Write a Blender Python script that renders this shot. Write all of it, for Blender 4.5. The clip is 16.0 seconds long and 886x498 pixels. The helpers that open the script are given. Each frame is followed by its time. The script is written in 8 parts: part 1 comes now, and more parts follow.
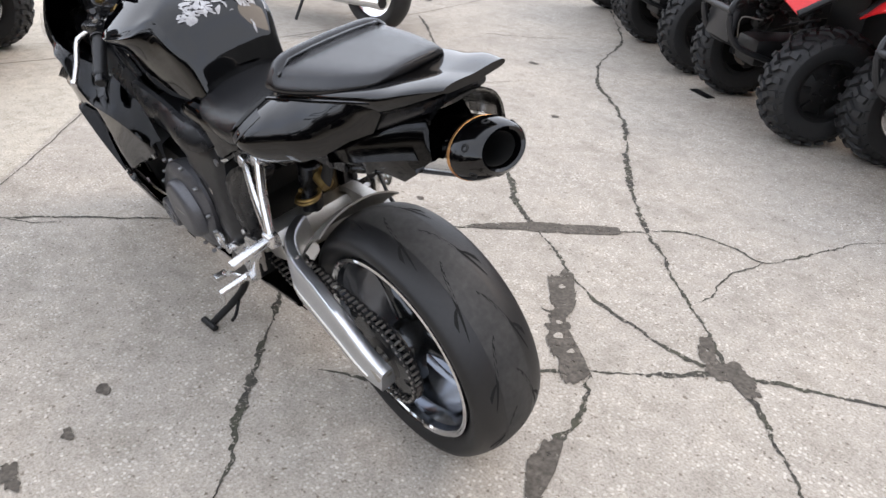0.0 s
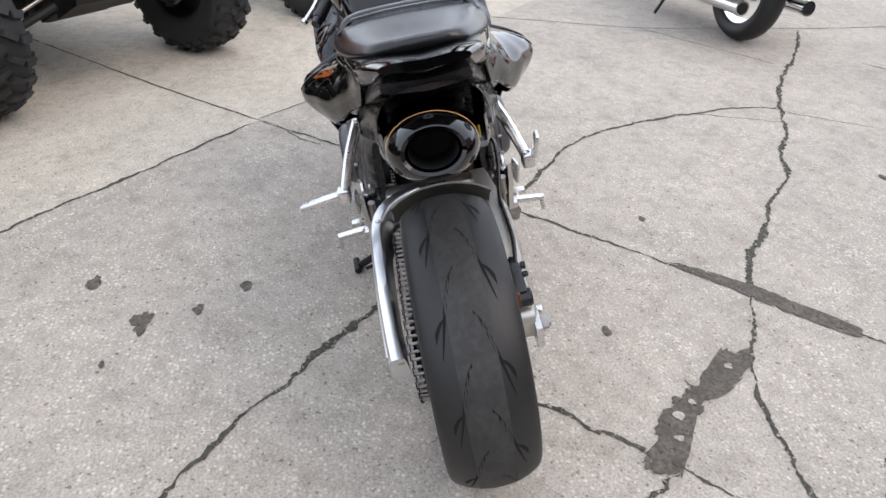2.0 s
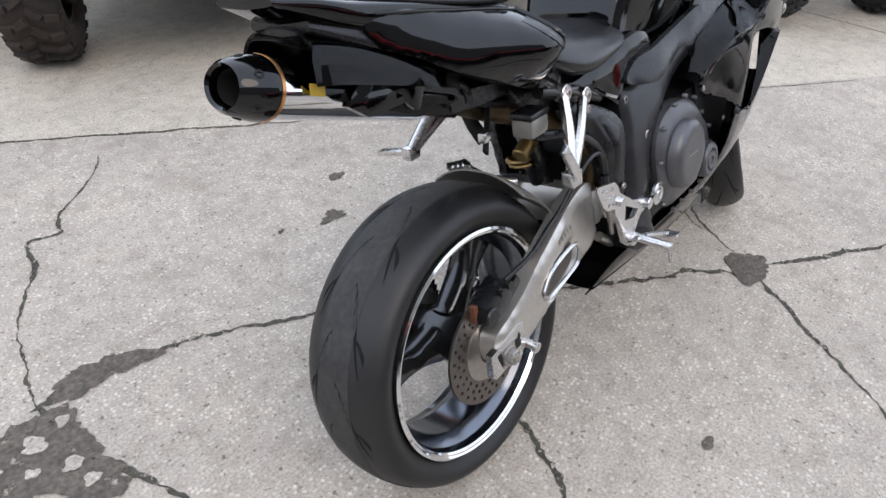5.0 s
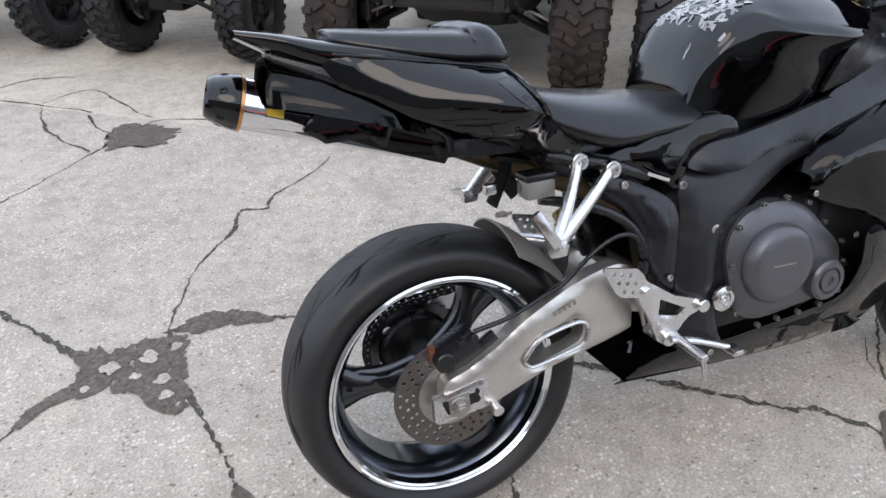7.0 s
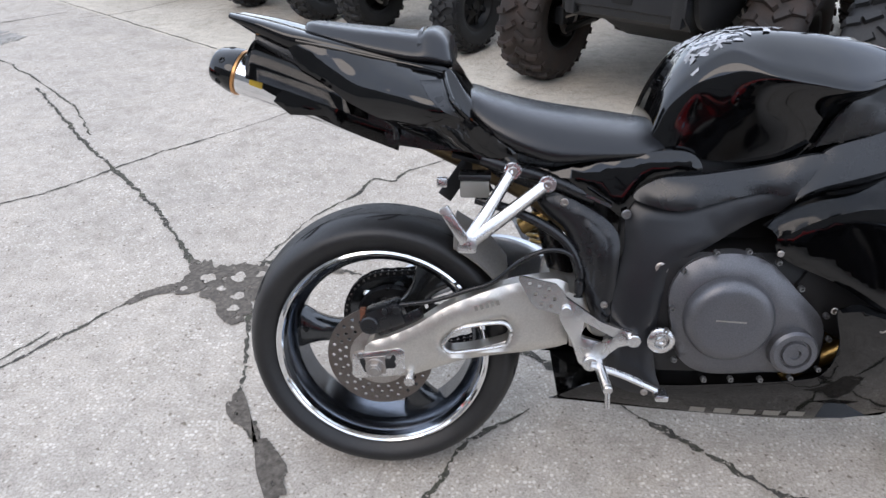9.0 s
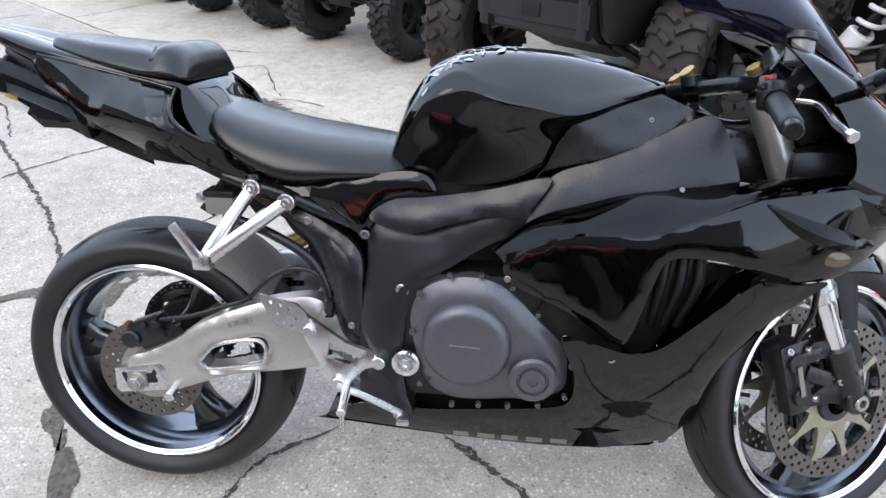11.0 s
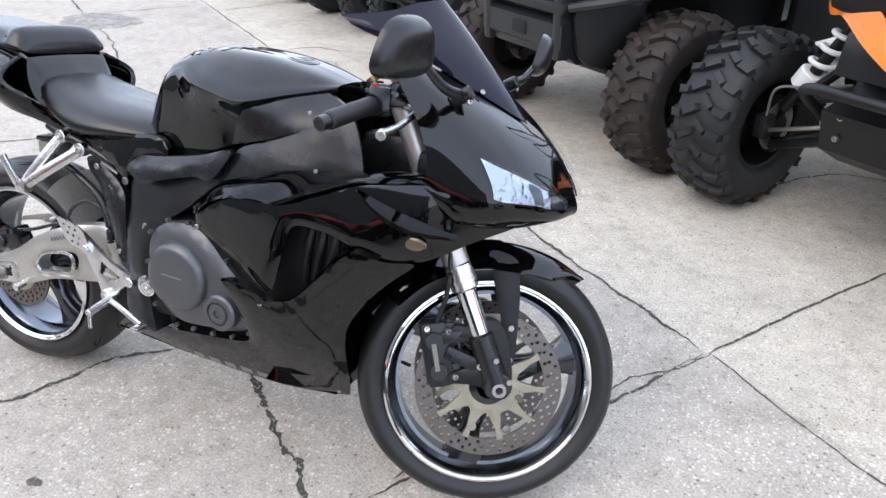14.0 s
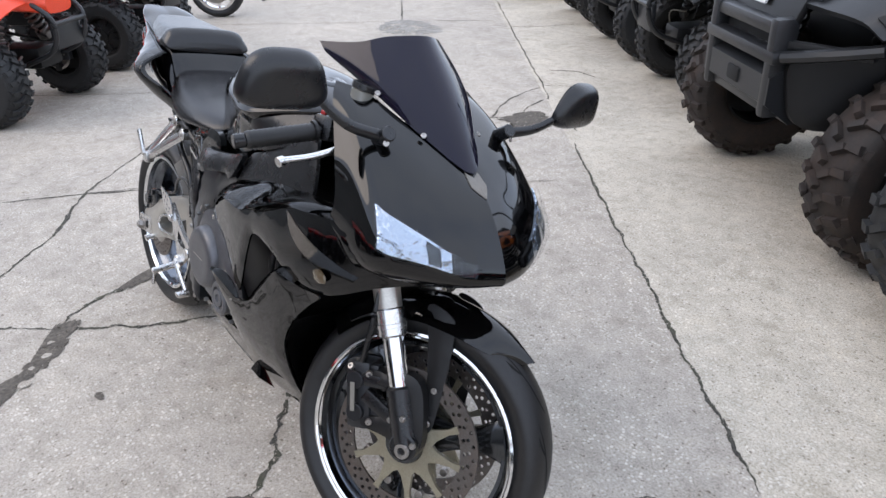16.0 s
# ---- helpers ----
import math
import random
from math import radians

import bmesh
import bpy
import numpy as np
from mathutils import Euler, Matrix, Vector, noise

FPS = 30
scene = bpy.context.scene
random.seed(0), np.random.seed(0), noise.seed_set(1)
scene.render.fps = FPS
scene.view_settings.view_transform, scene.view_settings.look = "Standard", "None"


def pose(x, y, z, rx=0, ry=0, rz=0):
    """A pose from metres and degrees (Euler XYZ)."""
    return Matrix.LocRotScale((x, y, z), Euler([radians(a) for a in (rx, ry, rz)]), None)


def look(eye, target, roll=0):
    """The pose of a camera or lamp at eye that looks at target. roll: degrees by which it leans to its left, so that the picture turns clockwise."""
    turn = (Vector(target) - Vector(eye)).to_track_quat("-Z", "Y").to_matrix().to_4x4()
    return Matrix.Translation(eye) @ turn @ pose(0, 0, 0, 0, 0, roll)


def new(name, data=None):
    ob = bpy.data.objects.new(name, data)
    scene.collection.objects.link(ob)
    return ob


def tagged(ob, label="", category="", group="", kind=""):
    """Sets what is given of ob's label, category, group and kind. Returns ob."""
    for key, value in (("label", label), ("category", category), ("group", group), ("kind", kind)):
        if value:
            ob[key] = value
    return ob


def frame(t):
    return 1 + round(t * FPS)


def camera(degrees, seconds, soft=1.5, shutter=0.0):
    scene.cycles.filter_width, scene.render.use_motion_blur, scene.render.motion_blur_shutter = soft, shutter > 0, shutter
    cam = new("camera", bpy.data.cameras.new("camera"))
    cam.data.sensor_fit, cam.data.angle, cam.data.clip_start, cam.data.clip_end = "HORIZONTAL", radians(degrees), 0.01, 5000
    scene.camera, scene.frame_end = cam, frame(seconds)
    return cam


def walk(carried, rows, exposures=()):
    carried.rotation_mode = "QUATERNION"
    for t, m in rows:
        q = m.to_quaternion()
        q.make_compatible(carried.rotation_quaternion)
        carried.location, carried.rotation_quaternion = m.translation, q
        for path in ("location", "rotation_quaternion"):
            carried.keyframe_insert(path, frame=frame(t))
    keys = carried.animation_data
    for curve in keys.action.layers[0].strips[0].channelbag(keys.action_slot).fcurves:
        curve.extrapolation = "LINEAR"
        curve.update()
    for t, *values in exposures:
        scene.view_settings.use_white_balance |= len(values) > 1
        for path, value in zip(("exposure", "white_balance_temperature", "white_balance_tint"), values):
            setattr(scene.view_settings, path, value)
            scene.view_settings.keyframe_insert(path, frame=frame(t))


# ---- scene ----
cam = camera(64.7, 16.0)
PATH = [
    (0, (-0.915, 0.923, 1.232), (0.325, -0.28, 0.225), 2.8),
    (0.3, (-0.935, 0.877, 1.239), (0.375, -0.236, 0.217), 3.6),
    (0.5, (-1.011, 0.795, 1.232), (0.373, -0.227, 0.211), 2.7),
    (1, (-1.11, 0.662, 1.231), (0.395, -0.126, 0.176), 2.7),
    (1.5, (-1.094, 0.5, 1.225), (0.505, -0.073, 0.169), 3.2),
    (2, (-1.08, 0.355, 1.226), (0.572, 0.04, 0.143), 4.4),
    (2.5, (-1.147, 0.182, 1.233), (0.517, 0.153, 0.125), 3.7),
    (3, (-1.134, 0.034, 1.234), (0.52, 0.194, 0.121), 3.9),
    (3.5, (-1.041, -0.116, 1.224), (0.571, 0.243, 0.097), 5.9),
    (3.7, (-1.017, -0.173, 1.222), (0.554, 0.279, 0.069), 5.3),
    (5.8, (-0.649, -0.696, 1.249), (0.465, 0.514, 0.113), 1.7),
    (6, (-0.6, -0.753, 1.254), (0.445, 0.529, 0.128), 1.3),
    (6.5, (-0.497, -0.872, 1.273), (0.366, 0.562, 0.177), 0.4),
    (7, (-0.376, -0.896, 1.26), (0.269, 0.655, 0.174), -0.7),
    (7.5, (-0.241, -0.901, 1.27), (0.15, 0.722, 0.169), -0.6),
    (8, (-0.117, -1.01, 1.279), (0.045, 0.657, 0.186), -2.1),
    (8.2, (-0.065, -1.066, 1.286), (0.017, 0.603, 0.187), -2.4),
    (10.3, (0.557, -1.152, 1.293), (0.431, 0.565, 0.276), -1.0),
    (10.5, (0.593, -1.146, 1.292), (0.465, 0.569, 0.27), -1.2),
    (11, (0.698, -1.079, 1.298), (0.57, 0.612, 0.237), -1.0),
    (11.5, (0.838, -1.085, 1.305), (0.742, 0.602, 0.235), -0.5),
    (12, (1.021, -1.162, 1.329), (0.911, 0.534, 0.274), 0.1),
    (12.5, (1.184, -1.157, 1.309), (1.027, 0.545, 0.27), -0.1),
    (13, (1.358, -1.138, 1.319), (1.087, 0.542, 0.269), 0.4),
    (13.5, (1.572, -1.162, 1.338), (1.099, 0.473, 0.288), -0.3),
    (14, (1.718, -1.128, 1.342), (1.085, 0.468, 0.317), -1.3),
    (14.5, (1.856, -0.992, 1.353), (1.025, 0.548, 0.384), -0.5),
    (15, (1.991, -0.873, 1.362), (0.964, 0.579, 0.447), -1.0),
    (15.5, (2.174, -0.763, 1.368), (0.933, 0.515, 0.459), -1.4),
    (16, (2.267, -0.621, 1.332), (0.9, 0.483, 0.377), -2.6),
]
walk(cam, [(t, look(eye, target, roll)) for t, eye, target, roll in PATH], exposures=((0, 0.30, 7350, 19), (1.5, 0.30, 7250, 19), (2.5, 0.04, 7050, 18), (3.5, 0.08, 7000, 18), (6.5, 0.14, 6800, 18), (8.0, 0.16, 6750, 18), (11.0, 0.52, 6450, 17), (12.5, 0.82, 6550, 18), (14.5, 0.47, 6700, 18), (15.5, 0.36, 6750, 18), (16, 0.18, 6750, 18)))

# ---- daylight: bright, thinly clouded sky and a wide, weak sun ----
SUN_ELEV, SUN_AZ = radians(48), radians(215)
world = bpy.data.worlds.new("sky")
scene.world = world
world.use_nodes = True
wt = world.node_tree
wn = wt.nodes
wn.clear()


def wnode(kind, **kw):
    n = wn.new(kind)
    for k, v in kw.items():
        n.inputs[k].default_value = v
    return n


sky = wn.new("ShaderNodeTexSky")
sky.sky_type = "NISHITA"
sky.sun_disc = False
sky.sun_elevation = SUN_ELEV
sky.sun_rotation = SUN_AZ
sky.air_density, sky.dust_density, sky.ozone_density = 0.9, 0.2, 1.6
coord = wn.new("ShaderNodeTexCoord")
cloud = wnode("ShaderNodeTexNoise", Scale=2.2, Detail=6.0, Roughness=0.62)
cramp = wn.new("ShaderNodeValToRGB")
cramp.color_ramp.elements[0].color = (0.62, 0.62, 0.62, 1)
cramp.color_ramp.elements[0].position = 0.24
cramp.color_ramp.elements[1].position = 0.56
cmix = wn.new("ShaderNodeMix")
cmix.data_type = "RGBA"
cmix.inputs["B"].default_value = (8.7, 10.4, 12.4, 1)
back = wnode("ShaderNodeBackground", Strength=0.15)
wout = wn.new("ShaderNodeOutputWorld")
wt.links.new(coord.outputs["Generated"], cloud.inputs["Vector"])
wt.links.new(cloud.outputs["Fac"], cramp.inputs["Fac"])
wt.links.new(cramp.outputs["Color"], cmix.inputs["Factor"])
lift = wn.new("ShaderNodeVectorMath")
lift.operation = "SCALE"
lift.inputs["Scale"].default_value = 3.5
wt.links.new(sky.outputs["Color"], lift.inputs[0])
wt.links.new(lift.outputs[0], cmix.inputs["A"])
wt.links.new(cmix.outputs["Result"], back.inputs["Color"])
wt.links.new(back.outputs["Background"], wout.inputs["Surface"])

sun_data = bpy.data.lights.new("sun", "SUN")
sun_data.energy = 0.85
sun_data.angle = radians(36)
sun_data.color = (1.0, 0.88, 0.70)
sun = new("sun", sun_data)
sun_dir = Vector((math.sin(SUN_AZ) * math.cos(SUN_ELEV), math.cos(SUN_AZ) * math.cos(SUN_ELEV), math.sin(SUN_ELEV)))
sun.matrix_world = Matrix.Translation((0, 0, 8)) @ sun_dir.to_track_quat("Z", "Y").to_matrix().to_4x4()


# ---- materials ----
def material(name, color, rough=0.5, metal=0.0, coat=0.0, grain=0.0, scale=40.0, dirt=None, dirt_amt=0.3, dirt_scale=4.0,
             bump=0.0, bump_scale=60.0, spec=0.5, vary=0.0):
    m = bpy.data.materials.new(name)
    m.use_nodes = True
    t = m.node_tree
    b = t.nodes["Principled BSDF"]
    b.inputs["Roughness"].default_value = rough
    b.inputs["Metallic"].default_value = metal
    b.inputs["Coat Weight"].default_value = coat
    b.inputs["Coat Roughness"].default_value = 0.04
    b.inputs["Specular IOR Level"].default_value = spec
    co = t.nodes.new("ShaderNodeTexCoord")
    base = t.nodes.new("ShaderNodeRGB")
    base.outputs[0].default_value = (*color, 1)
    out = base.outputs[0]
    if grain:
        n = t.nodes.new("ShaderNodeTexNoise")
        n.inputs["Scale"].default_value = scale
        n.inputs["Detail"].default_value = 5
        t.links.new(co.outputs["Object"], n.inputs["Vector"])
        r = t.nodes.new("ShaderNodeMapRange")
        r.inputs["From Min"].default_value, r.inputs["From Max"].default_value = 0.3, 0.7
        r.inputs["To Min"].default_value, r.inputs["To Max"].default_value = 1 - grain, 1 + grain
        t.links.new(n.outputs["Fac"], r.inputs["Value"])
        mx = t.nodes.new("ShaderNodeVectorMath")
        mx.operation = "SCALE"
        t.links.new(out, mx.inputs[0])
        t.links.new(r.outputs["Result"], mx.inputs["Scale"])
        out = mx.outputs[0]
    if dirt:
        n2 = t.nodes.new("ShaderNodeTexNoise")
        n2.inputs["Scale"].default_value = dirt_scale
        n2.inputs["Detail"].default_value = 8
        n2.inputs["Roughness"].default_value = 0.65
        t.links.new(co.outputs["Object"], n2.inputs["Vector"])
        r2 = t.nodes.new("ShaderNodeMapRange")
        r2.inputs["From Min"].default_value, r2.inputs["From Max"].default_value = 0.42, 0.72
        r2.inputs["To Max"].default_value = dirt_amt
        t.links.new(n2.outputs["Fac"], r2.inputs["Value"])
        m2 = t.nodes.new("ShaderNodeMix")
        m2.data_type = "RGBA"
        m2.inputs["B"].default_value = (*dirt, 1)
        t.links.new(r2.outputs["Result"], m2.inputs["Factor"])
        t.links.new(out, m2.inputs["A"])
        out = m2.outputs["Result"]
        rr = t.nodes.new("ShaderNodeMapRange")
        rr.inputs["To Min"].default_value, rr.inputs["To Max"].default_value = rough, min(1, rough + 0.25)
        t.links.new(r2.outputs["Result"], rr.inputs["Value"])
        t.links.new(rr.outputs["Result"], b.inputs["Roughness"])
    if vary:
        oi = t.nodes.new("ShaderNodeObjectInfo")
        r3 = t.nodes.new("ShaderNodeMapRange")
        r3.inputs["To Min"].default_value, r3.inputs["To Max"].default_value = 1 - vary, 1 + vary
        t.links.new(oi.outputs["Random"], r3.inputs["Value"])
        m3 = t.nodes.new("ShaderNodeVectorMath")
        m3.operation = "SCALE"
        t.links.new(out, m3.inputs[0])
        t.links.new(r3.outputs["Result"], m3.inputs["Scale"])
        out = m3.outputs[0]
    t.links.new(out, b.inputs["Base Color"])
    if bump:
        n4 = t.nodes.new("ShaderNodeTexNoise")
        n4.inputs["Scale"].default_value = bump_scale
        n4.inputs["Detail"].default_value = 4
        t.links.new(co.outputs["Object"], n4.inputs["Vector"])
        bp = t.nodes.new("ShaderNodeBump")
        bp.inputs["Strength"].default_value = bump
        bp.inputs["Distance"].default_value = 0.002
        t.links.new(n4.outputs["Fac"], bp.inputs["Height"])
        t.links.new(bp.outputs["Normal"], b.inputs["Normal"])
    return m


BLACK_PAINT = material("black_gloss_paint", (0.0010, 0.0010, 0.0012), 0.045, 0, 0.0, dirt=(0.006, 0.0055, 0.005), dirt_amt=0.06, dirt_scale=9, spec=0.50)
MATTE_BLACK = material("black_satin_plastic", (0.0065, 0.0068, 0.0080), 0.27, spec=0.50, grain=0.2, scale=300, dirt=(0.022, 0.022, 0.023), dirt_amt=0.07, dirt_scale=14, bump=0.08, bump_scale=900)
FRAME_GREY = material("dark_grey_frame_paint", (0.0150, 0.0155, 0.0175), 0.30, 0.2, grain=0.15, scale=500, bump=0.06, bump_scale=1200)
COVER_GREY = material("dark_grey_engine_paint", (0.105, 0.106, 0.114), 0.34, 0.55, grain=0.2, scale=400, dirt=(0.10, 0.09, 0.08), dirt_amt=0.18, dirt_scale=18, bump=0.08, bump_scale=900)
LEATHER = material("black_vinyl", (0.004, 0.004, 0.005), 0.24, grain=0.2, scale=260, dirt=(0.05, 0.048, 0.045), dirt_amt=0.10, dirt_scale=12, bump=0.14, bump_scale=700)
RUBBER = material("tyre_rubber", (0.0060, 0.0060, 0.0066), 0.46, grain=0.25, scale=120, dirt=(0.055, 0.052, 0.047), dirt_amt=0.14, dirt_scale=7, bump=0.15, bump_scale=500)
WORN_RUBBER = material("worn_crown_rubber", (0.026, 0.0255, 0.0245), 0.60, grain=0.3, scale=90, dirt=(0.009, 0.009, 0.009), dirt_amt=0.6, dirt_scale=9, bump=0.15, bump_scale=500)
# Near-black: the shade inside uncut tyre grooves, put into colour; also the valve stem.
GROOVE = material("groove_shade_and_valve_rubber", (0.0015, 0.0015, 0.0015), 0.95)
CHROME = material("chrome", (0.78, 0.79, 0.80), 0.07, 1.0, dirt=(0.35, 0.33, 0.30), dirt_amt=0.15, dirt_scale=16)
BARREL = material("steel_blue_barrel", (0.15, 0.165, 0.19), 0.16, 1.0, dirt=(0.08, 0.08, 0.08), dirt_amt=0.4, dirt_scale=12)
DARK_CHROME = material("dark_chrome", (0.07, 0.075, 0.08), 0.16, 0.9, dirt=(0.10, 0.09, 0.08), dirt_amt=0.2, dirt_scale=14)
ALUMINIUM = material("polished_aluminium", (0.70, 0.70, 0.70), 0.24, 1.0, grain=0.06, scale=180, dirt=(0.38, 0.35, 0.30), dirt_amt=0.3, dirt_scale=14, bump=0.05, bump_scale=700)
BRUSHED = material("silver_painted_alloy", (0.56, 0.54, 0.50), 0.34, 0.85, grain=0.08, scale=260, dirt=(0.30, 0.26, 0.21), dirt_amt=0.28, dirt_scale=12)
STEEL = material("brake_steel", (0.42, 0.40, 0.38), 0.34, 0.95, grain=0.12, scale=300, dirt=(0.20, 0.13, 0.08), dirt_amt=0.4, dirt_scale=26)
BOLT = material("dull_bolt_steel", (0.22, 0.22, 0.22), 0.35, 0.9)
POLISHED = material("polished_bright_alloy", (0.74, 0.76, 0.79), 0.30, 1.0, grain=0.04, scale=200)
DISC = material("worn_disc_steel", (0.17, 0.155, 0.145), 0.36, 0.95, grain=0.15, scale=300, dirt=(0.14, 0.09, 0.06), dirt_amt=0.4, dirt_scale=26)
GOLD = material("gold_carrier", (0.36, 0.33, 0.25), 0.34, 0.8, grain=0.1, scale=300, dirt=(0.2, 0.16, 0.1), dirt_amt=0.3, dirt_scale=20)
BRONZE = material("bronze_anodising", (0.36, 0.24, 0.09), 0.32, 0.9, dirt=(0.1, 0.07, 0.04), dirt_amt=0.4, dirt_scale=20)
DULL_PIPE = material("heat_stained_pipe", (0.12, 0.085, 0.045), 0.42, 0.85, grain=0.2, scale=60, dirt=(0.05, 0.04, 0.03), dirt_amt=0.6, dirt_scale=18)
RUST = material("rusty_steel", (0.15, 0.055, 0.028), 0.7, 0.3, grain=0.3, scale=200)
COPPER = material("copper_ring", (0.60, 0.30, 0.12), 0.3, 0.9)
YELLOW = material("yellow_paint", (0.50, 0.33, 0.02), 0.45, dirt=(0.2, 0.14, 0.05), dirt_amt=0.4, dirt_scale=20)
RED_TINT = material("red_lens", (0.35, 0.01, 0.01), 0.12, coat=0.4)
GREY_PLASTIC = material("grey_dusty_plastic", (0.14, 0.132, 0.12), 0.6, grain=0.15, scale=200, dirt=(0.19, 0.165, 0.135), dirt_amt=0.5, dirt_scale=10)
DECAL = material("silver_decal", (0.40, 0.40, 0.41), 0.35, dirt=(0.08, 0.08, 0.08), dirt_amt=0.85, dirt_scale=34)
DECAL_DIM = material("grey_lettering", (0.17, 0.16, 0.14), 0.45)
# Near-black stands in for the shade inside openings and recesses.
HOLE_SHADE = material("recess_shade", (0.003, 0.003, 0.003), 0.8)
WHITE_SPRING = material("white_spring_paint", (0.74, 0.74, 0.73), 0.4)
ORANGE = material("orange_plastic", (0.85, 0.20, 0.015), 0.3, grain=0.05, scale=80)
RED_ORANGE = material("red_orange_plastic", (0.72, 0.055, 0.018), 0.3, grain=0.05, scale=80)
RED_PLASTIC = material("red_plastic", (0.55, 0.012, 0.014), 0.28, grain=0.06, scale=80)
WHITE_PLASTIC = material("white_plastic", (0.66, 0.66, 0.65), 0.35)
UTV_GREY = material("charcoal_plastic", (0.011, 0.012, 0.014), 0.38, grain=0.2, scale=300, dirt=(0.05, 0.047, 0.042), dirt_amt=0.14, dirt_scale=9, bump=0.1, bump_scale=600)
UTV_BLACK = material("black_rough_plastic", (0.0045, 0.0045, 0.005), 0.44, spec=0.36, grain=0.2, scale=300, dirt=(0.03, 0.027, 0.024), dirt_amt=0.16, dirt_scale=9)
MUD_RUBBER = material("dusty_brown_rubber", (0.016, 0.0115, 0.0095), 0.72, grain=0.3, scale=90, dirt=(0.075, 0.044, 0.031), dirt_amt=0.50, dirt_scale=9)
ATV_RUBBER = material("knobby_rubber", (0.0085, 0.009, 0.010), 0.6, grain=0.3, scale=90, dirt=(0.045, 0.042, 0.038), dirt_amt=0.30, dirt_scale=8)
LENS_REFLECT = material("headlight_reflector", (0.46, 0.53, 0.63), 0.06, 1.0, bump=1.0, bump_scale=36)
LENS_REFLECT.node_tree.nodes["Bump"].inputs["Distance"].default_value = 0.014
BRASS_LENS = material("smoked_amber_lens", (0.10, 0.075, 0.045), 0.15, 0.2, coat=0.5)
CRACK = material("crack_dirt", (0.055, 0.050, 0.043), 0.95, grain=0.5, scale=70, dirt=(0.10, 0.105, 0.06), dirt_amt=0.5, dirt_scale=11, bump=0.8, bump_scale=160)
STAIN = material("old_dry_stain", (0.30, 0.283, 0.255), 0.92, grain=0.3, scale=60, dirt=(0.20, 0.19, 0.17), dirt_amt=0.7, dirt_scale=6, bump=0.5, bump_scale=140)
PATCH = material("damp_patch_dirt", (0.112, 0.096, 0.079), 0.92, grain=0.45, scale=90, dirt=(0.060, 0.053, 0.044), dirt_amt=0.70, dirt_scale=16, bump=0.9, bump_scale=140)


def ragged(m, scale, low, high):
    """Lets the concrete show through a dirt layer in an uneven, speckled way."""
    nt = m.node_tree
    co = nt.nodes.new("ShaderNodeTexCoord")
    n = nt.nodes.new("ShaderNodeTexNoise")
    n.inputs["Scale"].default_value, n.inputs["Detail"].default_value, n.inputs["Roughness"].default_value = scale, 7, 0.7
    r = nt.nodes.new("ShaderNodeMapRange")
    r.inputs["From Min"].default_value, r.inputs["From Max"].default_value = low, high
    nt.links.new(co.outputs["Object"], n.inputs["Vector"])
    nt.links.new(n.outputs["Fac"], r.inputs["Value"])
    nt.links.new(r.outputs["Result"], nt.nodes["Principled BSDF"].inputs["Alpha"])


ragged(CRACK, 60, 0.40, 0.45)
ragged(PATCH, 34, 0.36, 0.42)
ragged(STAIN, 9, 0.42, 0.52)
GALV = material("galvanised_steel", (0.20, 0.19, 0.18), 0.45, 0.8, grain=0.15, scale=60)


def glass_material(name, tint, rough=0.02, clear=0.5):
    m = bpy.data.materials.new(name)
    m.use_nodes = True
    t = m.node_tree
    b = t.nodes["Principled BSDF"]
    b.inputs["Base Color"].default_value = (*tint, 1)
    b.inputs["Roughness"].default_value = rough
    b.inputs["Alpha"].default_value = clear
    b.inputs["Coat Weight"].default_value = 0.6
    return m


SCREEN = glass_material("smoked_screen", (0.007, 0.006, 0.015), 0.03, 0.985)
SCREEN.node_tree.nodes["Principled BSDF"].inputs["Coat Weight"].default_value = 0.0
SCREEN.node_tree.nodes["Principled BSDF"].inputs["Specular IOR Level"].default_value = 0.28
LENS = glass_material("clear_headlight_lens", (0.10, 0.12, 0.14), 0.02, 0.10)
CUP = glass_material("fluid_cup_plastic", (0.20, 0.195, 0.175), 0.2, 0.80)


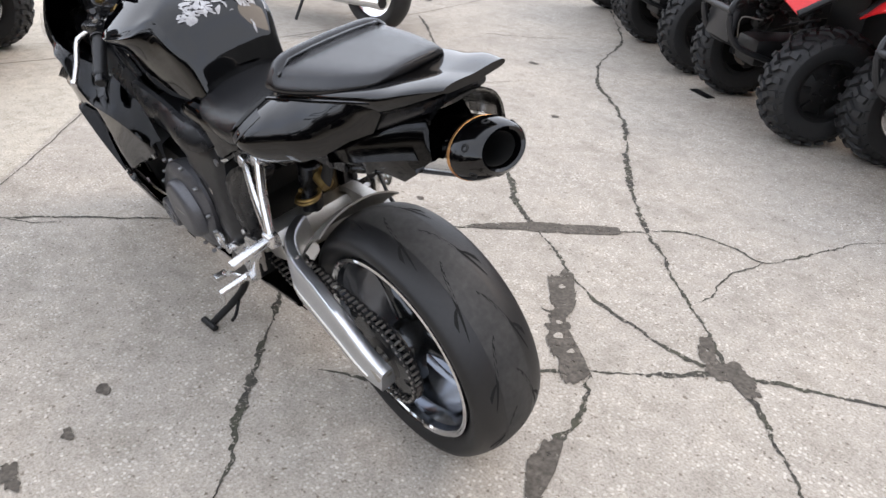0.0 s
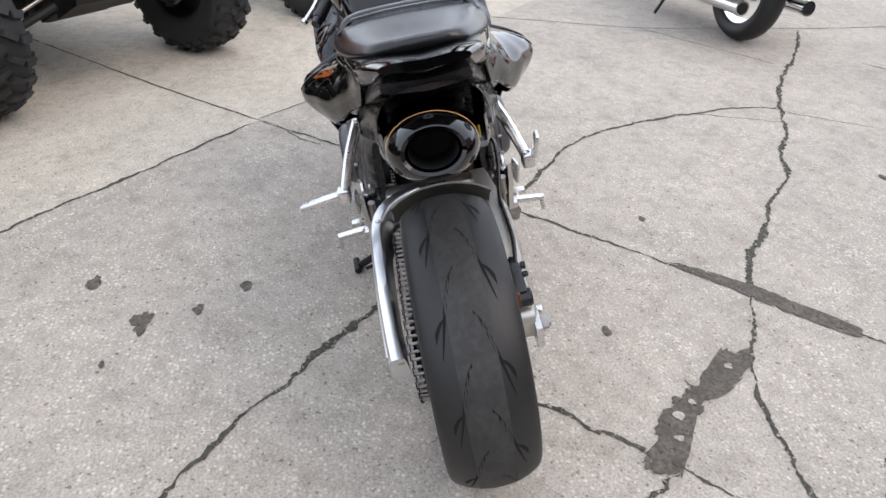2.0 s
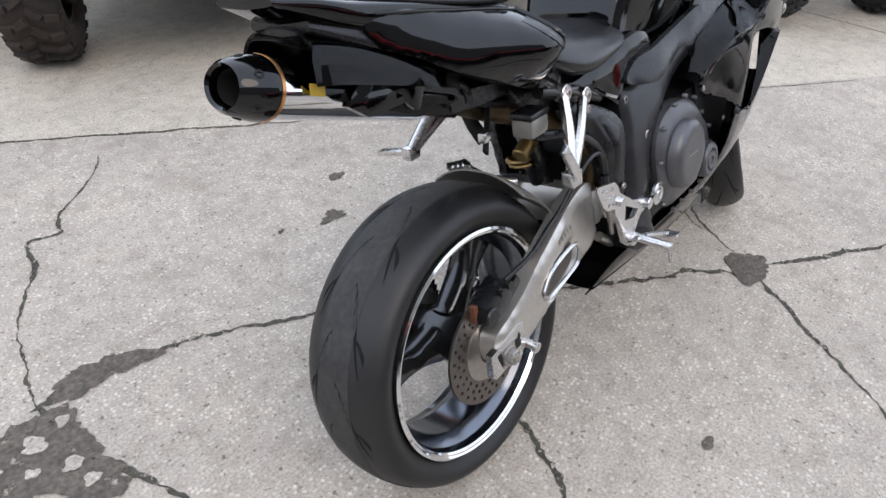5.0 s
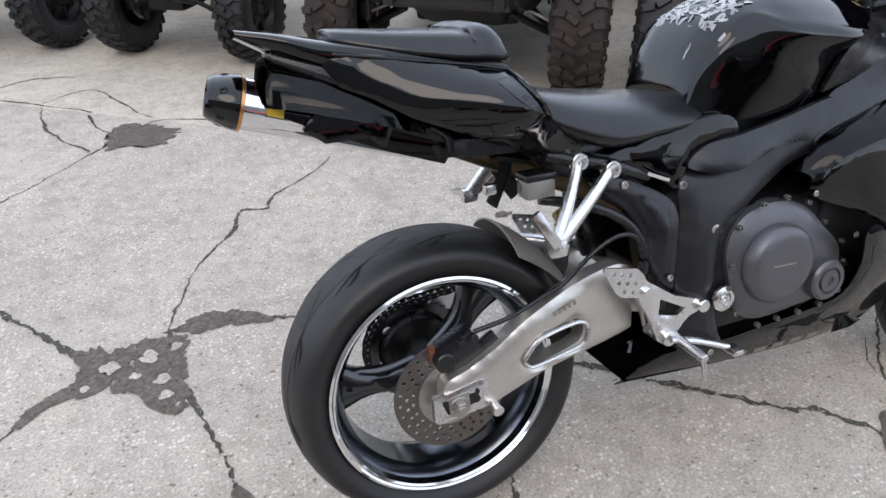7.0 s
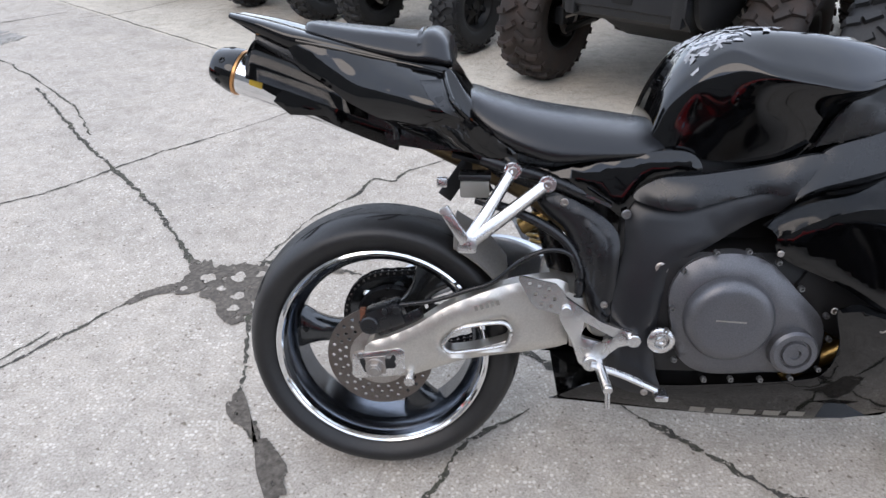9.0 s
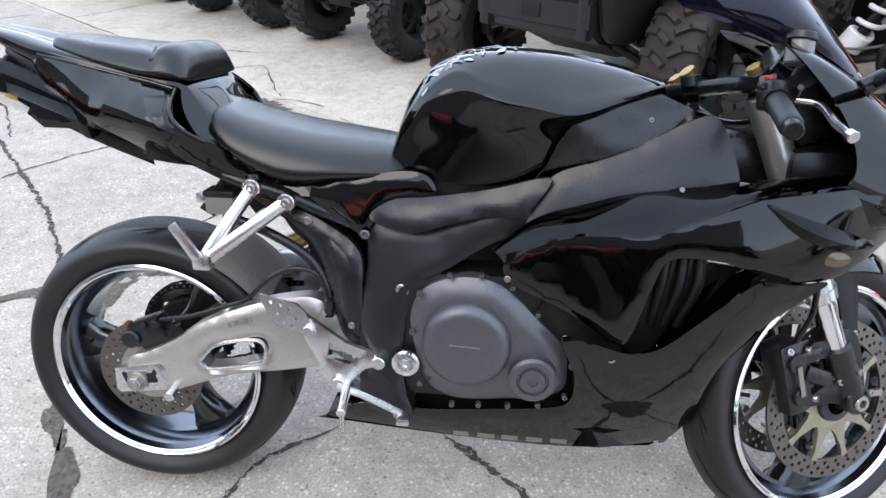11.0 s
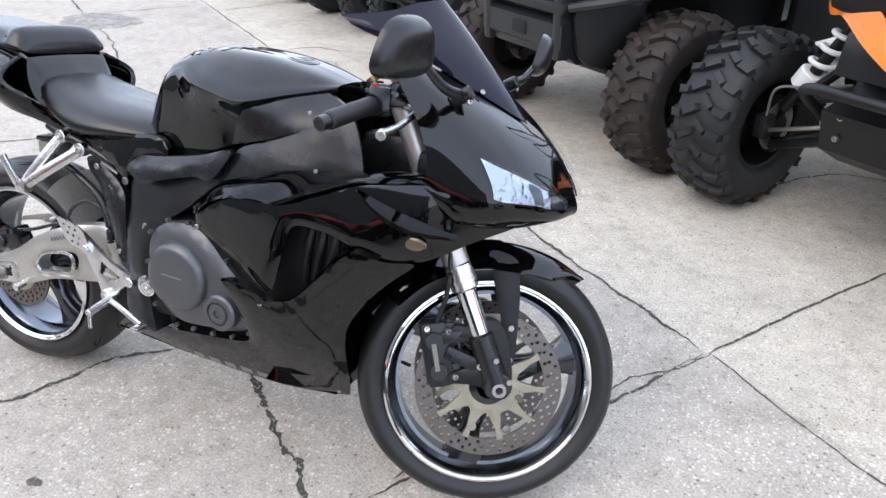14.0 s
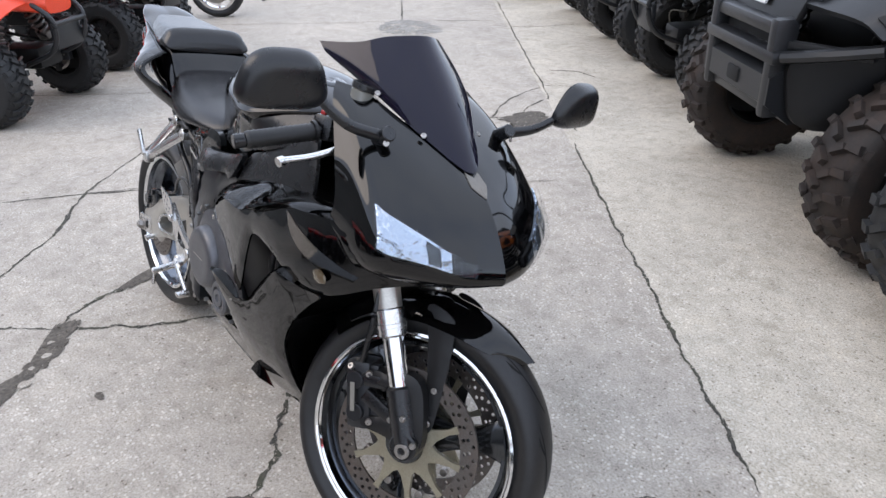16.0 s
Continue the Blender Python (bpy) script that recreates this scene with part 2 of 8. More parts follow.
def concrete():
    m = bpy.data.materials.new("weathered_concrete")
    m.use_nodes = True
    t = m.node_tree
    b = t.nodes["Principled BSDF"]
    b.inputs["Specular IOR Level"].default_value = 0.3
    co = t.nodes.new("ShaderNodeTexCoord")

    def noise_tex(scale, detail, rough=0.6):
        n = t.nodes.new("ShaderNodeTexNoise")
        n.inputs["Scale"].default_value, n.inputs["Detail"].default_value, n.inputs["Roughness"].default_value = scale, detail, rough
        t.links.new(co.outputs["Object"], n.inputs["Vector"])
        return n.outputs["Fac"]

    def ramp(fac, stops):
        r = t.nodes.new("ShaderNodeValToRGB")
        while len(r.color_ramp.elements) < len(stops):
            r.color_ramp.elements.new(0.5)
        for e, (p, c) in zip(r.color_ramp.elements, stops):
            e.position, e.color = p, (*c, 1)
        t.links.new(fac, r.inputs["Fac"])
        return r.outputs["Color"]

    def mix(a, c, fac, mode="MIX"):
        x = t.nodes.new("ShaderNodeMix")
        x.data_type, x.blend_type = "RGBA", mode
        for sock, v in (("A", a), ("B", c), ("Factor", fac)):
            if isinstance(v, (int, float)):
                x.inputs[sock].default_value = v
            elif isinstance(v, tuple):
                x.inputs[sock].default_value = (*v, 1)
            else:
                t.links.new(v, x.inputs[sock])
        return x.outputs["Result"]

    # the older, greyer slab meets the newer, tan one along the long joint
    sep = t.nodes.new("ShaderNodeSeparateXYZ")
    t.links.new(co.outputs["Object"], sep.inputs[0])
    side_of = t.nodes.new("ShaderNodeMath")
    side_of.operation = "MULTIPLY_ADD"
    side_of.inputs[1].default_value = JOINT_SLOPE
    t.links.new(sep.outputs["X"], side_of.inputs[0])
    t.links.new(sep.outputs["Y"], side_of.inputs[2])
    step = t.nodes.new("ShaderNodeMath")
    step.operation = "GREATER_THAN"
    step.inputs[1].default_value = JOINT_AT
    t.links.new(side_of.outputs[0], step.inputs[0])
    slab = mix((0.432, 0.390, 0.343), (0.525, 0.476, 0.404), step.outputs[0])
    blotch = ramp(noise_tex(1.1, 6), [(0.3, (0.86, 0.86, 0.86)), (0.7, (1.08, 1.07, 1.05))])
    c = mix(slab, blotch, 1.0, "MULTIPLY")
    stain = ramp(noise_tex(2.6, 8, 0.7), [(0.58, (1, 1, 1)), (0.8, (0.76, 0.72, 0.66))])
    c = mix(c, stain, 0.7, "MULTIPLY")
    fine = ramp(noise_tex(150, 4, 0.7), [(0.34, (0.66, 0.65, 0.63)), (0.5, (0.97, 0.97, 0.97)), (0.66, (1.2, 1.2, 1.18))])
    c = mix(c, fine, 0.95, "MULTIPLY")
    vor = t.nodes.new("ShaderNodeTexVoronoi")
    vor.inputs["Scale"].default_value = 78
    t.links.new(co.outputs["Object"], vor.inputs["Vector"])
    peb = ramp(vor.outputs["Distance"], [(0.24, (1, 1, 1)), (0.32, (0, 0, 0))])
    pick = ramp(noise_tex(30, 3), [(0.50, (0, 0, 0)), (0.57, (0.85, 0.85, 0.85))])
    pebmask = mix(peb, pick, 1.0, "MULTIPLY")
    pcol = ramp(vor.outputs["Color"], [(0.2, (0.19, 0.165, 0.13)), (0.42, (0.40, 0.37, 0.32)), (0.72, (0.66, 0.62, 0.55))])
    c = mix(c, pcol, pebmask)
    # pale aggregate worn bare, gathered in loose drifts
    grit = t.nodes.new("ShaderNodeTexVoronoi")
    grit.inputs["Scale"].default_value = 92
    t.links.new(co.outputs["Object"], grit.inputs["Vector"])
    chosen = ramp(grit.outputs["Color"], [(0.60, (0, 0, 0)), (0.66, (1, 1, 1))])
    stone = ramp(grit.outputs["Distance"], [(0.34, (1, 1, 1)), (0.46, (0, 0, 0))])
    drift = ramp(noise_tex(4.5, 5, 0.65), [(0.40, (0.12, 0.12, 0.12)), (0.60, (0.68, 0.68, 0.68))])
    c = mix(c, (0.70, 0.66, 0.59), mix(mix(stone, chosen, 1.0, "MULTIPLY"), drift, 1.0, "MULTIPLY"))
    worn = ramp(noise_tex(17, 4, 0.65), [(0.34, (0.84, 0.835, 0.82)), (0.52, (1, 1, 1)), (0.7, (1.07, 1.07, 1.06))])
    c = mix(c, worn, 0.9, "MULTIPLY")
    scuff = ramp(noise_tex(5.5, 7, 0.72), [(0.36, (0.86, 0.85, 0.83)), (0.5, (1, 1, 1)), (0.66, (1.06, 1.05, 1.03))])
    c = mix(c, scuff, 0.9, "MULTIPLY")
    spall = ramp(noise_tex(62, 2, 0.5), [(0.30, (0.42, 0.39, 0.35)), (0.345, (1, 1, 1))])
    c = mix(c, spall, 0.85, "MULTIPLY")
    pits = ramp(noise_tex(190, 3), [(0.30, (0.30, 0.28, 0.25)), (0.38, (1, 1, 1))])
    c = mix(c, pits, 0.8, "MULTIPLY")
    t.links.new(c, b.inputs["Base Color"])
    b.inputs["Roughness"].default_value = 0.86
    bp = t.nodes.new("ShaderNodeBump")
    bp.inputs["Strength"].default_value, bp.inputs["Distance"].default_value = 0.45, 0.004
    t.links.new(noise_tex(110, 6, 0.72), bp.inputs["Height"])
    t.links.new(bp.outputs["Normal"], b.inputs["Normal"])
    return m


JOINT_SLOPE, JOINT_AT = 0.80, 2.13
CONCRETE = concrete()


# ---- building helpers ----
def finish(bm, smooth=True, angle=40):
    bmesh.ops.recalc_face_normals(bm, faces=bm.faces)
    me = bpy.data.meshes.new("mesh")
    if smooth:
        lim = radians(angle)
        for fc in bm.faces:
            fc.smooth = True
        for e in bm.edges:
            if len(e.link_faces) == 2 and e.calc_face_angle(0) > lim:
                e.smooth = False
    bm.to_mesh(me)
    bm.free()
    return me


def part(name, bm, mat, parent=None, label="", smooth=True, angle=40):
    me = finish(bm, smooth, angle) if isinstance(bm, bmesh.types.BMesh) else bm
    if not me.materials:
        me.materials.append(mat)
    ob = new(name, me)
    if parent:
        ob.parent = parent
    if label:
        tagged(ob, label)
    return ob


def bits(name, bms, mat, parent, turn=None):
    """Loose small parts of one kind, each a mesh of its own."""
    for b in bms:
        if turn:
            b.transform(turn)
        part(name, b, mat, parent)


def thing(name, m, label, category, group="", kind=""):
    ob = new(name)
    ob.matrix_world = m
    ob.empty_display_size = 0.05
    return tagged(ob, label, category, group, kind)


def cr(pts, n, closed=False):
    """Points evenly along a smooth curve through pts."""
    P = [np.array(p, float) for p in pts]
    k = len(P)
    segs = k if closed else k - 1
    out = []
    for i in range(n + (0 if closed else 1)):
        u = i / n * segs
        j = min(int(u), segs - 1)
        s = u - j
        if closed:
            a, b, c, d = (P[(j + o) % k] for o in (-1, 0, 1, 2))
        else:
            b, c = P[j], P[j + 1]
            a = P[j - 1] if j > 0 else 2 * b - c
            d = P[j + 2] if j + 2 < k else 2 * c - b
        out.append(0.5 * ((2 * b) + (c - a) * s + (2 * a - 5 * b + 4 * c - d) * s * s + (3 * b - a - 3 * c + d) * s ** 3))
    return out


def skin(rows, close_u=False, close_v=False, bm=None, caps=False):
    bm = bm or bmesh.new()
    V = [[bm.verts.new(p) for p in r] for r in rows]
    nu, nv = len(V), len(V[0])
    for i in range(nu if close_u else nu - 1):
        for j in range(nv if close_v else nv - 1):
            q = [V[i][j], V[(i + 1) % nu][j], V[(i + 1) % nu][(j + 1) % nv], V[i][(j + 1) % nv]]
            bm.faces.new(q)
    if caps and close_v:
        bm.faces.new(V[0])
        bm.faces.new(list(reversed(V[-1])))
    return bm


def lathe(profile, seg=64, bm=None, centre=(0, 0, 0), closed=False):
    """profile: (radius, y) pairs turned about the y axis."""
    rows = []
    for i in range(seg):
        a = 2 * math.pi * i / seg
        rows.append([(centre[0] + r * math.cos(a), centre[1] + y, centre[2] + r * math.sin(a)) for r, y in profile])
    return skin(rows, close_u=True, close_v=closed, bm=bm)


def tube(pts, radius, seg=10, n=None, bm=None, caps=True, flat=1.0):
    P = cr(pts, n or max(2, 6 * (len(pts) - 1))) if len(pts) > 2 else [np.array(p, float) for p in pts]
    rows = []
    up = Vector((0, 0, 1))
    for i, p in enumerate(P):
        d = Vector(P[min(i + 1, len(P) - 1)] - P[max(i - 1, 0)]).normalized()
        s = d.cross(up)
        if s.length < 1e-3:
            s = d.cross(Vector((0, 1, 0)))
        s.normalize()
        u = s.cross(d).normalized()
        r = radius[0] + (radius[1] - radius[0]) * i / (len(P) - 1) if isinstance(radius, tuple) else radius
        rows.append([Vector(p) + (s * math.cos(2 * math.pi * k / seg) * flat + u * math.sin(2 * math.pi * k / seg)) * r for k in range(seg)])
    return skin(rows, close_v=True, bm=bm, caps=caps)


def box(size, m=None, bm=None, bevel=0.0):
    own = bmesh.new()
    bmesh.ops.create_cube(own, size=1.0, matrix=(m or Matrix()) @ Matrix.Diagonal((*size, 1)))
    if bevel:
        bmesh.ops.bevel(own, geom=own.edges[:], offset=bevel, segments=2, profile=0.6, affect="EDGES")
    if bm is None:
        return own
    me = bpy.data.meshes.new("t")
    own.to_mesh(me)
    own.free()
    bm.from_mesh(me)
    bpy.data.meshes.remove(me)
    return bm


def rod(a, b, r, seg=14, bm=None, r2=None):
    """A straight round bar with slightly broken edges."""
    a, b = Vector(a), Vector(b)
    d = (b - a)
    L = d.length
    q = d.to_track_quat("Y", "Z").to_matrix().to_4x4()
    e = min(r, L / 2) * 0.15
    r2 = r if r2 is None else r2
    own = lathe([(0.0001, 0), (r - e, 0), (r, e), (r2, L - e), (r2 - e, L), (0.0001, L)], seg)
    own.transform(Matrix.Translation(a) @ q)
    if bm is None:
        return own
    me = bpy.data.meshes.new("t")
    own.to_mesh(me)
    own.free()
    bm.from_mesh(me)
    bpy.data.meshes.remove(me)
    return bm


def bolt(p, axis, r, h, bm=None):
    """A hexagon-socket bolt head."""
    q = Vector(axis).to_track_quat("Y", "Z").to_matrix().to_4x4()
    own = lathe([(r, 0), (r, h * 0.75), (r * 0.85, h), (r * 0.5, h), (r * 0.45, h * 0.45), (0.0001, h * 0.45)], 14)
    own.transform(Matrix.Translation(p) @ q)
    if bm is None:
        return own
    me = bpy.data.meshes.new("t")
    own.to_mesh(me)
    own.free()
    bm.from_mesh(me)
    bpy.data.meshes.remove(me)
    return bm


def inside(p, poly):
    x, y = p
    r = False
    for (x1, y1), (x2, y2) in zip(poly, poly[1:] + poly[:1]):
        if (y1 > y) != (y2 > y) and x < (x2 - x1) * (y - y1) / (y2 - y1) + x1:
            r = not r
    return r


def edge_distance(p, poly):
    p = np.array(p)
    best = 9
    for a, b in zip(poly, poly[1:] + poly[:1]):
        a, b = np.array(a), np.array(b)
        d = b - a
        s = min(1, max(0, np.dot(p - a, d) / max(1e-12, np.dot(d, d))))
        best = min(best, np.hypot(*(a + s * d - p)))
    return best


def fine_outline(outline, step, curve):
    if curve:
        n = max(len(outline) * 3, int(sum(math.dist(a, b) for a, b in zip(outline, outline[1:] + outline[:1])) / step))
        return [tuple(p) for p in cr(outline, n, closed=True)]
    out = []
    for a, b in zip(outline, outline[1:] + outline[:1]):
        k = max(1, int(math.dist(a, b) / step))
        out += [(a[0] + (b[0] - a[0]) * i / k, a[1] + (b[1] - a[1]) * i / k) for i in range(k)]
    return out


def flat_mesh(outline, holes, step):
    """Triangles that fill an outline in the plane, holes left open."""
    from mathutils.geometry import delaunay_2d_cdt
    loops = [outline] + holes
    pts, edges = [], []
    for lp in loops:
        s = len(pts)
        pts += lp
        edges += [(s + i, s + (i + 1) % len(lp)) for i in range(len(lp))]
    xs, ys = [p[0] for p in outline], [p[1] for p in outline]
    gx = np.arange(min(xs), max(xs), step)
    for r, y in enumerate(np.arange(min(ys), max(ys), step * 0.87)):
        for x in gx + (step / 2 if r % 2 else 0):
            if inside((x, y), outline) and not any(inside((x, y), h) for h in holes):
                if min(edge_distance((x, y), lp) for lp in loops) > step * 0.45:
                    pts.append((x, y))
    vs, _, fs, *_ = delaunay_2d_cdt([Vector(p) for p in pts], edges, [], 0, 1e-6)
    keep = []
    for fc in fs:
        c = (sum(vs[i][0] for i in fc) / len(fc), sum(vs[i][1] for i in fc) / len(fc))
        if inside(c, outline) and not any(inside(c, h) for h in holes):
            keep.append(fc)
    return vs, keep


def bulge(ctrl, soft=1e-4):
    """A smooth surface through (x, z, y) control points."""
    C = np.array(ctrl, float)
    n = len(C)

    def k(d):
        return np.where(d > 1e-9, d * d * np.log(np.maximum(d, 1e-9)), 0)
    K = k(np.hypot(C[:, None, 0] - C[None, :, 0], C[:, None, 1] - C[None, :, 1])) + np.eye(n) * soft
    P = np.column_stack([np.ones(n), C[:, 0], C[:, 1]])
    A = np.block([[K, P], [P.T, np.zeros((3, 3))]])
    w = np.linalg.solve(A, np.concatenate([C[:, 2], np.zeros(3)]))
    return lambda x, z: float(k(np.hypot(C[:, 0] - x, C[:, 1] - z)) @ w[:n] + w[n] + w[n + 1] * x + w[n + 2] * z)


def panel(outline, ctrl, side=-1, thick=0.006, step=0.02, edge=0.008, curve=True, holes=(), sharp=False):
    """A moulded side panel: an outline in side view laid on a bulged surface, with rolled edges and thickness."""
    oc = fine_outline(outline, step * 0.6, curve)
    hs = [fine_outline(h, step * 0.5, curve) for h in holes]
    vs, fs = flat_mesh(oc, hs, step)
    F = bulge(ctrl) if not callable(ctrl) else ctrl
    bm = bmesh.new()
    loops = [oc] + hs
    outer, inner = [], []
    for v in vs:
        d = min(edge_distance((v[0], v[1]), lp) for lp in loops)
        drop = 0 if d > edge else edge - math.sqrt(max(0, edge * edge - (edge - d) ** 2))
        y = F(v[0], v[1])
        outer.append(bm.verts.new((v[0], side * (y - drop * 0.7), v[1])))
        inner.append(bm.verts.new((v[0], side * (y - thick - edge * 0.7), v[1])))
    count = {}
    for fc in fs:
        bm.faces.new([outer[i] for i in fc])
        bm.faces.new([inner[i] for i in reversed(fc)])
        for a, b in zip(fc, fc[1:] + fc[:1]):
            count[(a, b)] = 1
    for a, b in list(count):
        if (b, a) not in count:
            bm.faces.new([outer[b], outer[a], inner[a], inner[b]])
    return bm


def plate(outline, y0, y1, curve=False, holes=(), edge=0.003, step=0.012):
    """A thick flat part between y0 and y1 (y1 outermost)."""
    s = -1 if y1 < y0 else 1
    return panel(outline, lambda x, z: abs(y1), s, abs(y1 - y0) - edge * 0.7, step, edge, curve, holes)


def half_loft(stations, nu=24, nv=28, flip=True):
    """A symmetric body: each station is x and half a section as (y, z) points from the top centre to the bottom."""
    m = max(len(s[1]) for s in stations)
    rows = []
    secs = [np.array([(s[0], y, z) for y, z in s[1]]) for s in stations]
    fine = [np.array(cr(list(s), nv)) for s in secs]
    stack = np.array([f.reshape(-1) for f in fine])
    for r in cr(list(stack), nu):
        h = r.reshape(-1, 3)
        right = [(p[0], -max(p[1], 0), p[2]) for p in h]
        left = [(p[0], max(p[1], 0), p[2]) for p in h]
        rows.append(right + left[-2:0:-1])
    bm = skin(rows, close_v=True, caps=True)
    bmesh.ops.remove_doubles(bm, verts=bm.verts, dist=1e-5)
    return bm


def patch_surface(grid):
    """A smooth surface S(u, v) through a grid of points, u and v from 0 to 1."""
    G = np.array(grid, float)

    def spline(P, u):
        k = len(P)
        x = min(max(u, 0), 1) * (k - 1)
        j = min(int(x), k - 2)
        s = x - j
        b, c = P[j], P[j + 1]
        a = P[j - 1] if j > 0 else 2 * b - c
        d = P[j + 2] if j + 2 < k else 2 * c - b
        return 0.5 * ((2 * b) + (c - a) * s + (2 * a - 5 * b + 4 * c - d) * s * s + (3 * b - a - 3 * c + d) * s ** 3)

    def S(u, v):
        return spline(np.array([spline(r, v) for r in G]), u)
    return S


def sheet(S, us, vs, thick=0.004, lift=0.0, mirror=False, bm=None):
    """A shell on the surface S over the given u and v, thickened inwards."""
    def nrm(u, v):
        e = 1e-3
        n = np.cross(S(min(u + e, 1), v) - S(max(u - e, 0), v), S(u, min(v + e, 1)) - S(u, max(v - e, 0)))
        n /= np.linalg.norm(n) + 1e-12
        return n if n[0] > 0 else -n
    k = np.array([1, -1 if mirror else 1, 1])
    top = [[(S(u, v) + nrm(u, v) * lift) * k for v in vs] for u in us]
    low = [[(S(u, v) + nrm(u, v) * (lift - thick)) * k for v in vs] for u in us]
    bm = bm or bmesh.new()
    A = [[bm.verts.new(p) for p in r] for r in top]
    B = [[bm.verts.new(p) for p in r] for r in low]
    n, m = len(us), len(vs)
    for X in (A, B):
        for i in range(n - 1):
            for j in range(m - 1):
                bm.faces.new([X[i][j], X[i + 1][j], X[i + 1][j + 1], X[i][j + 1]])
    ring = [(i, 0) for i in range(n)] + [(n - 1, j) for j in range(1, m)] + [(i, m - 1) for i in range(n - 2, -1, -1)] + [(0, j) for j in range(m - 2, 0, -1)]
    for (a, b), (c, d) in zip(ring, ring[1:] + ring[:1]):
        bm.faces.new([A[a][b], A[c][d], B[c][d], B[a][b]])
    return bm


def arc(n, a, b):
    return [a + (b - a) * i / n for i in range(n + 1)]


def mesh_of(bms):
    """Joins several bmeshes into one."""
    out = bmesh.new()
    for b in bms:
        me = bpy.data.meshes.new("t")
        b.to_mesh(me)
        b.free()
        out.from_mesh(me)
        bpy.data.meshes.remove(me)
    return out


# ---- ground ----
def ground():
    bm = bmesh.new()
    bmesh.ops.create_grid(bm, x_segments=24, y_segments=24, size=14)
    rim = [e for e in bm.edges if e.is_boundary]
    out = bmesh.ops.extrude_edge_only(bm, edges=rim)
    for v in out["geom"]:
        if isinstance(v, bmesh.types.BMVert):
            v.co *= 120
            v.co.z = 0
    ob = part("ground", bm, CONCRETE, None, "pale weathered concrete yard with cracks and joints", smooth=False)
    return tagged(ob, "", "ground", "", "structure")


GROUND = ground()


# ---- the motorcycle, built upright (x ahead, y to its left), then leant on its side stand ----
LEAN_M = Matrix.Translation((0, 0.0126, -0.0055)) @ pose(0, 0, 0, 0, 0, -1.6) @ pose(0, 0, 0, -12.8)
STEER = 26.1
REAR_AXLE, FRONT_AXLE = Vector((0.003, 0, 0.309)), Vector((1.362, 0, 0.306))
RAKE = radians(23.8)
steer_point = Vector((1.335, 0, 0.306))
steer_axis = Vector((-math.sin(RAKE), 0, math.cos(RAKE)))
STEER_M = Matrix.Translation(steer_point) @ Matrix.Rotation(radians(STEER), 4, steer_axis) @ Matrix.Translation(-steer_point)


WHEEL_M = STEER_M @ Matrix.Translation((-0.0142, -0.0189, -0.0131))


def fork_x(z):
    return 1.362 - (z - 0.306) * math.tan(RAKE)


def tyre_profile(R, half, rim):
    """Round sport tyre: crown, shoulders and a flat lower side wall."""
    pts = [(rim, half * 0.74), (rim + 0.012, half * 0.86), (rim + (R - rim) * 0.45, half * 1.0), (rim + (R - rim) * 0.68, half * 0.93),
           (R - (R - rim) * 0.14, half * 0.66), (R - (R - rim) * 0.035, half * 0.34), (R, 0.0)]
    whole = pts + [(r, -y) for r, y in reversed(pts[:-1])]
    return [tuple(p) for p in cr(whole, 40)]


def tread_grooves(R, half, rim, count, centre, slant):
    """Thin curved slivers laid over the tyre's crown, near-black for the shade in its grooves."""
    prof = tyre_profile(R, half, rim)
    ys = np.array([p[1] for p in prof])
    rs = np.array([p[0] for p in prof])
    order = np.argsort(ys)

    def rad(y):
        return float(np.interp(y, ys[order], rs[order]))
    bm = bmesh.new()
    for i in range(count):
        for s in (-1, 1):
            a0 = 2 * math.pi * (i + (0.5 if s > 0 else 0)) / count
            for y_a, y_b, da, wid in ((0.10, 0.60, slant, 0.0115), (0.46, 0.80, slant * 0.40, 0.0090), (0.78, 0.93, slant * 0.16, 0.0060)):
                off = {0.10: 0, 0.46: 0.30, 0.78: 0.12}[y_a]
                rows = []
                for k in range(9):
                    f = k / 8
                    y = half * (y_a + (y_b - y_a) * f ** 0.7)
                    a = a0 + off + da * f
                    w = wid * math.sin(math.pi * (0.08 + 0.84 * f)) / R
                    r = rad(y) + 0.0007
                    rows.append([(centre[0] + r * math.cos(a + q * w), centre[1] + s * y, centre[2] + r * math.sin(a + q * w)) for q in (-1, 1)])
                skin(rows, bm=bm)
    return bm


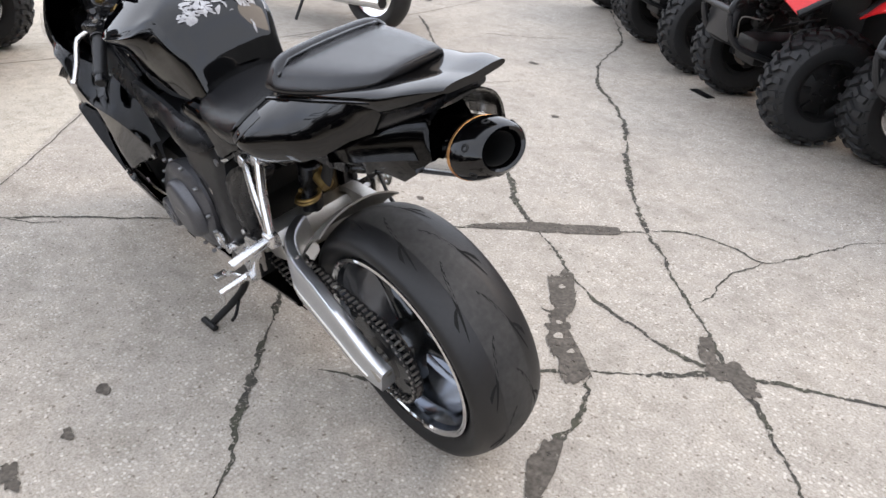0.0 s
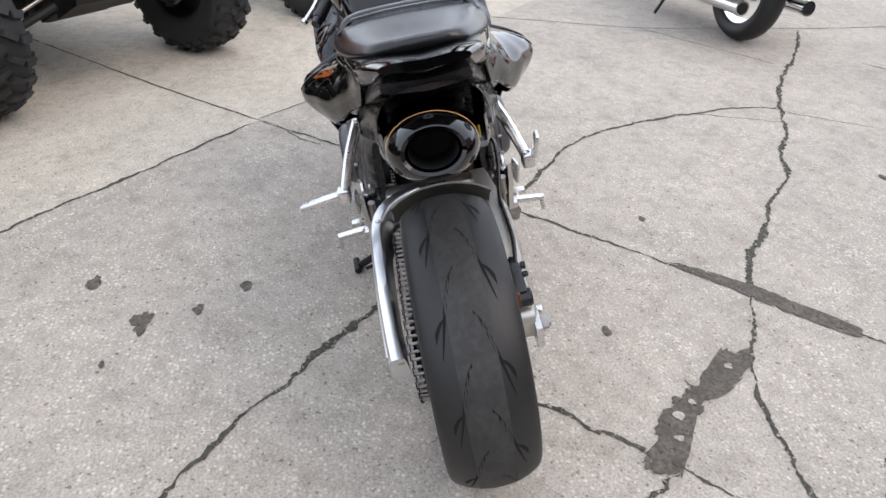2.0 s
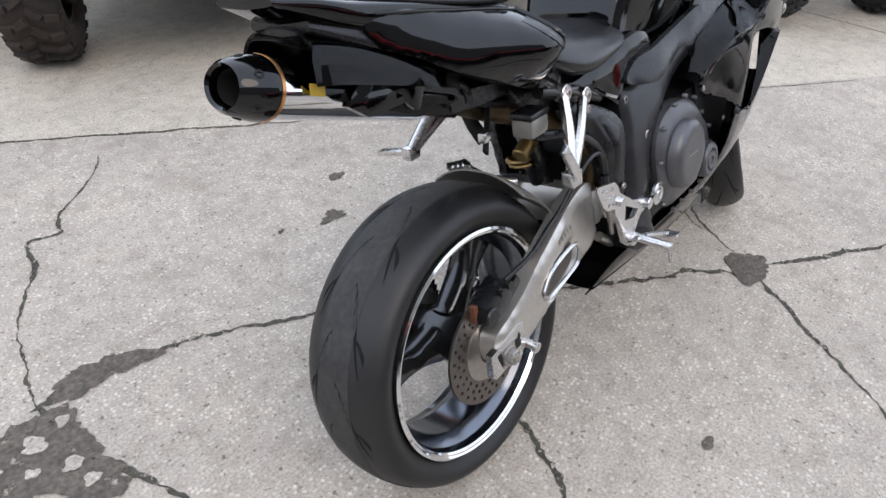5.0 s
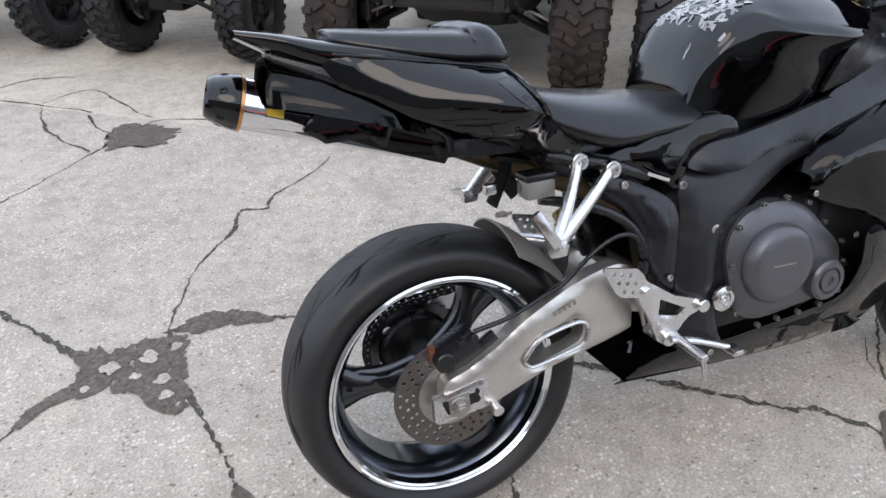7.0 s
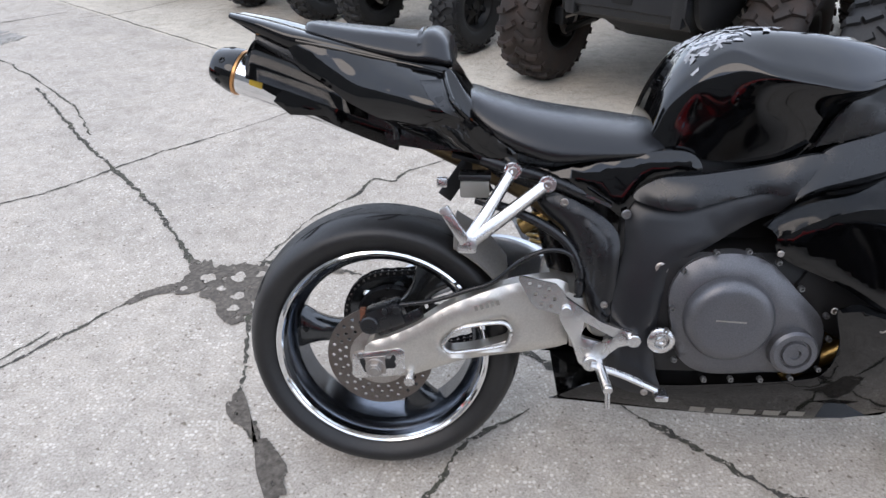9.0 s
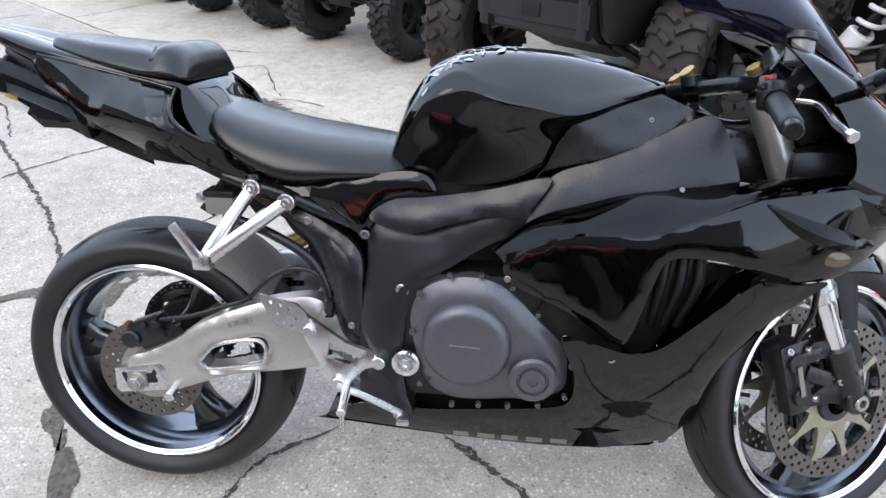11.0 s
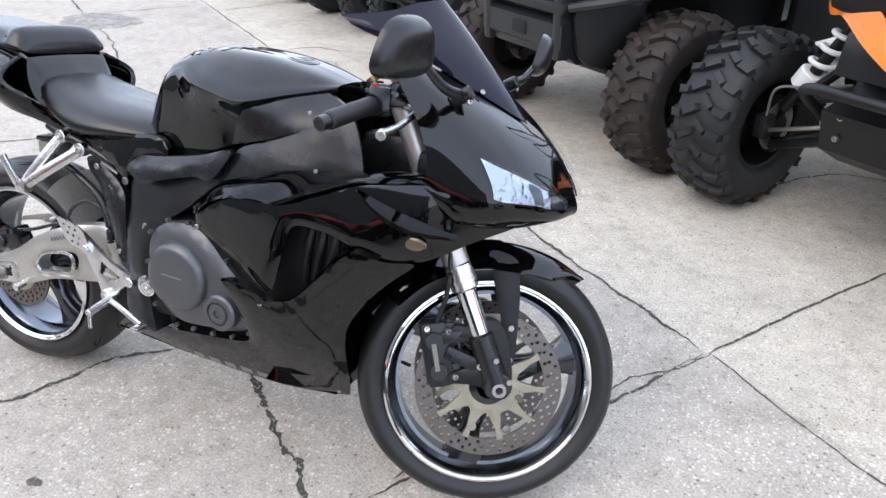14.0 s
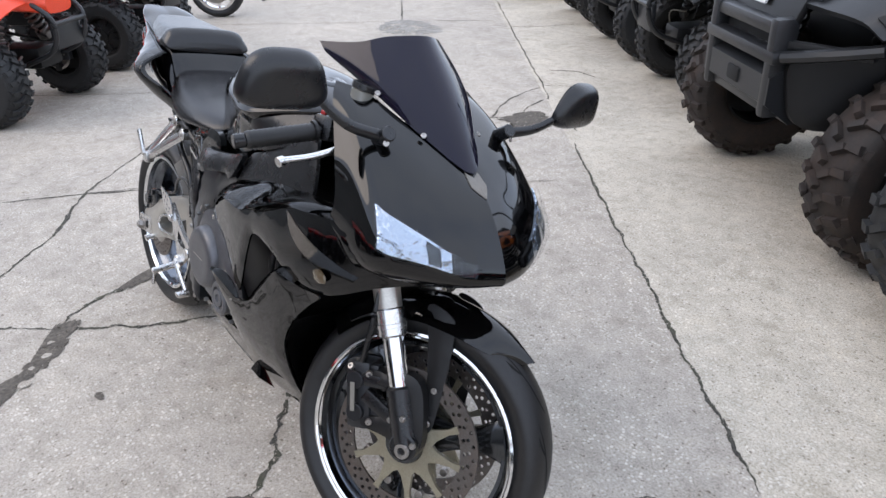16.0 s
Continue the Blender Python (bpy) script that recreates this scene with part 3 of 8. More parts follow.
def wheel(parent, name, centre, R, half, rim, rim_half, steer=False, spokes=3, phase=0.5):
    M = WHEEL_M if steer else Matrix()
    c = centre

    def add(nm, bm, mat, par, label="", **kw):
        bm.transform(M)
        return part(nm, bm, mat, par, label, **kw)
    ty = add("tyre", lathe(tyre_profile(R, half, rim), 128, centre=c, closed=True), RUBBER, parent, "worn black road tyre", angle=70)
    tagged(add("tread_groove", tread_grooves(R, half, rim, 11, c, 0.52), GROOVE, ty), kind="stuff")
    # rim: lips, drop well and hollow barrel
    o = [(rim + 0.004, rim_half), (rim + 0.005, rim_half + 0.004), (rim, rim_half + 0.006), (rim - 0.003, rim_half + 0.003), (rim - 0.006, rim_half + 0.003), (rim - 0.009, rim_half - 0.001), (rim - 0.013, rim_half - 0.016),
         (rim - 0.022, rim_half - 0.026), (rim - 0.030, rim_half * 0.45)]
    prof = o[5:] + [(r, -y) for r, y in reversed(o[5:])]
    back = [(r + 0.004, y * 0.98) for r, y in reversed(prof)]
    rm = add("rim", lathe(prof + back, 96, centre=c, closed=True), BARREL, parent, "steel-blue wheel barrel with bright chrome lips", angle=22)
    for q in (-1, 1):
        lip = [(r, q * y) for r, y in o[:6]] + [(o[5][0] + 0.003, q * (o[5][1] - 0.004)), (o[0][0] - 0.001, q * (o[0][1] - 0.006))]
        add("rim_lip", lathe(lip, 96, centre=c, closed=True), CHROME, rm, "polished chrome lip", angle=22)
    # hub and broad dark spokes
    hub = lathe([(0.026, 0.075), (0.040, 0.072), (0.046, 0.055), (0.050, 0.03), (0.050, -0.03), (0.046, -0.055), (0.040, -0.072), (0.026, -0.075)], 40, centre=c, closed=True)
    add("hub", hub, DARK_CHROME, rm)
    for i in range(spokes):
        a = phase + 2 * math.pi * i / spokes
        ca, sa = math.cos(a), math.sin(a)
        rows = []
        for f in arc(10, 0, 1):
            r = 0.040 + (rim - 0.064) * f
            wid = 0.040 - 0.018 * math.sin(math.pi * min(1, f * 1.1) * 0.9) + (0.018 * f ** 4)
            dep = 0.030 - 0.006 * f
            sec = []
            for k in range(12):
                b = 2 * math.pi * k / 12
                u, w = math.copysign(abs(math.cos(b)) ** 0.6, math.cos(b)) * wid, math.copysign(abs(math.sin(b)) ** 0.6, math.sin(b)) * dep
                sec.append((c[0] + r * ca - u * sa, c[1] + w, c[2] + r * sa + u * ca))
            rows.append(sec)
        add("spoke", skin(rows, close_v=True, caps=True), DARK_CHROME, rm)
    add("valve_stem", rod((c[0] - 0.19, c[1] - 0.01, c[2] + 0.02), (c[0] - 0.172, c[1] - 0.03, c[2] + 0.02), 0.004), GROOVE, rm)
    return ty, rm


def disc_ring(c, y, r0, r1, thick, holes_rows, steer=False):
    """A drilled brake disc: rim with a wavy row of round holes cut as rings of facets."""
    outer = [(c[0] + r1 * math.cos(2 * math.pi * i / 96), c[2] + r1 * math.sin(2 * math.pi * i / 96)) for i in range(96)]
    inner = [(c[0] + r0 * math.cos(2 * math.pi * i / 64), c[2] + r0 * math.sin(2 * math.pi * i / 64)) for i in range(64)]
    holes = [inner]
    for r, n, ph in holes_rows:
        for i in range(n):
            a = ph + 2 * math.pi * i / n
            holes.append([(c[0] + r * math.cos(a) + 0.0042 * math.cos(2 * math.pi * k / 7), c[2] + r * math.sin(a) + 0.0042 * math.sin(2 * math.pi * k / 7)) for k in range(7)])
    vs, fs = flat_mesh(outer, holes, 0.03)
    bm = bmesh.new()
    A = [bm.verts.new((v[0], y + thick / 2, v[1])) for v in vs]
    B = [bm.verts.new((v[0], y - thick / 2, v[1])) for v in vs]
    ed = set()
    for fc in fs:
        bm.faces.new([A[i] for i in fc])
        bm.faces.new([B[i] for i in reversed(fc)])
        ed.update(zip(fc, fc[1:] + fc[:1]))
    for a, b in ed:
        if (b, a) not in ed:
            bm.faces.new([A[b], A[a], B[a], B[b]])
    if steer:
        bm.transform(WHEEL_M)
    return bm


BIKE = thing("motorcycle", LEAN_M, "black sport motorcycle with chrome wheels leaning on its side stand", "motorcycle")

# wheels
R_TYRE, R_RIM = wheel(BIKE, "rear", REAR_AXLE, 0.2975, 0.090, 0.222, 0.077, phase=0.95)
F_TYRE, F_RIM = wheel(BIKE, "front", FRONT_AXLE, 0.2875, 0.056, 0.2235, 0.048, steer=True, phase=0.35)

band = [(r + 0.0005, y) for r, y in tyre_profile(0.2975, 0.090, 0.222) if abs(y) < 0.040 and r > 0.27]
part("worn_crown", lathe(band, 128, centre=REAR_AXLE), WORN_RUBBER, R_TYRE, angle=70)

# rear brake disc, sprocket, chain and axle
rear_disc = part("rear_disc", disc_ring(REAR_AXLE, -0.098, 0.062, 0.111, 0.005, [(0.099, 26, 0), (0.086, 26, 0.12), (0.074, 22, 0.05)]), DISC, BIKE, "drilled steel brake disc with light rust", smooth=False)
part("disc_carrier", lathe([(0.028, -0.09), (0.064, -0.092), (0.064, -0.102), (0.028, -0.106)], 40, centre=REAR_AXLE, closed=True), STEEL, rear_disc)
cush = lathe([(0.03, 0.075), (0.078, 0.078), (0.082, 0.095), (0.074, 0.108), (0.03, 0.112)], 48, centre=REAR_AXLE, closed=True)
part("sprocket_carrier", cush, MATTE_BLACK, BIKE)
teeth = []
for i in range(42 * 2):
    a = math.pi * i / 42
    r = 0.108 if i % 2 else 0.101
    teeth.append((REAR_AXLE.x + r * math.cos(a), REAR_AXLE.z + r * math.sin(a)))
sp_holes = [[(REAR_AXLE.x + 0.078 * math.cos(a0) + 0.014 * math.cos(b) * 0.8, REAR_AXLE.z + 0.078 * math.sin(a0) + 0.010 * math.sin(b)) for b in arc(9, 0, 2 * math.pi * 0.9)] for a0 in arc(5, 0.3, 0.3 + 2 * math.pi * 5 / 6)]
part("sprocket", plate(teeth, 0.103, 0.110, holes=sp_holes, edge=0.001, step=0.03), DARK_CHROME, BIKE, "worn steel rear sprocket", smooth=False)


def chain_mesh(pins):
    bm = bmesh.new()
    r1, r2 = 0.106, 0.040
    c1, c2 = Vector((0, 0.107, 0.311)), Vector((0.53, 0.107, 0.415))
    d = (c2 - c1)
    n = Vector((-d.z, 0, d.x)).normalized()
    path = []
    top1, top2, low1, low2 = c1 + n * r1, c2 + n * r2, c1 - n * r1, c2 - n * r2
    k = 34
    path += [top2 + (top1 - top2) * i / k for i in range(k)]
    a0 = math.atan2(n.z, n.x)
    path += [c1 + Vector((math.cos(a0 + math.pi * i / 22), 0, math.sin(a0 + math.pi * i / 22))) * r1 for i in range(22)]
    path += [low1 + (low2 - low1) * i / k - Vector((0, 0, 0.012 * math.sin(math.pi * i / k))) for i in range(k + 1)]
    for i in range(len(path) - 1):
        a, b = path[i], path[i + 1]
        m = (a + b) / 2
        ang = math.atan2(b.z - a.z, b.x - a.x)
        wdt = 0.011 if i % 2 else 0.008
        M = Matrix.Translation(m) @ Matrix.Rotation(-ang, 4, "Y")
        for s in () if pins else (-1, 1):
            box(((b - a).length * 1.12, 0.002, 0.013), M @ Matrix.Translation((0, s * wdt, 0)), bm)
        if pins:
            rod(a + Vector((0, -0.012, 0)), a + Vector((0, 0.0138, 0)), 0.0032, 8, bm)
    return bm


chain = tagged(part("chain", chain_mesh(False), UTV_BLACK, BIKE, "oily drive chain with bright pins", smooth=False), kind="stuff")
tagged(part("chain_pin", chain_mesh(True), STEEL, chain, smooth=False), kind="stuff")
part("axle", rod((0, -0.15, 0.311), (0, 0.15, 0.311), 0.012), STEEL, BIKE)
axle_nut = part("axle_nut", mesh_of([rod((0, -0.148, 0.311), (0, -0.156, 0.311), 0.020, 24), rod((0, -0.155, 0.311), (0, -0.168, 0.311), 0.0145, 6), rod((0, -0.166, 0.311), (0, -0.172, 0.311), 0.009, 16)]), STEEL, BIKE)

# swingarm: box-section right arm with its slot, arched left arm, and the cross member
right_arm = [(-0.020, 0.352), (0.030, 0.375), (0.084, 0.402), (0.150, 0.445), (0.245, 0.482), (0.335, 0.497), (0.374, 0.492), (0.386, 0.470), (0.388, 0.372), (0.376, 0.354), (0.310, 0.342),
             (0.195, 0.330), (0.105, 0.300), (0.060, 0.286), (-0.014, 0.292)]
slot = [(0.138, 0.366), (0.160, 0.392), (0.190, 0.405), (0.250, 0.414), (0.270, 0.402), (0.268, 0.375), (0.250, 0.362), (0.165, 0.347), (0.145, 0.350)]
swing = part("swingarm", panel(right_arm, [(-0.02, 0.32, 0.146), (0.1, 0.35, 0.147), (0.2, 0.33, 0.146), (0.2, 0.46, 0.146), (0.37, 0.40, 0.128), (0.33, 0.48, 0.128), (0.3, 0.35, 0.134)],
                               -1, 0.034, 0.014, 0.010, True, [slot]), BRUSHED, BIKE, "silver cast alloy swingarm with an open slot")
for k in range(11):
    if k != 5:
        part("lettering_bar", box((0.0062, 0.001, 0.010), Matrix.Translation((0.140 + k * 0.0105, -0.1466, 0.424 + k * 0.0032)) @ Matrix.Rotation(-0.28, 4, "Y")), DECAL_DIM, swing, smooth=False)
part("slot_rim", tube([(x, -0.1470, z) for x, z in slot] + [(slot[0][0], -0.1470, slot[0][1]), (slot[1][0], -0.1470, slot[1][1])], 0.0042, 8, n=80), ALUMINIUM, swing)
blk = part("axle_block", plate([(-0.046, 0.336), (0.050, 0.352), (0.060, 0.345), (0.060, 0.300), (0.052, 0.292), (-0.040, 0.282), (-0.048, 0.290)], -0.135, -0.1505), ALUMINIUM, swing)
# Not sunk: a raised plate carries the shade of the recess as colour.
part("adjuster_recess", plate([(-0.034, 0.329), (0.046, 0.341), (0.049, 0.306), (-0.032, 0.292)], -0.149, -0.1515), HOLE_SHADE, blk)
part("adjuster_plate", plate([(-0.020, 0.331), (0.020, 0.336), (0.022, 0.298), (-0.018, 0.292)], -0.149, -0.154), STEEL, blk)
part("adjuster_bolt", rod((0.034, -0.140, 0.312), (0.062, -0.140, 0.316), 0.006), STEEL, swing)
part("spool", mesh_of([rod((0.070, -0.14, 0.292), (0.070, -0.165, 0.288), 0.009), rod((0.070, -0.162, 0.288), (0.070, -0.168, 0.287), 0.011)]), ALUMINIUM, swing)
arm_path = cr([(-0.062, 0.146, 0.322, 0.056), (0.0, 0.150, 0.340, 0.084), (0.085, 0.151, 0.389, 0.100), (0.155, 0.150, 0.422, 0.110), (0.215, 0.146, 0.440, 0.112), (0.265, 0.128, 0.446, 0.112), (0.310, 0.094, 0.443, 0.112), (0.350, 0.048, 0.436, 0.110)], 40)
arm_rows = []
for k, p in enumerate(arm_path):
    q = arm_path[min(k + 1, 40)] - arm_path[max(k - 1, 0)]
    out_dir = Vector((-q[1], q[0], 0)).normalized()
    rise = Vector((-q[2] * 0.7, 0, math.hypot(q[0], q[1]))).normalized()
    sec = []
    for b in arc(23, 0, 2 * math.pi * 23 / 24):
        u, w = math.copysign(abs(math.cos(b)) ** 0.35, math.cos(b)), math.copysign(abs(math.sin(b)) ** 0.35, math.sin(b))
        sec.append(Vector(p[:3]) + out_dir * u * (0.0180 - 0.003 * w) + rise * w * p[3] / 2)
    arm_rows.append(sec)
left_arm = part("left_arm", skin(arm_rows, close_v=True, caps=True), POLISHED, swing, "bright arched left swingarm leg", angle=32)
part("arm_rib", tube([tuple(Vector(p[:3]) + Vector((0, 0.018, -p[3] * 0.22))) for p in arm_path[4:26:3]], 0.0055, 8), BRUSHED, left_arm)
part("arm_end_block", box((0.060, 0.034, 0.046), Matrix.Translation((-0.030, 0.148, 0.328)) @ Matrix.Rotation(-0.38, 4, "Y"), bevel=0.006), BRUSHED, left_arm)
bits("arm_bolt", ([bolt((0.216, 0.142, 0.494), (0, 0.1, 1), 0.006, 0.004), bolt((0.098, 0.150, 0.444), (-0.3, 0.1, 1), 0.006, 0.004)]), STEEL, swing)
part("cross_member", mesh_of([box((0.10, 0.25, 0.085), Matrix.Translation((0.385, 0, 0.43)) @ Matrix.Rotation(0.3, 4, "Y"), bevel=0.022), rod((0.452, -0.13, 0.41), (0.452, 0.13, 0.41), 0.032, 24)]), BRUSHED, swing)
hug = patch_surface([[(0.05 + 0.30 * f, y, 0.311 + math.sqrt(max(0, 0.3215 ** 2 - (0.05 + 0.30 * f) ** 2)) - (abs(y) / 0.105) ** 2.4 * 0.034) for y in (-0.108, -0.08, -0.04, 0, 0.04, 0.08, 0.108)] for f in (0.36, 0.48, 0.60, 0.72)])
part("hugger", sheet(hug, arc(10, 0, 1), arc(14, 0, 1), 0.004), GREY_PLASTIC, BIKE, "dusty grey rear tyre hugger")
part("shock_body", rod((0.40, 0.0, 0.40), (0.335, 0.0, 0.62), 0.026), MATTE_BLACK, BIKE)
coils = []
for i in range(32):
    a = i * 2 * math.pi / 15
    t = i / 32
    coils.append((0.348 - 0.02 * t + 0.026 * math.cos(a), 0.022 + 0.026 * math.sin(a), 0.524 + 0.028 * t))
part("shock_spring", tube(coils, 0.0048, 8, n=120), BRONZE, BIKE, "dull gold rear shock spring")
part("shock_reservoir", rod((0.290, -0.01, 0.568), (0.35, -0.01, 0.60), 0.018, 24), BRONZE, BIKE)
part("undertray", panel([(0.16, 0.765), (0.34, 0.745), (0.47, 0.70), (0.47, 0.60), (0.40, 0.60), (0.33, 0.66), (0.24, 0.69)], lambda x, z: 0.085, -1, 0.16, 0.03, 0.01, False), MATTE_BLACK, BIKE)

# rear caliper with hose
cal = mesh_of([box((0.075, 0.045, 0.052), Matrix.Translation((0.020, -0.108, 0.408)) @ Matrix.Rotation(-0.35, 4, "Y"), bevel=0.010),
               rod((-0.012, -0.095, 0.395), (-0.012, -0.138, 0.395), 0.019, 20), box((0.10, 0.012, 0.045), Matrix.Translation((0.055, -0.118, 0.385)) @ Matrix.Rotation(-0.5, 4, "Y"), bevel=0.004),
               rod((0.045, -0.13, 0.432), (0.045, -0.14, 0.432), 0.008), rod((0.02, -0.13, 0.428), (0.02, -0.14, 0.428), 0.006)])
rear_cal = part("rear_caliper", cal, MATTE_BLACK, BIKE, "dusty black rear brake caliper")
part("brake_pad", box((0.012, 0.014, 0.034), Matrix.Translation((-0.028, -0.106, 0.404)), bevel=0.002), RUST, rear_cal)
part("brake_hose", tube([(0.05, -0.122, 0.436), (0.12, -0.132, 0.452), (0.19, -0.130, 0.476), (0.235, -0.130, 0.492), (0.285, -0.142, 0.540), (0.335, -0.146, 0.566), (0.378, -0.144, 0.558), (0.398, -0.14, 0.52)], 0.0046, 10, n=40), MATTE_BLACK, BIKE)
part("fluid_hose", tube([(0.20, -0.11, 0.655), (0.29, -0.130, 0.630), (0.365, -0.135, 0.585), (0.398, -0.14, 0.53), (0.400, -0.14, 0.47)], 0.0095, 10, n=30), MATTE_BLACK, BIKE)
cup = part("brake_reservoir", box((0.056, 0.044, 0.034), Matrix.Translation((0.198, -0.105, 0.677)), bevel=0.006), CUP, BIKE, "yellowed brake fluid reservoir")
part("reservoir_cap", box((0.060, 0.048, 0.012), Matrix.Translation((0.198, -0.105, 0.700)), bevel=0.004), MATTE_BLACK, cup)

# frame spars, covers and engine
SPAR = [(0.468, 0.300), (0.560, 0.280), (0.552, 0.330), (0.545, 0.385), (0.552, 0.478), (0.576, 0.545), (0.640, 0.592), (0.715, 0.640), (0.800, 0.675), (0.760, 0.720),
        (0.665, 0.692), (0.593, 0.668), (0.532, 0.665), (0.482, 0.650), (0.478, 0.575), (0.464, 0.500), (0.462, 0.420)]
UNDER = [(0.486, 0.672), (0.527, 0.706), (0.596, 0.716), (0.700, 0.733), (0.787, 0.758), (0.800, 0.748), (0.752, 0.690), (0.700, 0.688), (0.625, 0.672), (0.560, 0.655)]
INNER = [(0.758, 0.661), (0.800, 0.753), (0.871, 0.785), (0.969, 0.825), (1.030, 0.855), (1.075, 0.855), (1.110, 0.742), (1.025, 0.728), (0.904, 0.708), (0.820, 0.660), (0.780, 0.640)]
AIRBOX = [(0.790, 0.768), (0.812, 0.820), (0.838, 0.857), (0.930, 0.880), (0.985, 0.891), (1.038, 0.868), (0.985, 0.826), (0.880, 0.790)]
SIDECOV = [(0.312, 0.665), (0.345, 0.672), (0.400, 0.650), (0.447, 0.622), (0.468, 0.590), (0.468, 0.520), (0.462, 0.415), (0.428, 0.430), (0.410, 0.480), (0.392, 0.540), (0.370, 0.600), (0.330, 0.632)]
RAIL = [(0.300, 0.720), (0.345, 0.716), (0.440, 0.738), (0.540, 0.756), (0.590, 0.748), (0.600, 0.715), (0.520, 0.700), (0.486, 0.655), (0.470, 0.632), (0.440, 0.652), (0.370, 0.690), (0.310, 0.695)]
for s in (-1, 1):
    fr = part("frame_spar", panel(SPAR, [(0.5, 0.3, 0.178), (0.5, 0.45, 0.172), (0.5, 0.62, 0.150), (0.62, 0.63, 0.160), (0.77, 0.69, 0.172), (0.55, 0.4, 0.182), (0.6, 0.58, 0.172)], s, 0.05, 0.02, 0.014), FRAME_GREY, BIKE, "satin dark grey frame spar")
    part("spar_cover", panel(UNDER, [(0.5, 0.68, 0.160), (0.6, 0.7, 0.176), (0.78, 0.75, 0.180), (0.7, 0.69, 0.180), (0.6, 0.715, 0.166)], s, 0.012, 0.018, 0.008), MATTE_BLACK, BIKE)
    inn = part("inner_cowl", panel(INNER, [(0.78, 0.66, 0.185), (0.8, 0.75, 0.165), (0.95, 0.81, 0.155), (1.05, 0.85, 0.150), (1.1, 0.75, 0.175), (0.93, 0.72, 0.185)], s, 0.008, 0.022, 0.007), MATTE_BLACK, BIKE)
    part("airbox_cover", panel(AIRBOX, [(0.79, 0.77, 0.160), (0.838, 0.857, 0.174), (0.93, 0.88, 0.130), (0.985, 0.890, 0.092), (1.035, 0.867, 0.108), (0.985, 0.83, 0.142), (0.88, 0.795, 0.162), (0.90, 0.84, 0.156)], s, 0.01, 0.014, 0.004, False), MATTE_BLACK, BIKE)
    bits("cowl_screw", ([bolt((0.965, s * 0.128, 0.852), (0, s, 0.4), 0.0045, 0.003), bolt((1.015, s * 0.185, 0.748), (0, s, 0.3), 0.0045, 0.003)]), BOLT, inn)
    side_y = bulge([(0.33, 0.65, 0.122), (0.44, 0.61, 0.148), (0.46, 0.45, 0.158), (0.40, 0.52, 0.144), (0.43, 0.56, 0.156)])
    cover = part("side_cover", panel(SIDECOV, side_y, s, 0.02, 0.014, 0.012), MATTE_BLACK, BIKE)
    part("cover_rib", panel([(0.392, 0.632), (0.436, 0.602), (0.446, 0.575), (0.446, 0.500), (0.436, 0.455), (0.424, 0.490), (0.420, 0.560)], lambda x, z: side_y(x, z) + 0.0045, s, 0.004, 0.014, 0.006), MATTE_BLACK, cover)
    part("seat_rail_cover", panel(RAIL, [(0.32, 0.7, 0.122), (0.45, 0.72, 0.140), (0.58, 0.73, 0.150), (0.47, 0.65, 0.146)], s, 0.015, 0.016, 0.009), BLACK_PAINT, BIKE)
    part("rail_screw", bolt((0.476, s * 0.150, 0.640), (0, s, 0), 0.009, 0.005), BOLT, BIKE)
    part("rail_slot", box((0.052, 0.002, 0.006), Matrix.Translation((0.425, s * 0.148, 0.664)) @ Matrix.Rotation(0.42, 4, "Y")), CHROME, BIKE, smooth=False)
    bits("frame_bolt", ([bolt((0.546, s * 0.164, 0.541), (0, s, 0), 0.013, 0.006), bolt((0.447, s * 0.158, 0.462), (0, s, 0), 0.007, 0.005), bolt((0.533, s * 0.180, 0.287), (0, s, 0), 0.007, 0.004), bolt((0.365, s * 0.128, 0.655), (0, s, 0), 0.008, 0.004)]), STEEL, BIKE)
    piv = mesh_of([lathe([(0.026, 0), (0.026, 0.006), (0.021, 0.009), (0.015, 0.009), (0.013, 0.003), (0.0001, 0.003)], 24), bolt((0, 0.002, 0), (0, 1, 0), 0.011, 0.008)])
    piv.transform(Matrix.Translation((0.553, s * 0.184, 0.403)) @ (Matrix.Rotation(math.pi, 4, "Z") if s < 0 else Matrix()))
    part("pivot_bolt", piv, ALUMINIUM, BIKE, "polished swingarm pivot bolt")
part("crankcase", box((0.34, 0.34, 0.26), Matrix.Translation((0.70, 0, 0.45)), bevel=0.03), UTV_BLACK, BIKE)
part("cylinder_block", box((0.22, 0.36, 0.30), Matrix.Translation((0.93, 0, 0.55)) @ Matrix.Rotation(0.5, 4, "Y"), bevel=0.02), UTV_BLACK, BIKE)
part("sump", box((0.40, 0.22, 0.10), Matrix.Translation((0.75, 0, 0.29)), bevel=0.02), UTV_BLACK, BIKE)
part("airbox", box((0.30, 0.20, 0.24), Matrix.Translation((0.62, 0, 0.62)), bevel=0.02), UTV_BLACK, BIKE)
for y in (-0.14, -0.06, 0.06, 0.14):
    part("header_tube", rod((1.0, y, 0.42), (0.82, y * 0.7, 0.29), 0.02), BRONZE, BIKE)
CLUTCH = [(0.562, 0.500), (0.585, 0.548), (0.630, 0.572), (0.690, 0.576), (0.738, 0.558), (0.789, 0.508), (0.838, 0.455), (0.850, 0.405), (0.842, 0.360), (0.790, 0.340), (0.745, 0.336), (0.643, 0.332), (0.590, 0.366), (0.570, 0.435)]
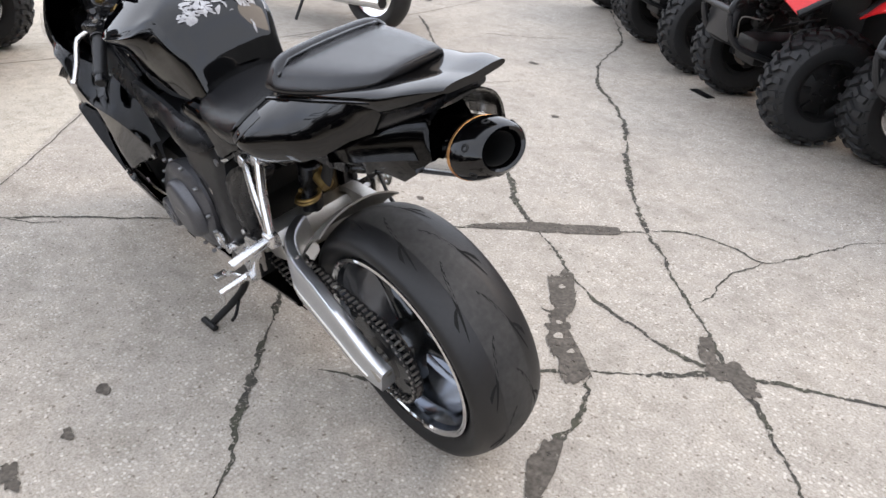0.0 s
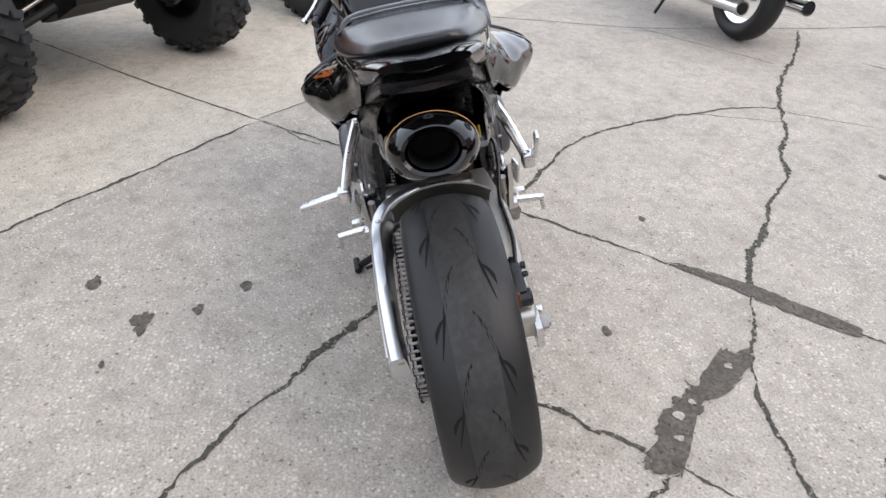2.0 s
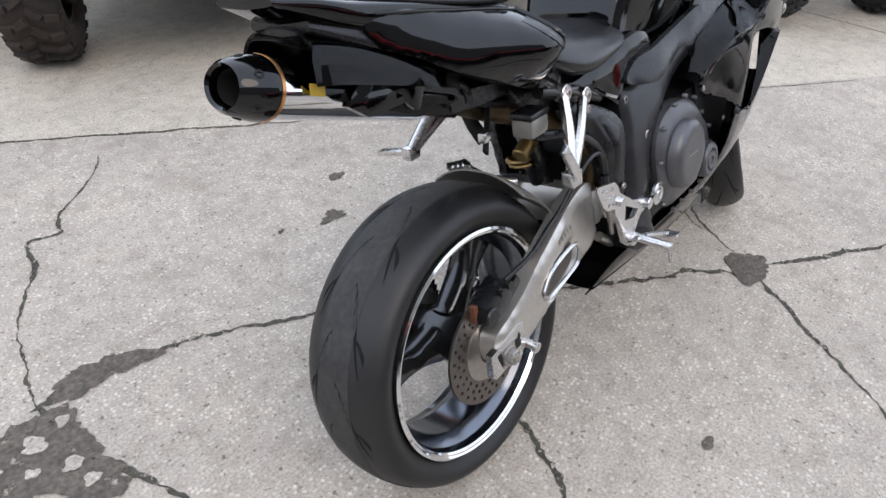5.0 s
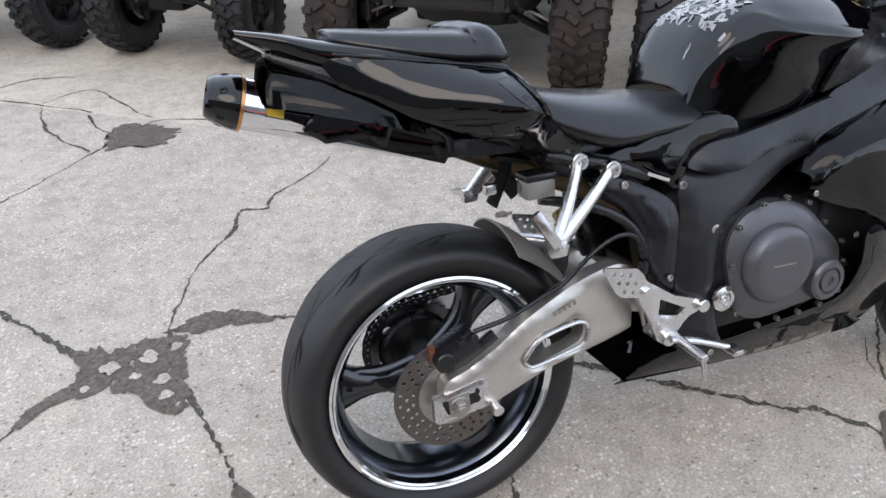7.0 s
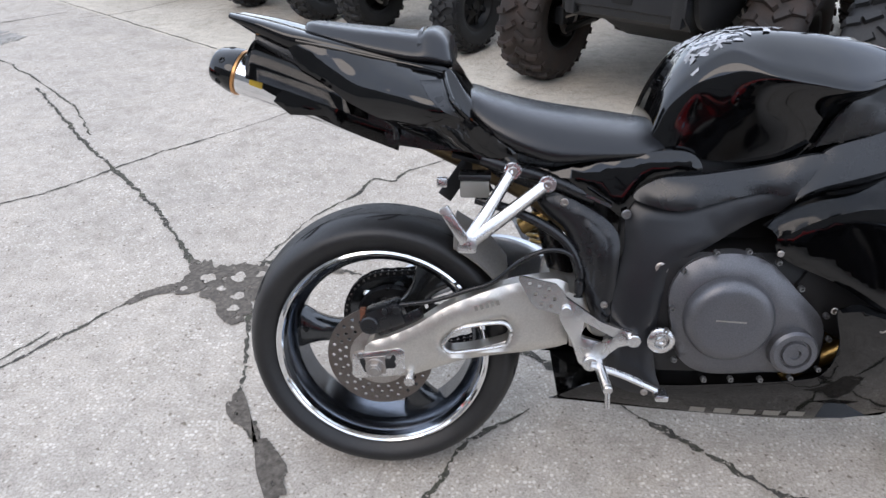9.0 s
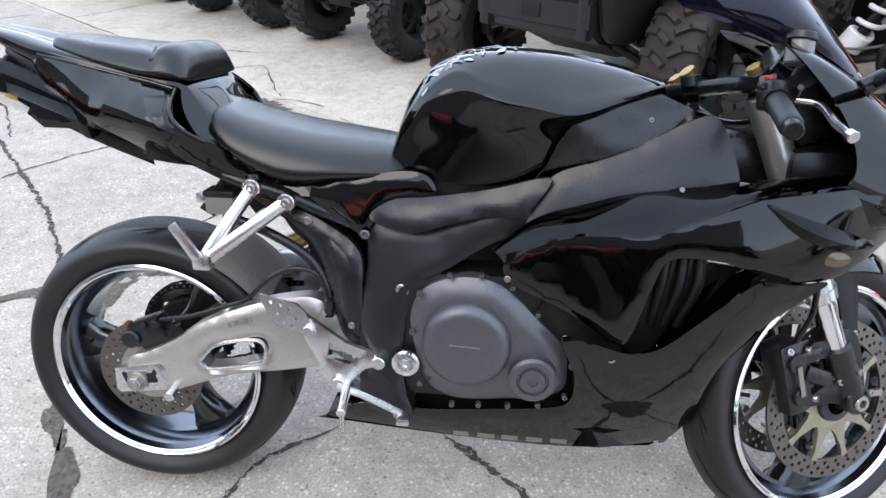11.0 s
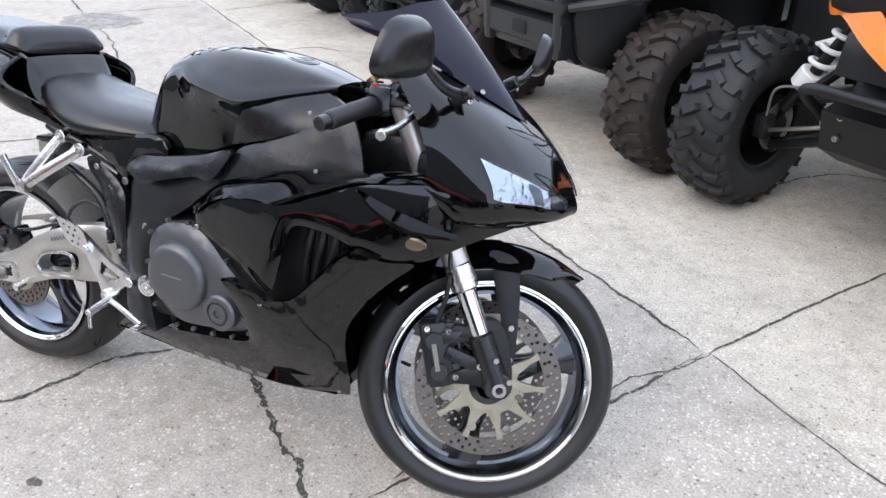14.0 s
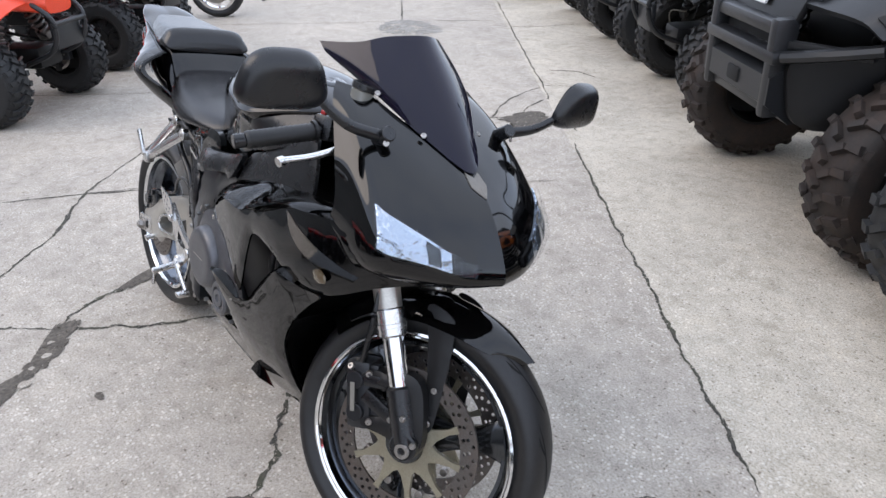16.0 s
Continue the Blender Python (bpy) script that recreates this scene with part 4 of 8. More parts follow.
for s in (-1, 1):
    cov = part("engine_cover", panel(CLUTCH, [(0.57, 0.46, 0.192), (0.66, 0.57, 0.192), (0.66, 0.46, 0.205), (0.84, 0.42, 0.198), (0.75, 0.34, 0.192), (0.6, 0.35, 0.188), (0.76, 0.44, 0.205)], s, 0.03, 0.02, 0.016), COVER_GREY, BIKE, "dark grey painted engine side cover")
    boss = lathe([(0.082, 0), (0.080, 0.016), (0.072, 0.026), (0.060, 0.029), (0.045, 0.0285), (0.0001, 0.0285)], 56)
    boss.transform(Matrix.Translation((0.667, s * 0.196, 0.458)) @ (Matrix.Rotation(math.pi, 4, "Z") if s < 0 else Matrix()))
    part("cover_dome", boss, COVER_GREY, cov)
    cap = lathe([(0.044, 0), (0.043, 0.020), (0.038, 0.025), (0.029, 0.025), (0.027, 0.020), (0.024, 0.020), (0.022, 0.026), (0.010, 0.026), (0.009, 0.022), (0.0001, 0.022)], 40)
    cap.transform(Matrix.Translation((0.787, s * 0.198, 0.398)) @ (Matrix.Rotation(math.pi, 4, "Z") if s < 0 else Matrix()))
    part("inspection_cap", cap, COVER_GREY, cov)
    part("lettering_bar", box((0.055, 0.001, 0.0028), Matrix.Translation((0.664, s * 0.2252, 0.462)) @ Matrix.Rotation(0.06, 4, "Y")), STEEL, cov, smooth=False)
    ring = [(0.566, 0.47), (0.580, 0.545), (0.634, 0.582), (0.690, 0.585), (0.745, 0.565), (0.792, 0.515), (0.845, 0.462), (0.857, 0.415), (0.848, 0.352), (0.800, 0.332), (0.745, 0.327), (0.69, 0.326), (0.64, 0.324), (0.580, 0.365), (0.560, 0.425)]
    for x, z in ring:
        part("cover_bolt", bolt((x, s * 0.186, z), (0, s, 0), 0.0055, 0.010), BOLT, cov)

# side fairings
SIDE = [(0.729, 0.618), (0.778, 0.655), (0.842, 0.680), (0.904, 0.686), (0.965, 0.690), (1.044, 0.722), (1.131, 0.755), (1.198, 0.764), (1.300, 0.766), (1.360, 0.740), (1.415, 0.700),
        (1.420, 0.685), (1.350, 0.655), (1.294, 0.625), (1.255, 0.612), (1.195, 0.612), (1.130, 0.628), (1.075, 0.645), (1.000, 0.645), (0.975, 0.600), (0.945, 0.500), (0.920, 0.490), (0.837, 0.538), (0.745, 0.578)]
SIDE_Y = bulge([(0.73, 0.6, 0.212), (0.84, 0.68, 0.232), (0.84, 0.56, 0.226), (0.92, 0.50, 0.240), (1.0, 0.69, 0.240), (1.13, 0.75, 0.232), (1.2, 0.62, 0.236), (1.25, 0.68, 0.232), (1.31, 0.765, 0.205), (1.41, 0.69, 0.118), (1.1, 0.68, 0.246), (1.33, 0.66, 0.190)], 2.5e-3)
LOWER = [(0.829, 0.500), (0.860, 0.502), (0.921, 0.482), (0.955, 0.474), (1.000, 0.490), (1.050, 0.538), (1.090, 0.578), (1.136, 0.616), (1.200, 0.606), (1.255, 0.608), (1.215, 0.570), (1.165, 0.520), (1.112, 0.445), (1.094, 0.380), (1.085, 0.300), (1.064, 0.225),
         (1.040, 0.205), (0.884, 0.200), (0.650, 0.208), (0.385, 0.222), (0.372, 0.230), (0.455, 0.285), (0.586, 0.290), (0.700, 0.306), (0.818, 0.325), (0.856, 0.350), (0.858, 0.420)]
LOWER_Y = bulge([(1.22, 0.6, 0.232), (0.95, 0.475, 0.248), (1.09, 0.5, 0.236), (0.85, 0.42, 0.236), (1.08, 0.3, 0.165), (0.9, 0.24, 0.150), (0.4, 0.23, 0.118), (0.6, 0.28, 0.160), (0.82, 0.32, 0.190), (1.05, 0.22, 0.115), (0.95, 0.36, 0.212), (0.65, 0.21, 0.128), (0.9, 0.2, 0.128)], 2e-3)
for s in (-1, 1):
    sf = part("side_fairing", panel(SIDE, SIDE_Y, s, 0.004, 0.02, 0.007), BLACK_PAINT, BIKE, "glossy black side fairing")
    low_e = [(0.729, 0.618), (0.778, 0.655), (0.842, 0.680), (0.904, 0.686), (0.965, 0.690), (1.044, 0.722), (1.131, 0.755), (1.198, 0.764), (1.310, 0.768)]
    top_e = [(0.706, 0.634, 0.190), (0.779, 0.690, 0.180), (0.866, 0.721, 0.172), (0.930, 0.740, 0.170), (0.990, 0.748, 0.170), (1.060, 0.754, 0.172), (1.130, 0.766, 0.180), (1.198, 0.775, 0.185), (1.300, 0.780, 0.175)]
    lo = cr([(x, s * (SIDE_Y(x, z) + 0.016 * math.sin(math.pi * min(1, max(0, (x - 0.73) / 0.56))) ** 0.6), z - 0.002) for x, z in low_e], 48)
    hi = cr([(x, s * y, z) for x, z, y in top_e], 48)
    rows = [[tuple(a * (1 - f) + b * f + np.array((0, s * 0.004, 0.005)) * math.sin(math.pi * f)) for f in arc(6, 0, 1)] for a, b in zip(lo, hi)]
    sh = skin(rows)
    bmesh.ops.solidify(sh, geom=sh.faces[:], thickness=0.003)
    part("fairing_shoulder", sh, BLACK_PAINT, sf, angle=60)
    upper = cr([(x, s * (SIDE_Y(x, z) + 0.001), z) for x, z in ((1.135, 0.742), (1.195, 0.722), (1.260, 0.700), (1.330, 0.672))], 24)
    lower = cr([(x, s * (SIDE_Y(x, z) + w), z) for x, z, w in ((1.135, 0.740, 0.002), (1.190, 0.708, 0.013), (1.255, 0.684, 0.017), (1.326, 0.666, 0.006))], 24)
    under = cr([(x, s * (SIDE_Y(x, z) + 0.0005), z) for x, z in ((1.135, 0.738), (1.185, 0.694), (1.250, 0.668), (1.322, 0.660))], 24)
    fold = skin([[tuple(a), tuple((a + b) / 2), tuple(b), tuple(b * 0.5 + c * 0.5), tuple(c)] for a, b, c in zip(upper, lower, under)])
    bmesh.ops.solidify(fold, geom=fold.faces[:], thickness=0.002)
    part("side_fold", fold, BLACK_PAINT, sf, angle=24)
    sig = lathe([(0.0001, 0.006), (0.010, 0.0055), (0.0165, 0.003), (0.018, 0)], 24)
    sig.transform(Matrix.Translation((1.256, s * (SIDE_Y(1.256, 0.652) + 0.0005), 0.652)) @ Matrix.Diagonal((1.35, 1 if s > 0 else -1, 0.75, 1)))
    part("turn_signal", sig, BRASS_LENS, sf, "small smoked flush turn signal")
    lf = part("lower_fairing", panel(LOWER, LOWER_Y, s, 0.004, 0.022, 0.007), BLACK_PAINT, BIKE, "glossy black lower fairing and belly pan")
    bits("fairing_screw", ([bolt((0.917, s * 0.244, 0.462), (0, s, 0), 0.0065, 0.003), bolt((0.839, s * 0.226, 0.488), (0, s, 0), 0.0065, 0.003), bolt((1.040, s * 0.118, 0.222), (0, s, 0), 0.005, 0.003), bolt((0.735, s * 0.214, 0.590), (0, s, 0), 0.006, 0.003)]), STEEL, lf)
    for k, wdt in enumerate((0.030, 0.034, 0.032, 0.032, 0.032)):
        x0 = 0.640 + k * 0.048
        part("emblem_bar", panel([(x0, 0.216), (x0 + wdt, 0.215), (x0 + wdt, 0.230), (x0, 0.231)], lambda x, z: LOWER_Y(x, z) + 0.0012, s, 0.001, 0.02, 0.0005, False), DECAL_DIM, lf, smooth=False)
    scoop = skin([[(0.898 - 0.026 * f, s * (0.158 + 0.010 * f), 0.276 - 0.044 * f), (0.900 + 0.022 * f, s * (0.158 + 0.012 * f), 0.275 - 0.042 * f), (0.902 + 0.074 * f, s * (0.158 - 0.002 * f), 0.274 - 0.042 * f)] for f in arc(6, 0, 1)])
    bmesh.ops.solidify(scoop, geom=scoop.faces[:], thickness=0.004)
    part("belly_duct", scoop, BLACK_PAINT, lf, angle=30)
    for path in ([(0.832, 0.500, 0.010, 0.004), (0.865, 0.502, 0.016, 0.008), (0.90, 0.490, 0.020, 0.008), (0.935, 0.477, 0.012, 0.005), (0.955, 0.475, 0.004, 0.002)],
                 [(0.965, 0.475, 0.003, 0.002), (1.00, 0.490, 0.008, 0.005), (1.05, 0.538, 0.022, 0.012), (1.09, 0.578, 0.036, 0.020), (1.136, 0.616, 0.046, 0.022), (1.19, 0.611, 0.030, 0.014)]):
        edge = cr([(x, s * (LOWER_Y(x, z) + 0.001), z + 0.001) for x, z, w, h in path], 24)
        rim_in = cr([(x, s * (LOWER_Y(x, z) - w), z + h) for x, z, w, h in path], 24)
        lip = skin([[tuple(p * (1 - f) + q * f) for f in arc(4, 0, 1)] for p, q in zip(edge, rim_in)])
        bmesh.ops.solidify(lip, geom=lip.faces[:], thickness=0.003)
        part("fairing_lip", lip, BLACK_PAINT, lf, angle=60)
    vent = panel([(0.955, 0.62), (1.10, 0.63), (1.115, 0.605), (1.06, 0.555), (0.99, 0.49), (0.955, 0.485)], lambda x, z: 0.172, s, 0.02, 0.04, 0.004, False)
    rad = part("radiator_guard", vent, UTV_BLACK, BIKE)
    for k in range(3):
        part("hose", tube([(1.005 + 0.028 * k, s * 0.176, 0.63), (0.998 + 0.030 * k, s * 0.188, 0.575), (0.990 + 0.022 * k, s * 0.178, 0.50)], (0.011, 0.008), 10), UTV_BLACK, rad)
    part("clip", rod((1.070, s * 0.19, 0.632), (1.105, s * 0.215, 0.636), 0.008), ALUMINIUM, rad)
belly = skin([[(x, y, z) for y in arc(8, -w, w)] for x, z, w in ((0.375, 0.228, 0.115), (0.65, 0.209, 0.124), (0.9, 0.200, 0.122), (1.03, 0.206, 0.112), (1.08, 0.26, 0.13), (1.088, 0.33, 0.165), (1.10, 0.42, 0.20), (1.16, 0.515, 0.222))])
bmesh.ops.solidify(belly, geom=belly.faces[:], thickness=0.004)
part("belly_pan", belly, BLACK_PAINT, BIKE)
part("catch_strut", tube([(0.44, -0.10, 0.33), (0.48, -0.11, 0.30), (0.56, -0.12, 0.29)], 0.012, 10), BRUSHED, BIKE)

# fuel tank, seat, pillion pad
TANK = [(0.520, [(0, 0.800), (0.05, 0.798), (0.085, 0.790), (0.098, 0.782), (0.104, 0.772), (0.106, 0.755), (0.108, 0.742)]),
        (0.545, [(0, 0.868), (0.055, 0.865), (0.092, 0.852), (0.106, 0.836), (0.112, 0.815), (0.114, 0.780), (0.116, 0.742)]),
        (0.585, [(0, 0.922), (0.065, 0.918), (0.108, 0.900), (0.122, 0.885), (0.130, 0.866), (0.126, 0.810), (0.122, 0.740)]),
        (0.640, [(0, 0.950), (0.070, 0.946), (0.112, 0.931), (0.126, 0.920), (0.142, 0.890), (0.140, 0.820), (0.130, 0.735)]),
        (0.700, [(0, 0.958), (0.080, 0.953), (0.144, 0.914), (0.165, 0.894), (0.170, 0.880), (0.152, 0.820), (0.138, 0.735)]),
        (0.760, [(0, 0.957), (0.085, 0.951), (0.158, 0.904), (0.180, 0.881), (0.182, 0.870), (0.158, 0.820), (0.142, 0.740)]),
        (0.835, [(0, 0.949), (0.085, 0.943), (0.162, 0.892), (0.186, 0.871), (0.185, 0.861), (0.148, 0.822), (0.128, 0.755)]),
        (0.920, [(0, 0.932), (0.070, 0.927), (0.116, 0.902), (0.135, 0.888), (0.134, 0.879), (0.105, 0.845), (0.095, 0.790)]),
        (0.995, [(0, 0.908), (0.040, 0.907), (0.060, 0.905), (0.070, 0.902), (0.070, 0.893), (0.060, 0.860), (0.055, 0.810)])]
tank = part("fuel_tank", half_loft(TANK, 48, 48), BLACK_PAINT, BIKE, "glossy black fuel tank with silver decals", angle=26)
filler = lathe([(0.046, 0), (0.045, 0.008), (0.036, 0.012), (0.014, 0.012), (0.010, 0.009), (0.0001, 0.009)], 36)
filler.transform(Matrix.Translation((0.855, 0, 0.934)) @ Matrix.Rotation(radians(6), 4, "Y") @ Matrix.Rotation(radians(90), 4, "X"))
part("filler_cap", filler, DARK_CHROME, tank)
rng = random.Random(5)
TANK_S = [np.array(cr([(s[0], y, z) for y, z in s[1]], 24)) for s in TANK]


def tank_point(x, k, s):
    """A place on the tank: x along it, k from 0 (top) to 1 (lower edge), on side s."""
    xs = [t[0][0] for t in TANK_S]
    j = max(0, min(len(xs) - 2, sum(1 for v in xs if v <= x) - 1))
    f = (x - xs[j]) / (xs[j + 1] - xs[j])
    a = TANK_S[j] * (1 - f) + TANK_S[j + 1] * f
    i = min(23, int(k * 24))
    g = k * 24 - i
    p = a[i] * (1 - g) + a[i + 1] * g
    return Vector((x, s * p[1], p[2] + 0.004))


for cx, ck, size, s in ((0.60, 0.08, 0.040, -1), (0.66, 0.05, 0.040, -1), (0.72, 0.05, 0.030, -1), (0.58, 0.20, 0.034, -1), (0.63, 0.19, 0.030, -1), 
                        (0.61, 0.05, 0.030, 1), (0.68, 0.04, 0.028, 1), (0.59, 0.14, 0.020, 1)):
    bm = bmesh.new()
    for q in range(24):
        a = rng.uniform(0, 6.28)
        r = size * rng.uniform(0.1, 1.0)
        w, h, an = rng.uniform(0.005, 0.013), rng.uniform(0.0016, 0.0042), a + rng.uniform(-0.7, 0.7)
        vs = []
        for k in range(8):
            b = 2 * math.pi * k / 8
            u, v = w * math.cos(b), h * math.sin(b) * (1 + 0.5 * math.cos(b)) + 0.002 * math.cos(b) ** 2
            vs.append(bm.verts.new(tank_point(max(0.53, cx + r * math.cos(a) + u * math.cos(an) - v * math.sin(an)), min(0.6, max(0.0, ck + (r * math.sin(a) + u * math.sin(an) + v * math.cos(an)) / 0.30)), s)))
        bm.faces.new(vs)
    part("decal", bm, DECAL, tank, "silver flower decal", smooth=False)
lab = skin([[tank_point(x, k, -1) for k in arc(4, 0.40, 0.46)] for x in arc(5, 0.562, 0.586)])
part("sticker", lab, DECAL, tank, smooth=False)
SEAT = [(0.160, [(0, 0.850), (0.04, 0.849), (0.062, 0.845), (0.066, 0.838), (0, 0.825)]),
        (0.190, [(0, 0.853), (0.07, 0.850), (0.105, 0.836), (0.110, 0.805), (0, 0.79)]),
        (0.250, [(0, 0.836), (0.080, 0.831), (0.130, 0.808), (0.136, 0.765), (0, 0.75)]),
        (0.335, [(0, 0.817), (0.085, 0.812), (0.142, 0.786), (0.149, 0.735), (0, 0.725)]),
        (0.430, [(0, 0.804), (0.078, 0.799), (0.136, 0.777), (0.144, 0.739), (0, 0.730)]),
        (0.520, [(0, 0.792), (0.060, 0.788), (0.110, 0.772), (0.126, 0.743), (0, 0.735)]),
        (0.560, [(0, 0.786), (0.045, 0.783), (0.080, 0.770), (0.095, 0.75), (0, 0.745)])]
part("seat", half_loft(SEAT, 30, 26), LEATHER, BIKE, "black vinyl rider seat", angle=70)
PAD = [(-0.122, [(0, 0.975), (0.03, 0.974), (0.044, 0.970), (0.046, 0.962), (0, 0.958)]),
       (-0.105, [(0, 0.976), (0.050, 0.974), (0.068, 0.967), (0.070, 0.953), (0, 0.948)]),
       (-0.030, [(0, 0.968), (0.072, 0.965), (0.096, 0.953), (0.099, 0.932), (0, 0.925)]),
       (0.050, [(0, 0.961), (0.086, 0.957), (0.112, 0.941), (0.116, 0.914), (0, 0.905)]),
       (0.092, [(0, 0.957), (0.09, 0.953), (0.118, 0.936), (0.122, 0.908), (0, 0.90)]),
       (0.108, [(0, 0.965), (0.09, 0.961), (0.120, 0.940), (0.123, 0.906), (0, 0.90)]),
       (0.128, [(0, 0.964), (0.088, 0.959), (0.118, 0.938), (0.122, 0.904), (0, 0.90)]),
       (0.146, [(0, 0.950), (0.080, 0.946), (0.112, 0.930), (0.118, 0.903), (0, 0.90)]),
       (0.156, [(0, 0.925), (0.07, 0.922), (0.100, 0.914), (0.108, 0.902), (0, 0.898)])]
pad = part("pillion_pad", half_loft(PAD, 30, 24), LEATHER, BIKE, "black vinyl pillion pad", angle=70)
strap = [[(x, (y + 0.002) * s, z + 0.002) for x in arc(2, 0.094, 0.100)] for s, y, z in [(-1, 0.120, 0.915), (-1, 0.117, 0.938), (-1, 0.09, 0.957), (-1, 0.04, 0.9610), (1, 0.0, 0.9615), (1, 0.04, 0.9610), (1, 0.09, 0.957), (1, 0.117, 0.938), (1, 0.120, 0.915)]]
part("strap", skin(strap), LEATHER, pad)

# tail unit
TAIL = [(-0.262, [(0, 0.990), (0.036, 0.992), (0.056, 0.989), (0.052, 0.981), (0, 0.977)]),
        (-0.205, [(0, 0.978), (0.052, 0.981), (0.080, 0.974), (0.066, 0.950), (0, 0.942)]),
        (-0.150, [(0, 0.963), (0.062, 0.967), (0.092, 0.956), (0.078, 0.926), (0, 0.912)]),
        (-0.100, [(0, 0.952), (0.074, 0.955), (0.100, 0.944), (0.084, 0.906), (0, 0.890)]),
        (0.0, [(0, 0.930), (0.090, 0.933), (0.114, 0.920), (0.108, 0.862), (0, 0.846)]),
        (0.090, [(0, 0.908), (0.100, 0.910), (0.120, 0.900), (0.126, 0.815), (0, 0.800)]),
        (0.150, [(0, 0.900), (0.096, 0.897), (0.116, 0.884), (0.124, 0.795), (0, 0.780)]),
        (0.195, [(0, 0.850), (0.096, 0.836), (0.116, 0.806), (0.122, 0.764), (0, 0.750)]),
        (0.268, [(0, 0.788), (0.090, 0.762), (0.112, 0.752), (0.112, 0.736), (0, 0.732)])]
tail = part("tail_cowl", half_loft(TAIL, 44, 30), BLACK_PAINT, BIKE, "glossy black tail cowl with side ducts", angle=50)
UNDER_TAIL = [(-0.215, [(0, 0.958), (0.048, 0.957), (0.060, 0.950), (0.055, 0.938), (0, 0.932)]),
              (-0.100, [(0, 0.922), (0.080, 0.920), (0.095, 0.902), (0.086, 0.878), (0, 0.872)]),
              (0.050, [(0, 0.880), (0.110, 0.876), (0.130, 0.850), (0.120, 0.812), (0, 0.802)]),
              (0.210, [(0, 0.815), (0.105, 0.805), (0.120, 0.780), (0.112, 0.746), (0, 0.740)])]
part("under_cowl", half_loft(UNDER_TAIL, 20, 20), MATTE_BLACK, tail, "satin black underside of the tail", angle=50)
TAIL_SIDE = [(-0.146, 0.929), (-0.129, 0.946), (-0.060, 0.934), (0.020, 0.918), (0.090, 0.905), (0.143, 0.892), (0.150, 0.872), (0.161, 0.850), (0.178, 0.827), (0.197, 0.807), (0.235, 0.777),
             (0.277, 0.744), (0.277, 0.730), (0.250, 0.730), (0.184, 0.752), (0.104, 0.777), (0.052, 0.803), (-0.029, 0.839), (-0.081, 0.873), (-0.125, 0.894)]
TAIL_Y = bulge([(-0.146, 0.929, 0.092), (-0.129, 0.946, 0.096), (-0.06, 0.934, 0.108), (0.02, 0.918, 0.118), (0.09, 0.905, 0.124), (0.143, 0.892, 0.126), (0.13, 0.865, 0.196), (0.09, 0.885, 0.170), (0.161, 0.848, 0.204), (0.178, 0.827, 0.194),
                (0.197, 0.807, 0.166), (0.277, 0.736, 0.128), (0.184, 0.752, 0.145), (0.104, 0.777, 0.158), (0.052, 0.803, 0.158), (-0.029, 0.839, 0.142), (-0.081, 0.873, 0.118), (-0.125, 0.894, 0.098), (0.03, 0.872, 0.170), (0.10, 0.840, 0.204), (-0.05, 0.902, 0.128)], 4e-4)
for s in (-1, 1):
    flank = part("tail_flank", panel(TAIL_SIDE, TAIL_Y, s, 0.006, 0.013, 0.004, False), BLACK_PAINT, tail, "sharp-edged glossy tail side", angle=30)
    part("duct_mesh", panel([(0.103, 0.882), (0.138, 0.882), (0.144, 0.862), (0.154, 0.844), (0.172, 0.821), (0.146, 0.834), (0.122, 0.855)], lambda x, z: TAIL_Y(x, z) + 0.0016, s, 0.002, 0.012, 0.001, False), UTV_GREY, flank)
    part("duct_lip", tube([(x, s * (TAIL_Y(x, z) + 0.001), z) for x, z in ((0.142, 0.892), (0.150, 0.872), (0.161, 0.850), (0.178, 0.827), (0.200, 0.804))], 0.0042, 8), BLACK_PAINT, flank)
    part("flank_crease", tube([(x, s * (TAIL_Y(x, z) - 0.001), z) for x, z in ((-0.129, 0.944), (-0.06, 0.932), (0.02, 0.916), (0.09, 0.903), (0.143, 0.890))], 0.0030, 8), BLACK_PAINT, flank)
    rail = tube([(0.21, s * 0.118, 0.735), (0.25, s * 0.122, 0.722), (0.33, s * 0.122, 0.700), (0.42, s * 0.118, 0.66)], 0.013, 10)
    part("subframe_rail", rail, MATTE_BLACK, BIKE)
    part("grab_hook", tube([(0.02, s * 0.085, 0.81), (0.045, s * 0.090, 0.79), (0.050, s * 0.090, 0.765)], 0.006, 8), MATTE_BLACK, tail)

# centre-up silencer with its shroud
EX_A, EX_B = Vector((-0.319, 0.010, 0.895)), Vector((0.085, 0, 0.758))
ex_q = (EX_B - EX_A).to_track_quat("Y", "Z").to_matrix().to_4x4()
EXM = Matrix.Translation(EX_A) @ ex_q


def ex(profile, seg=56, sx=1.0, closed=False):
    b = lathe(profile, seg, closed=closed)
    b.transform(EXM @ Matrix.Diagonal((sx, 1, 1, 1)))
    return b


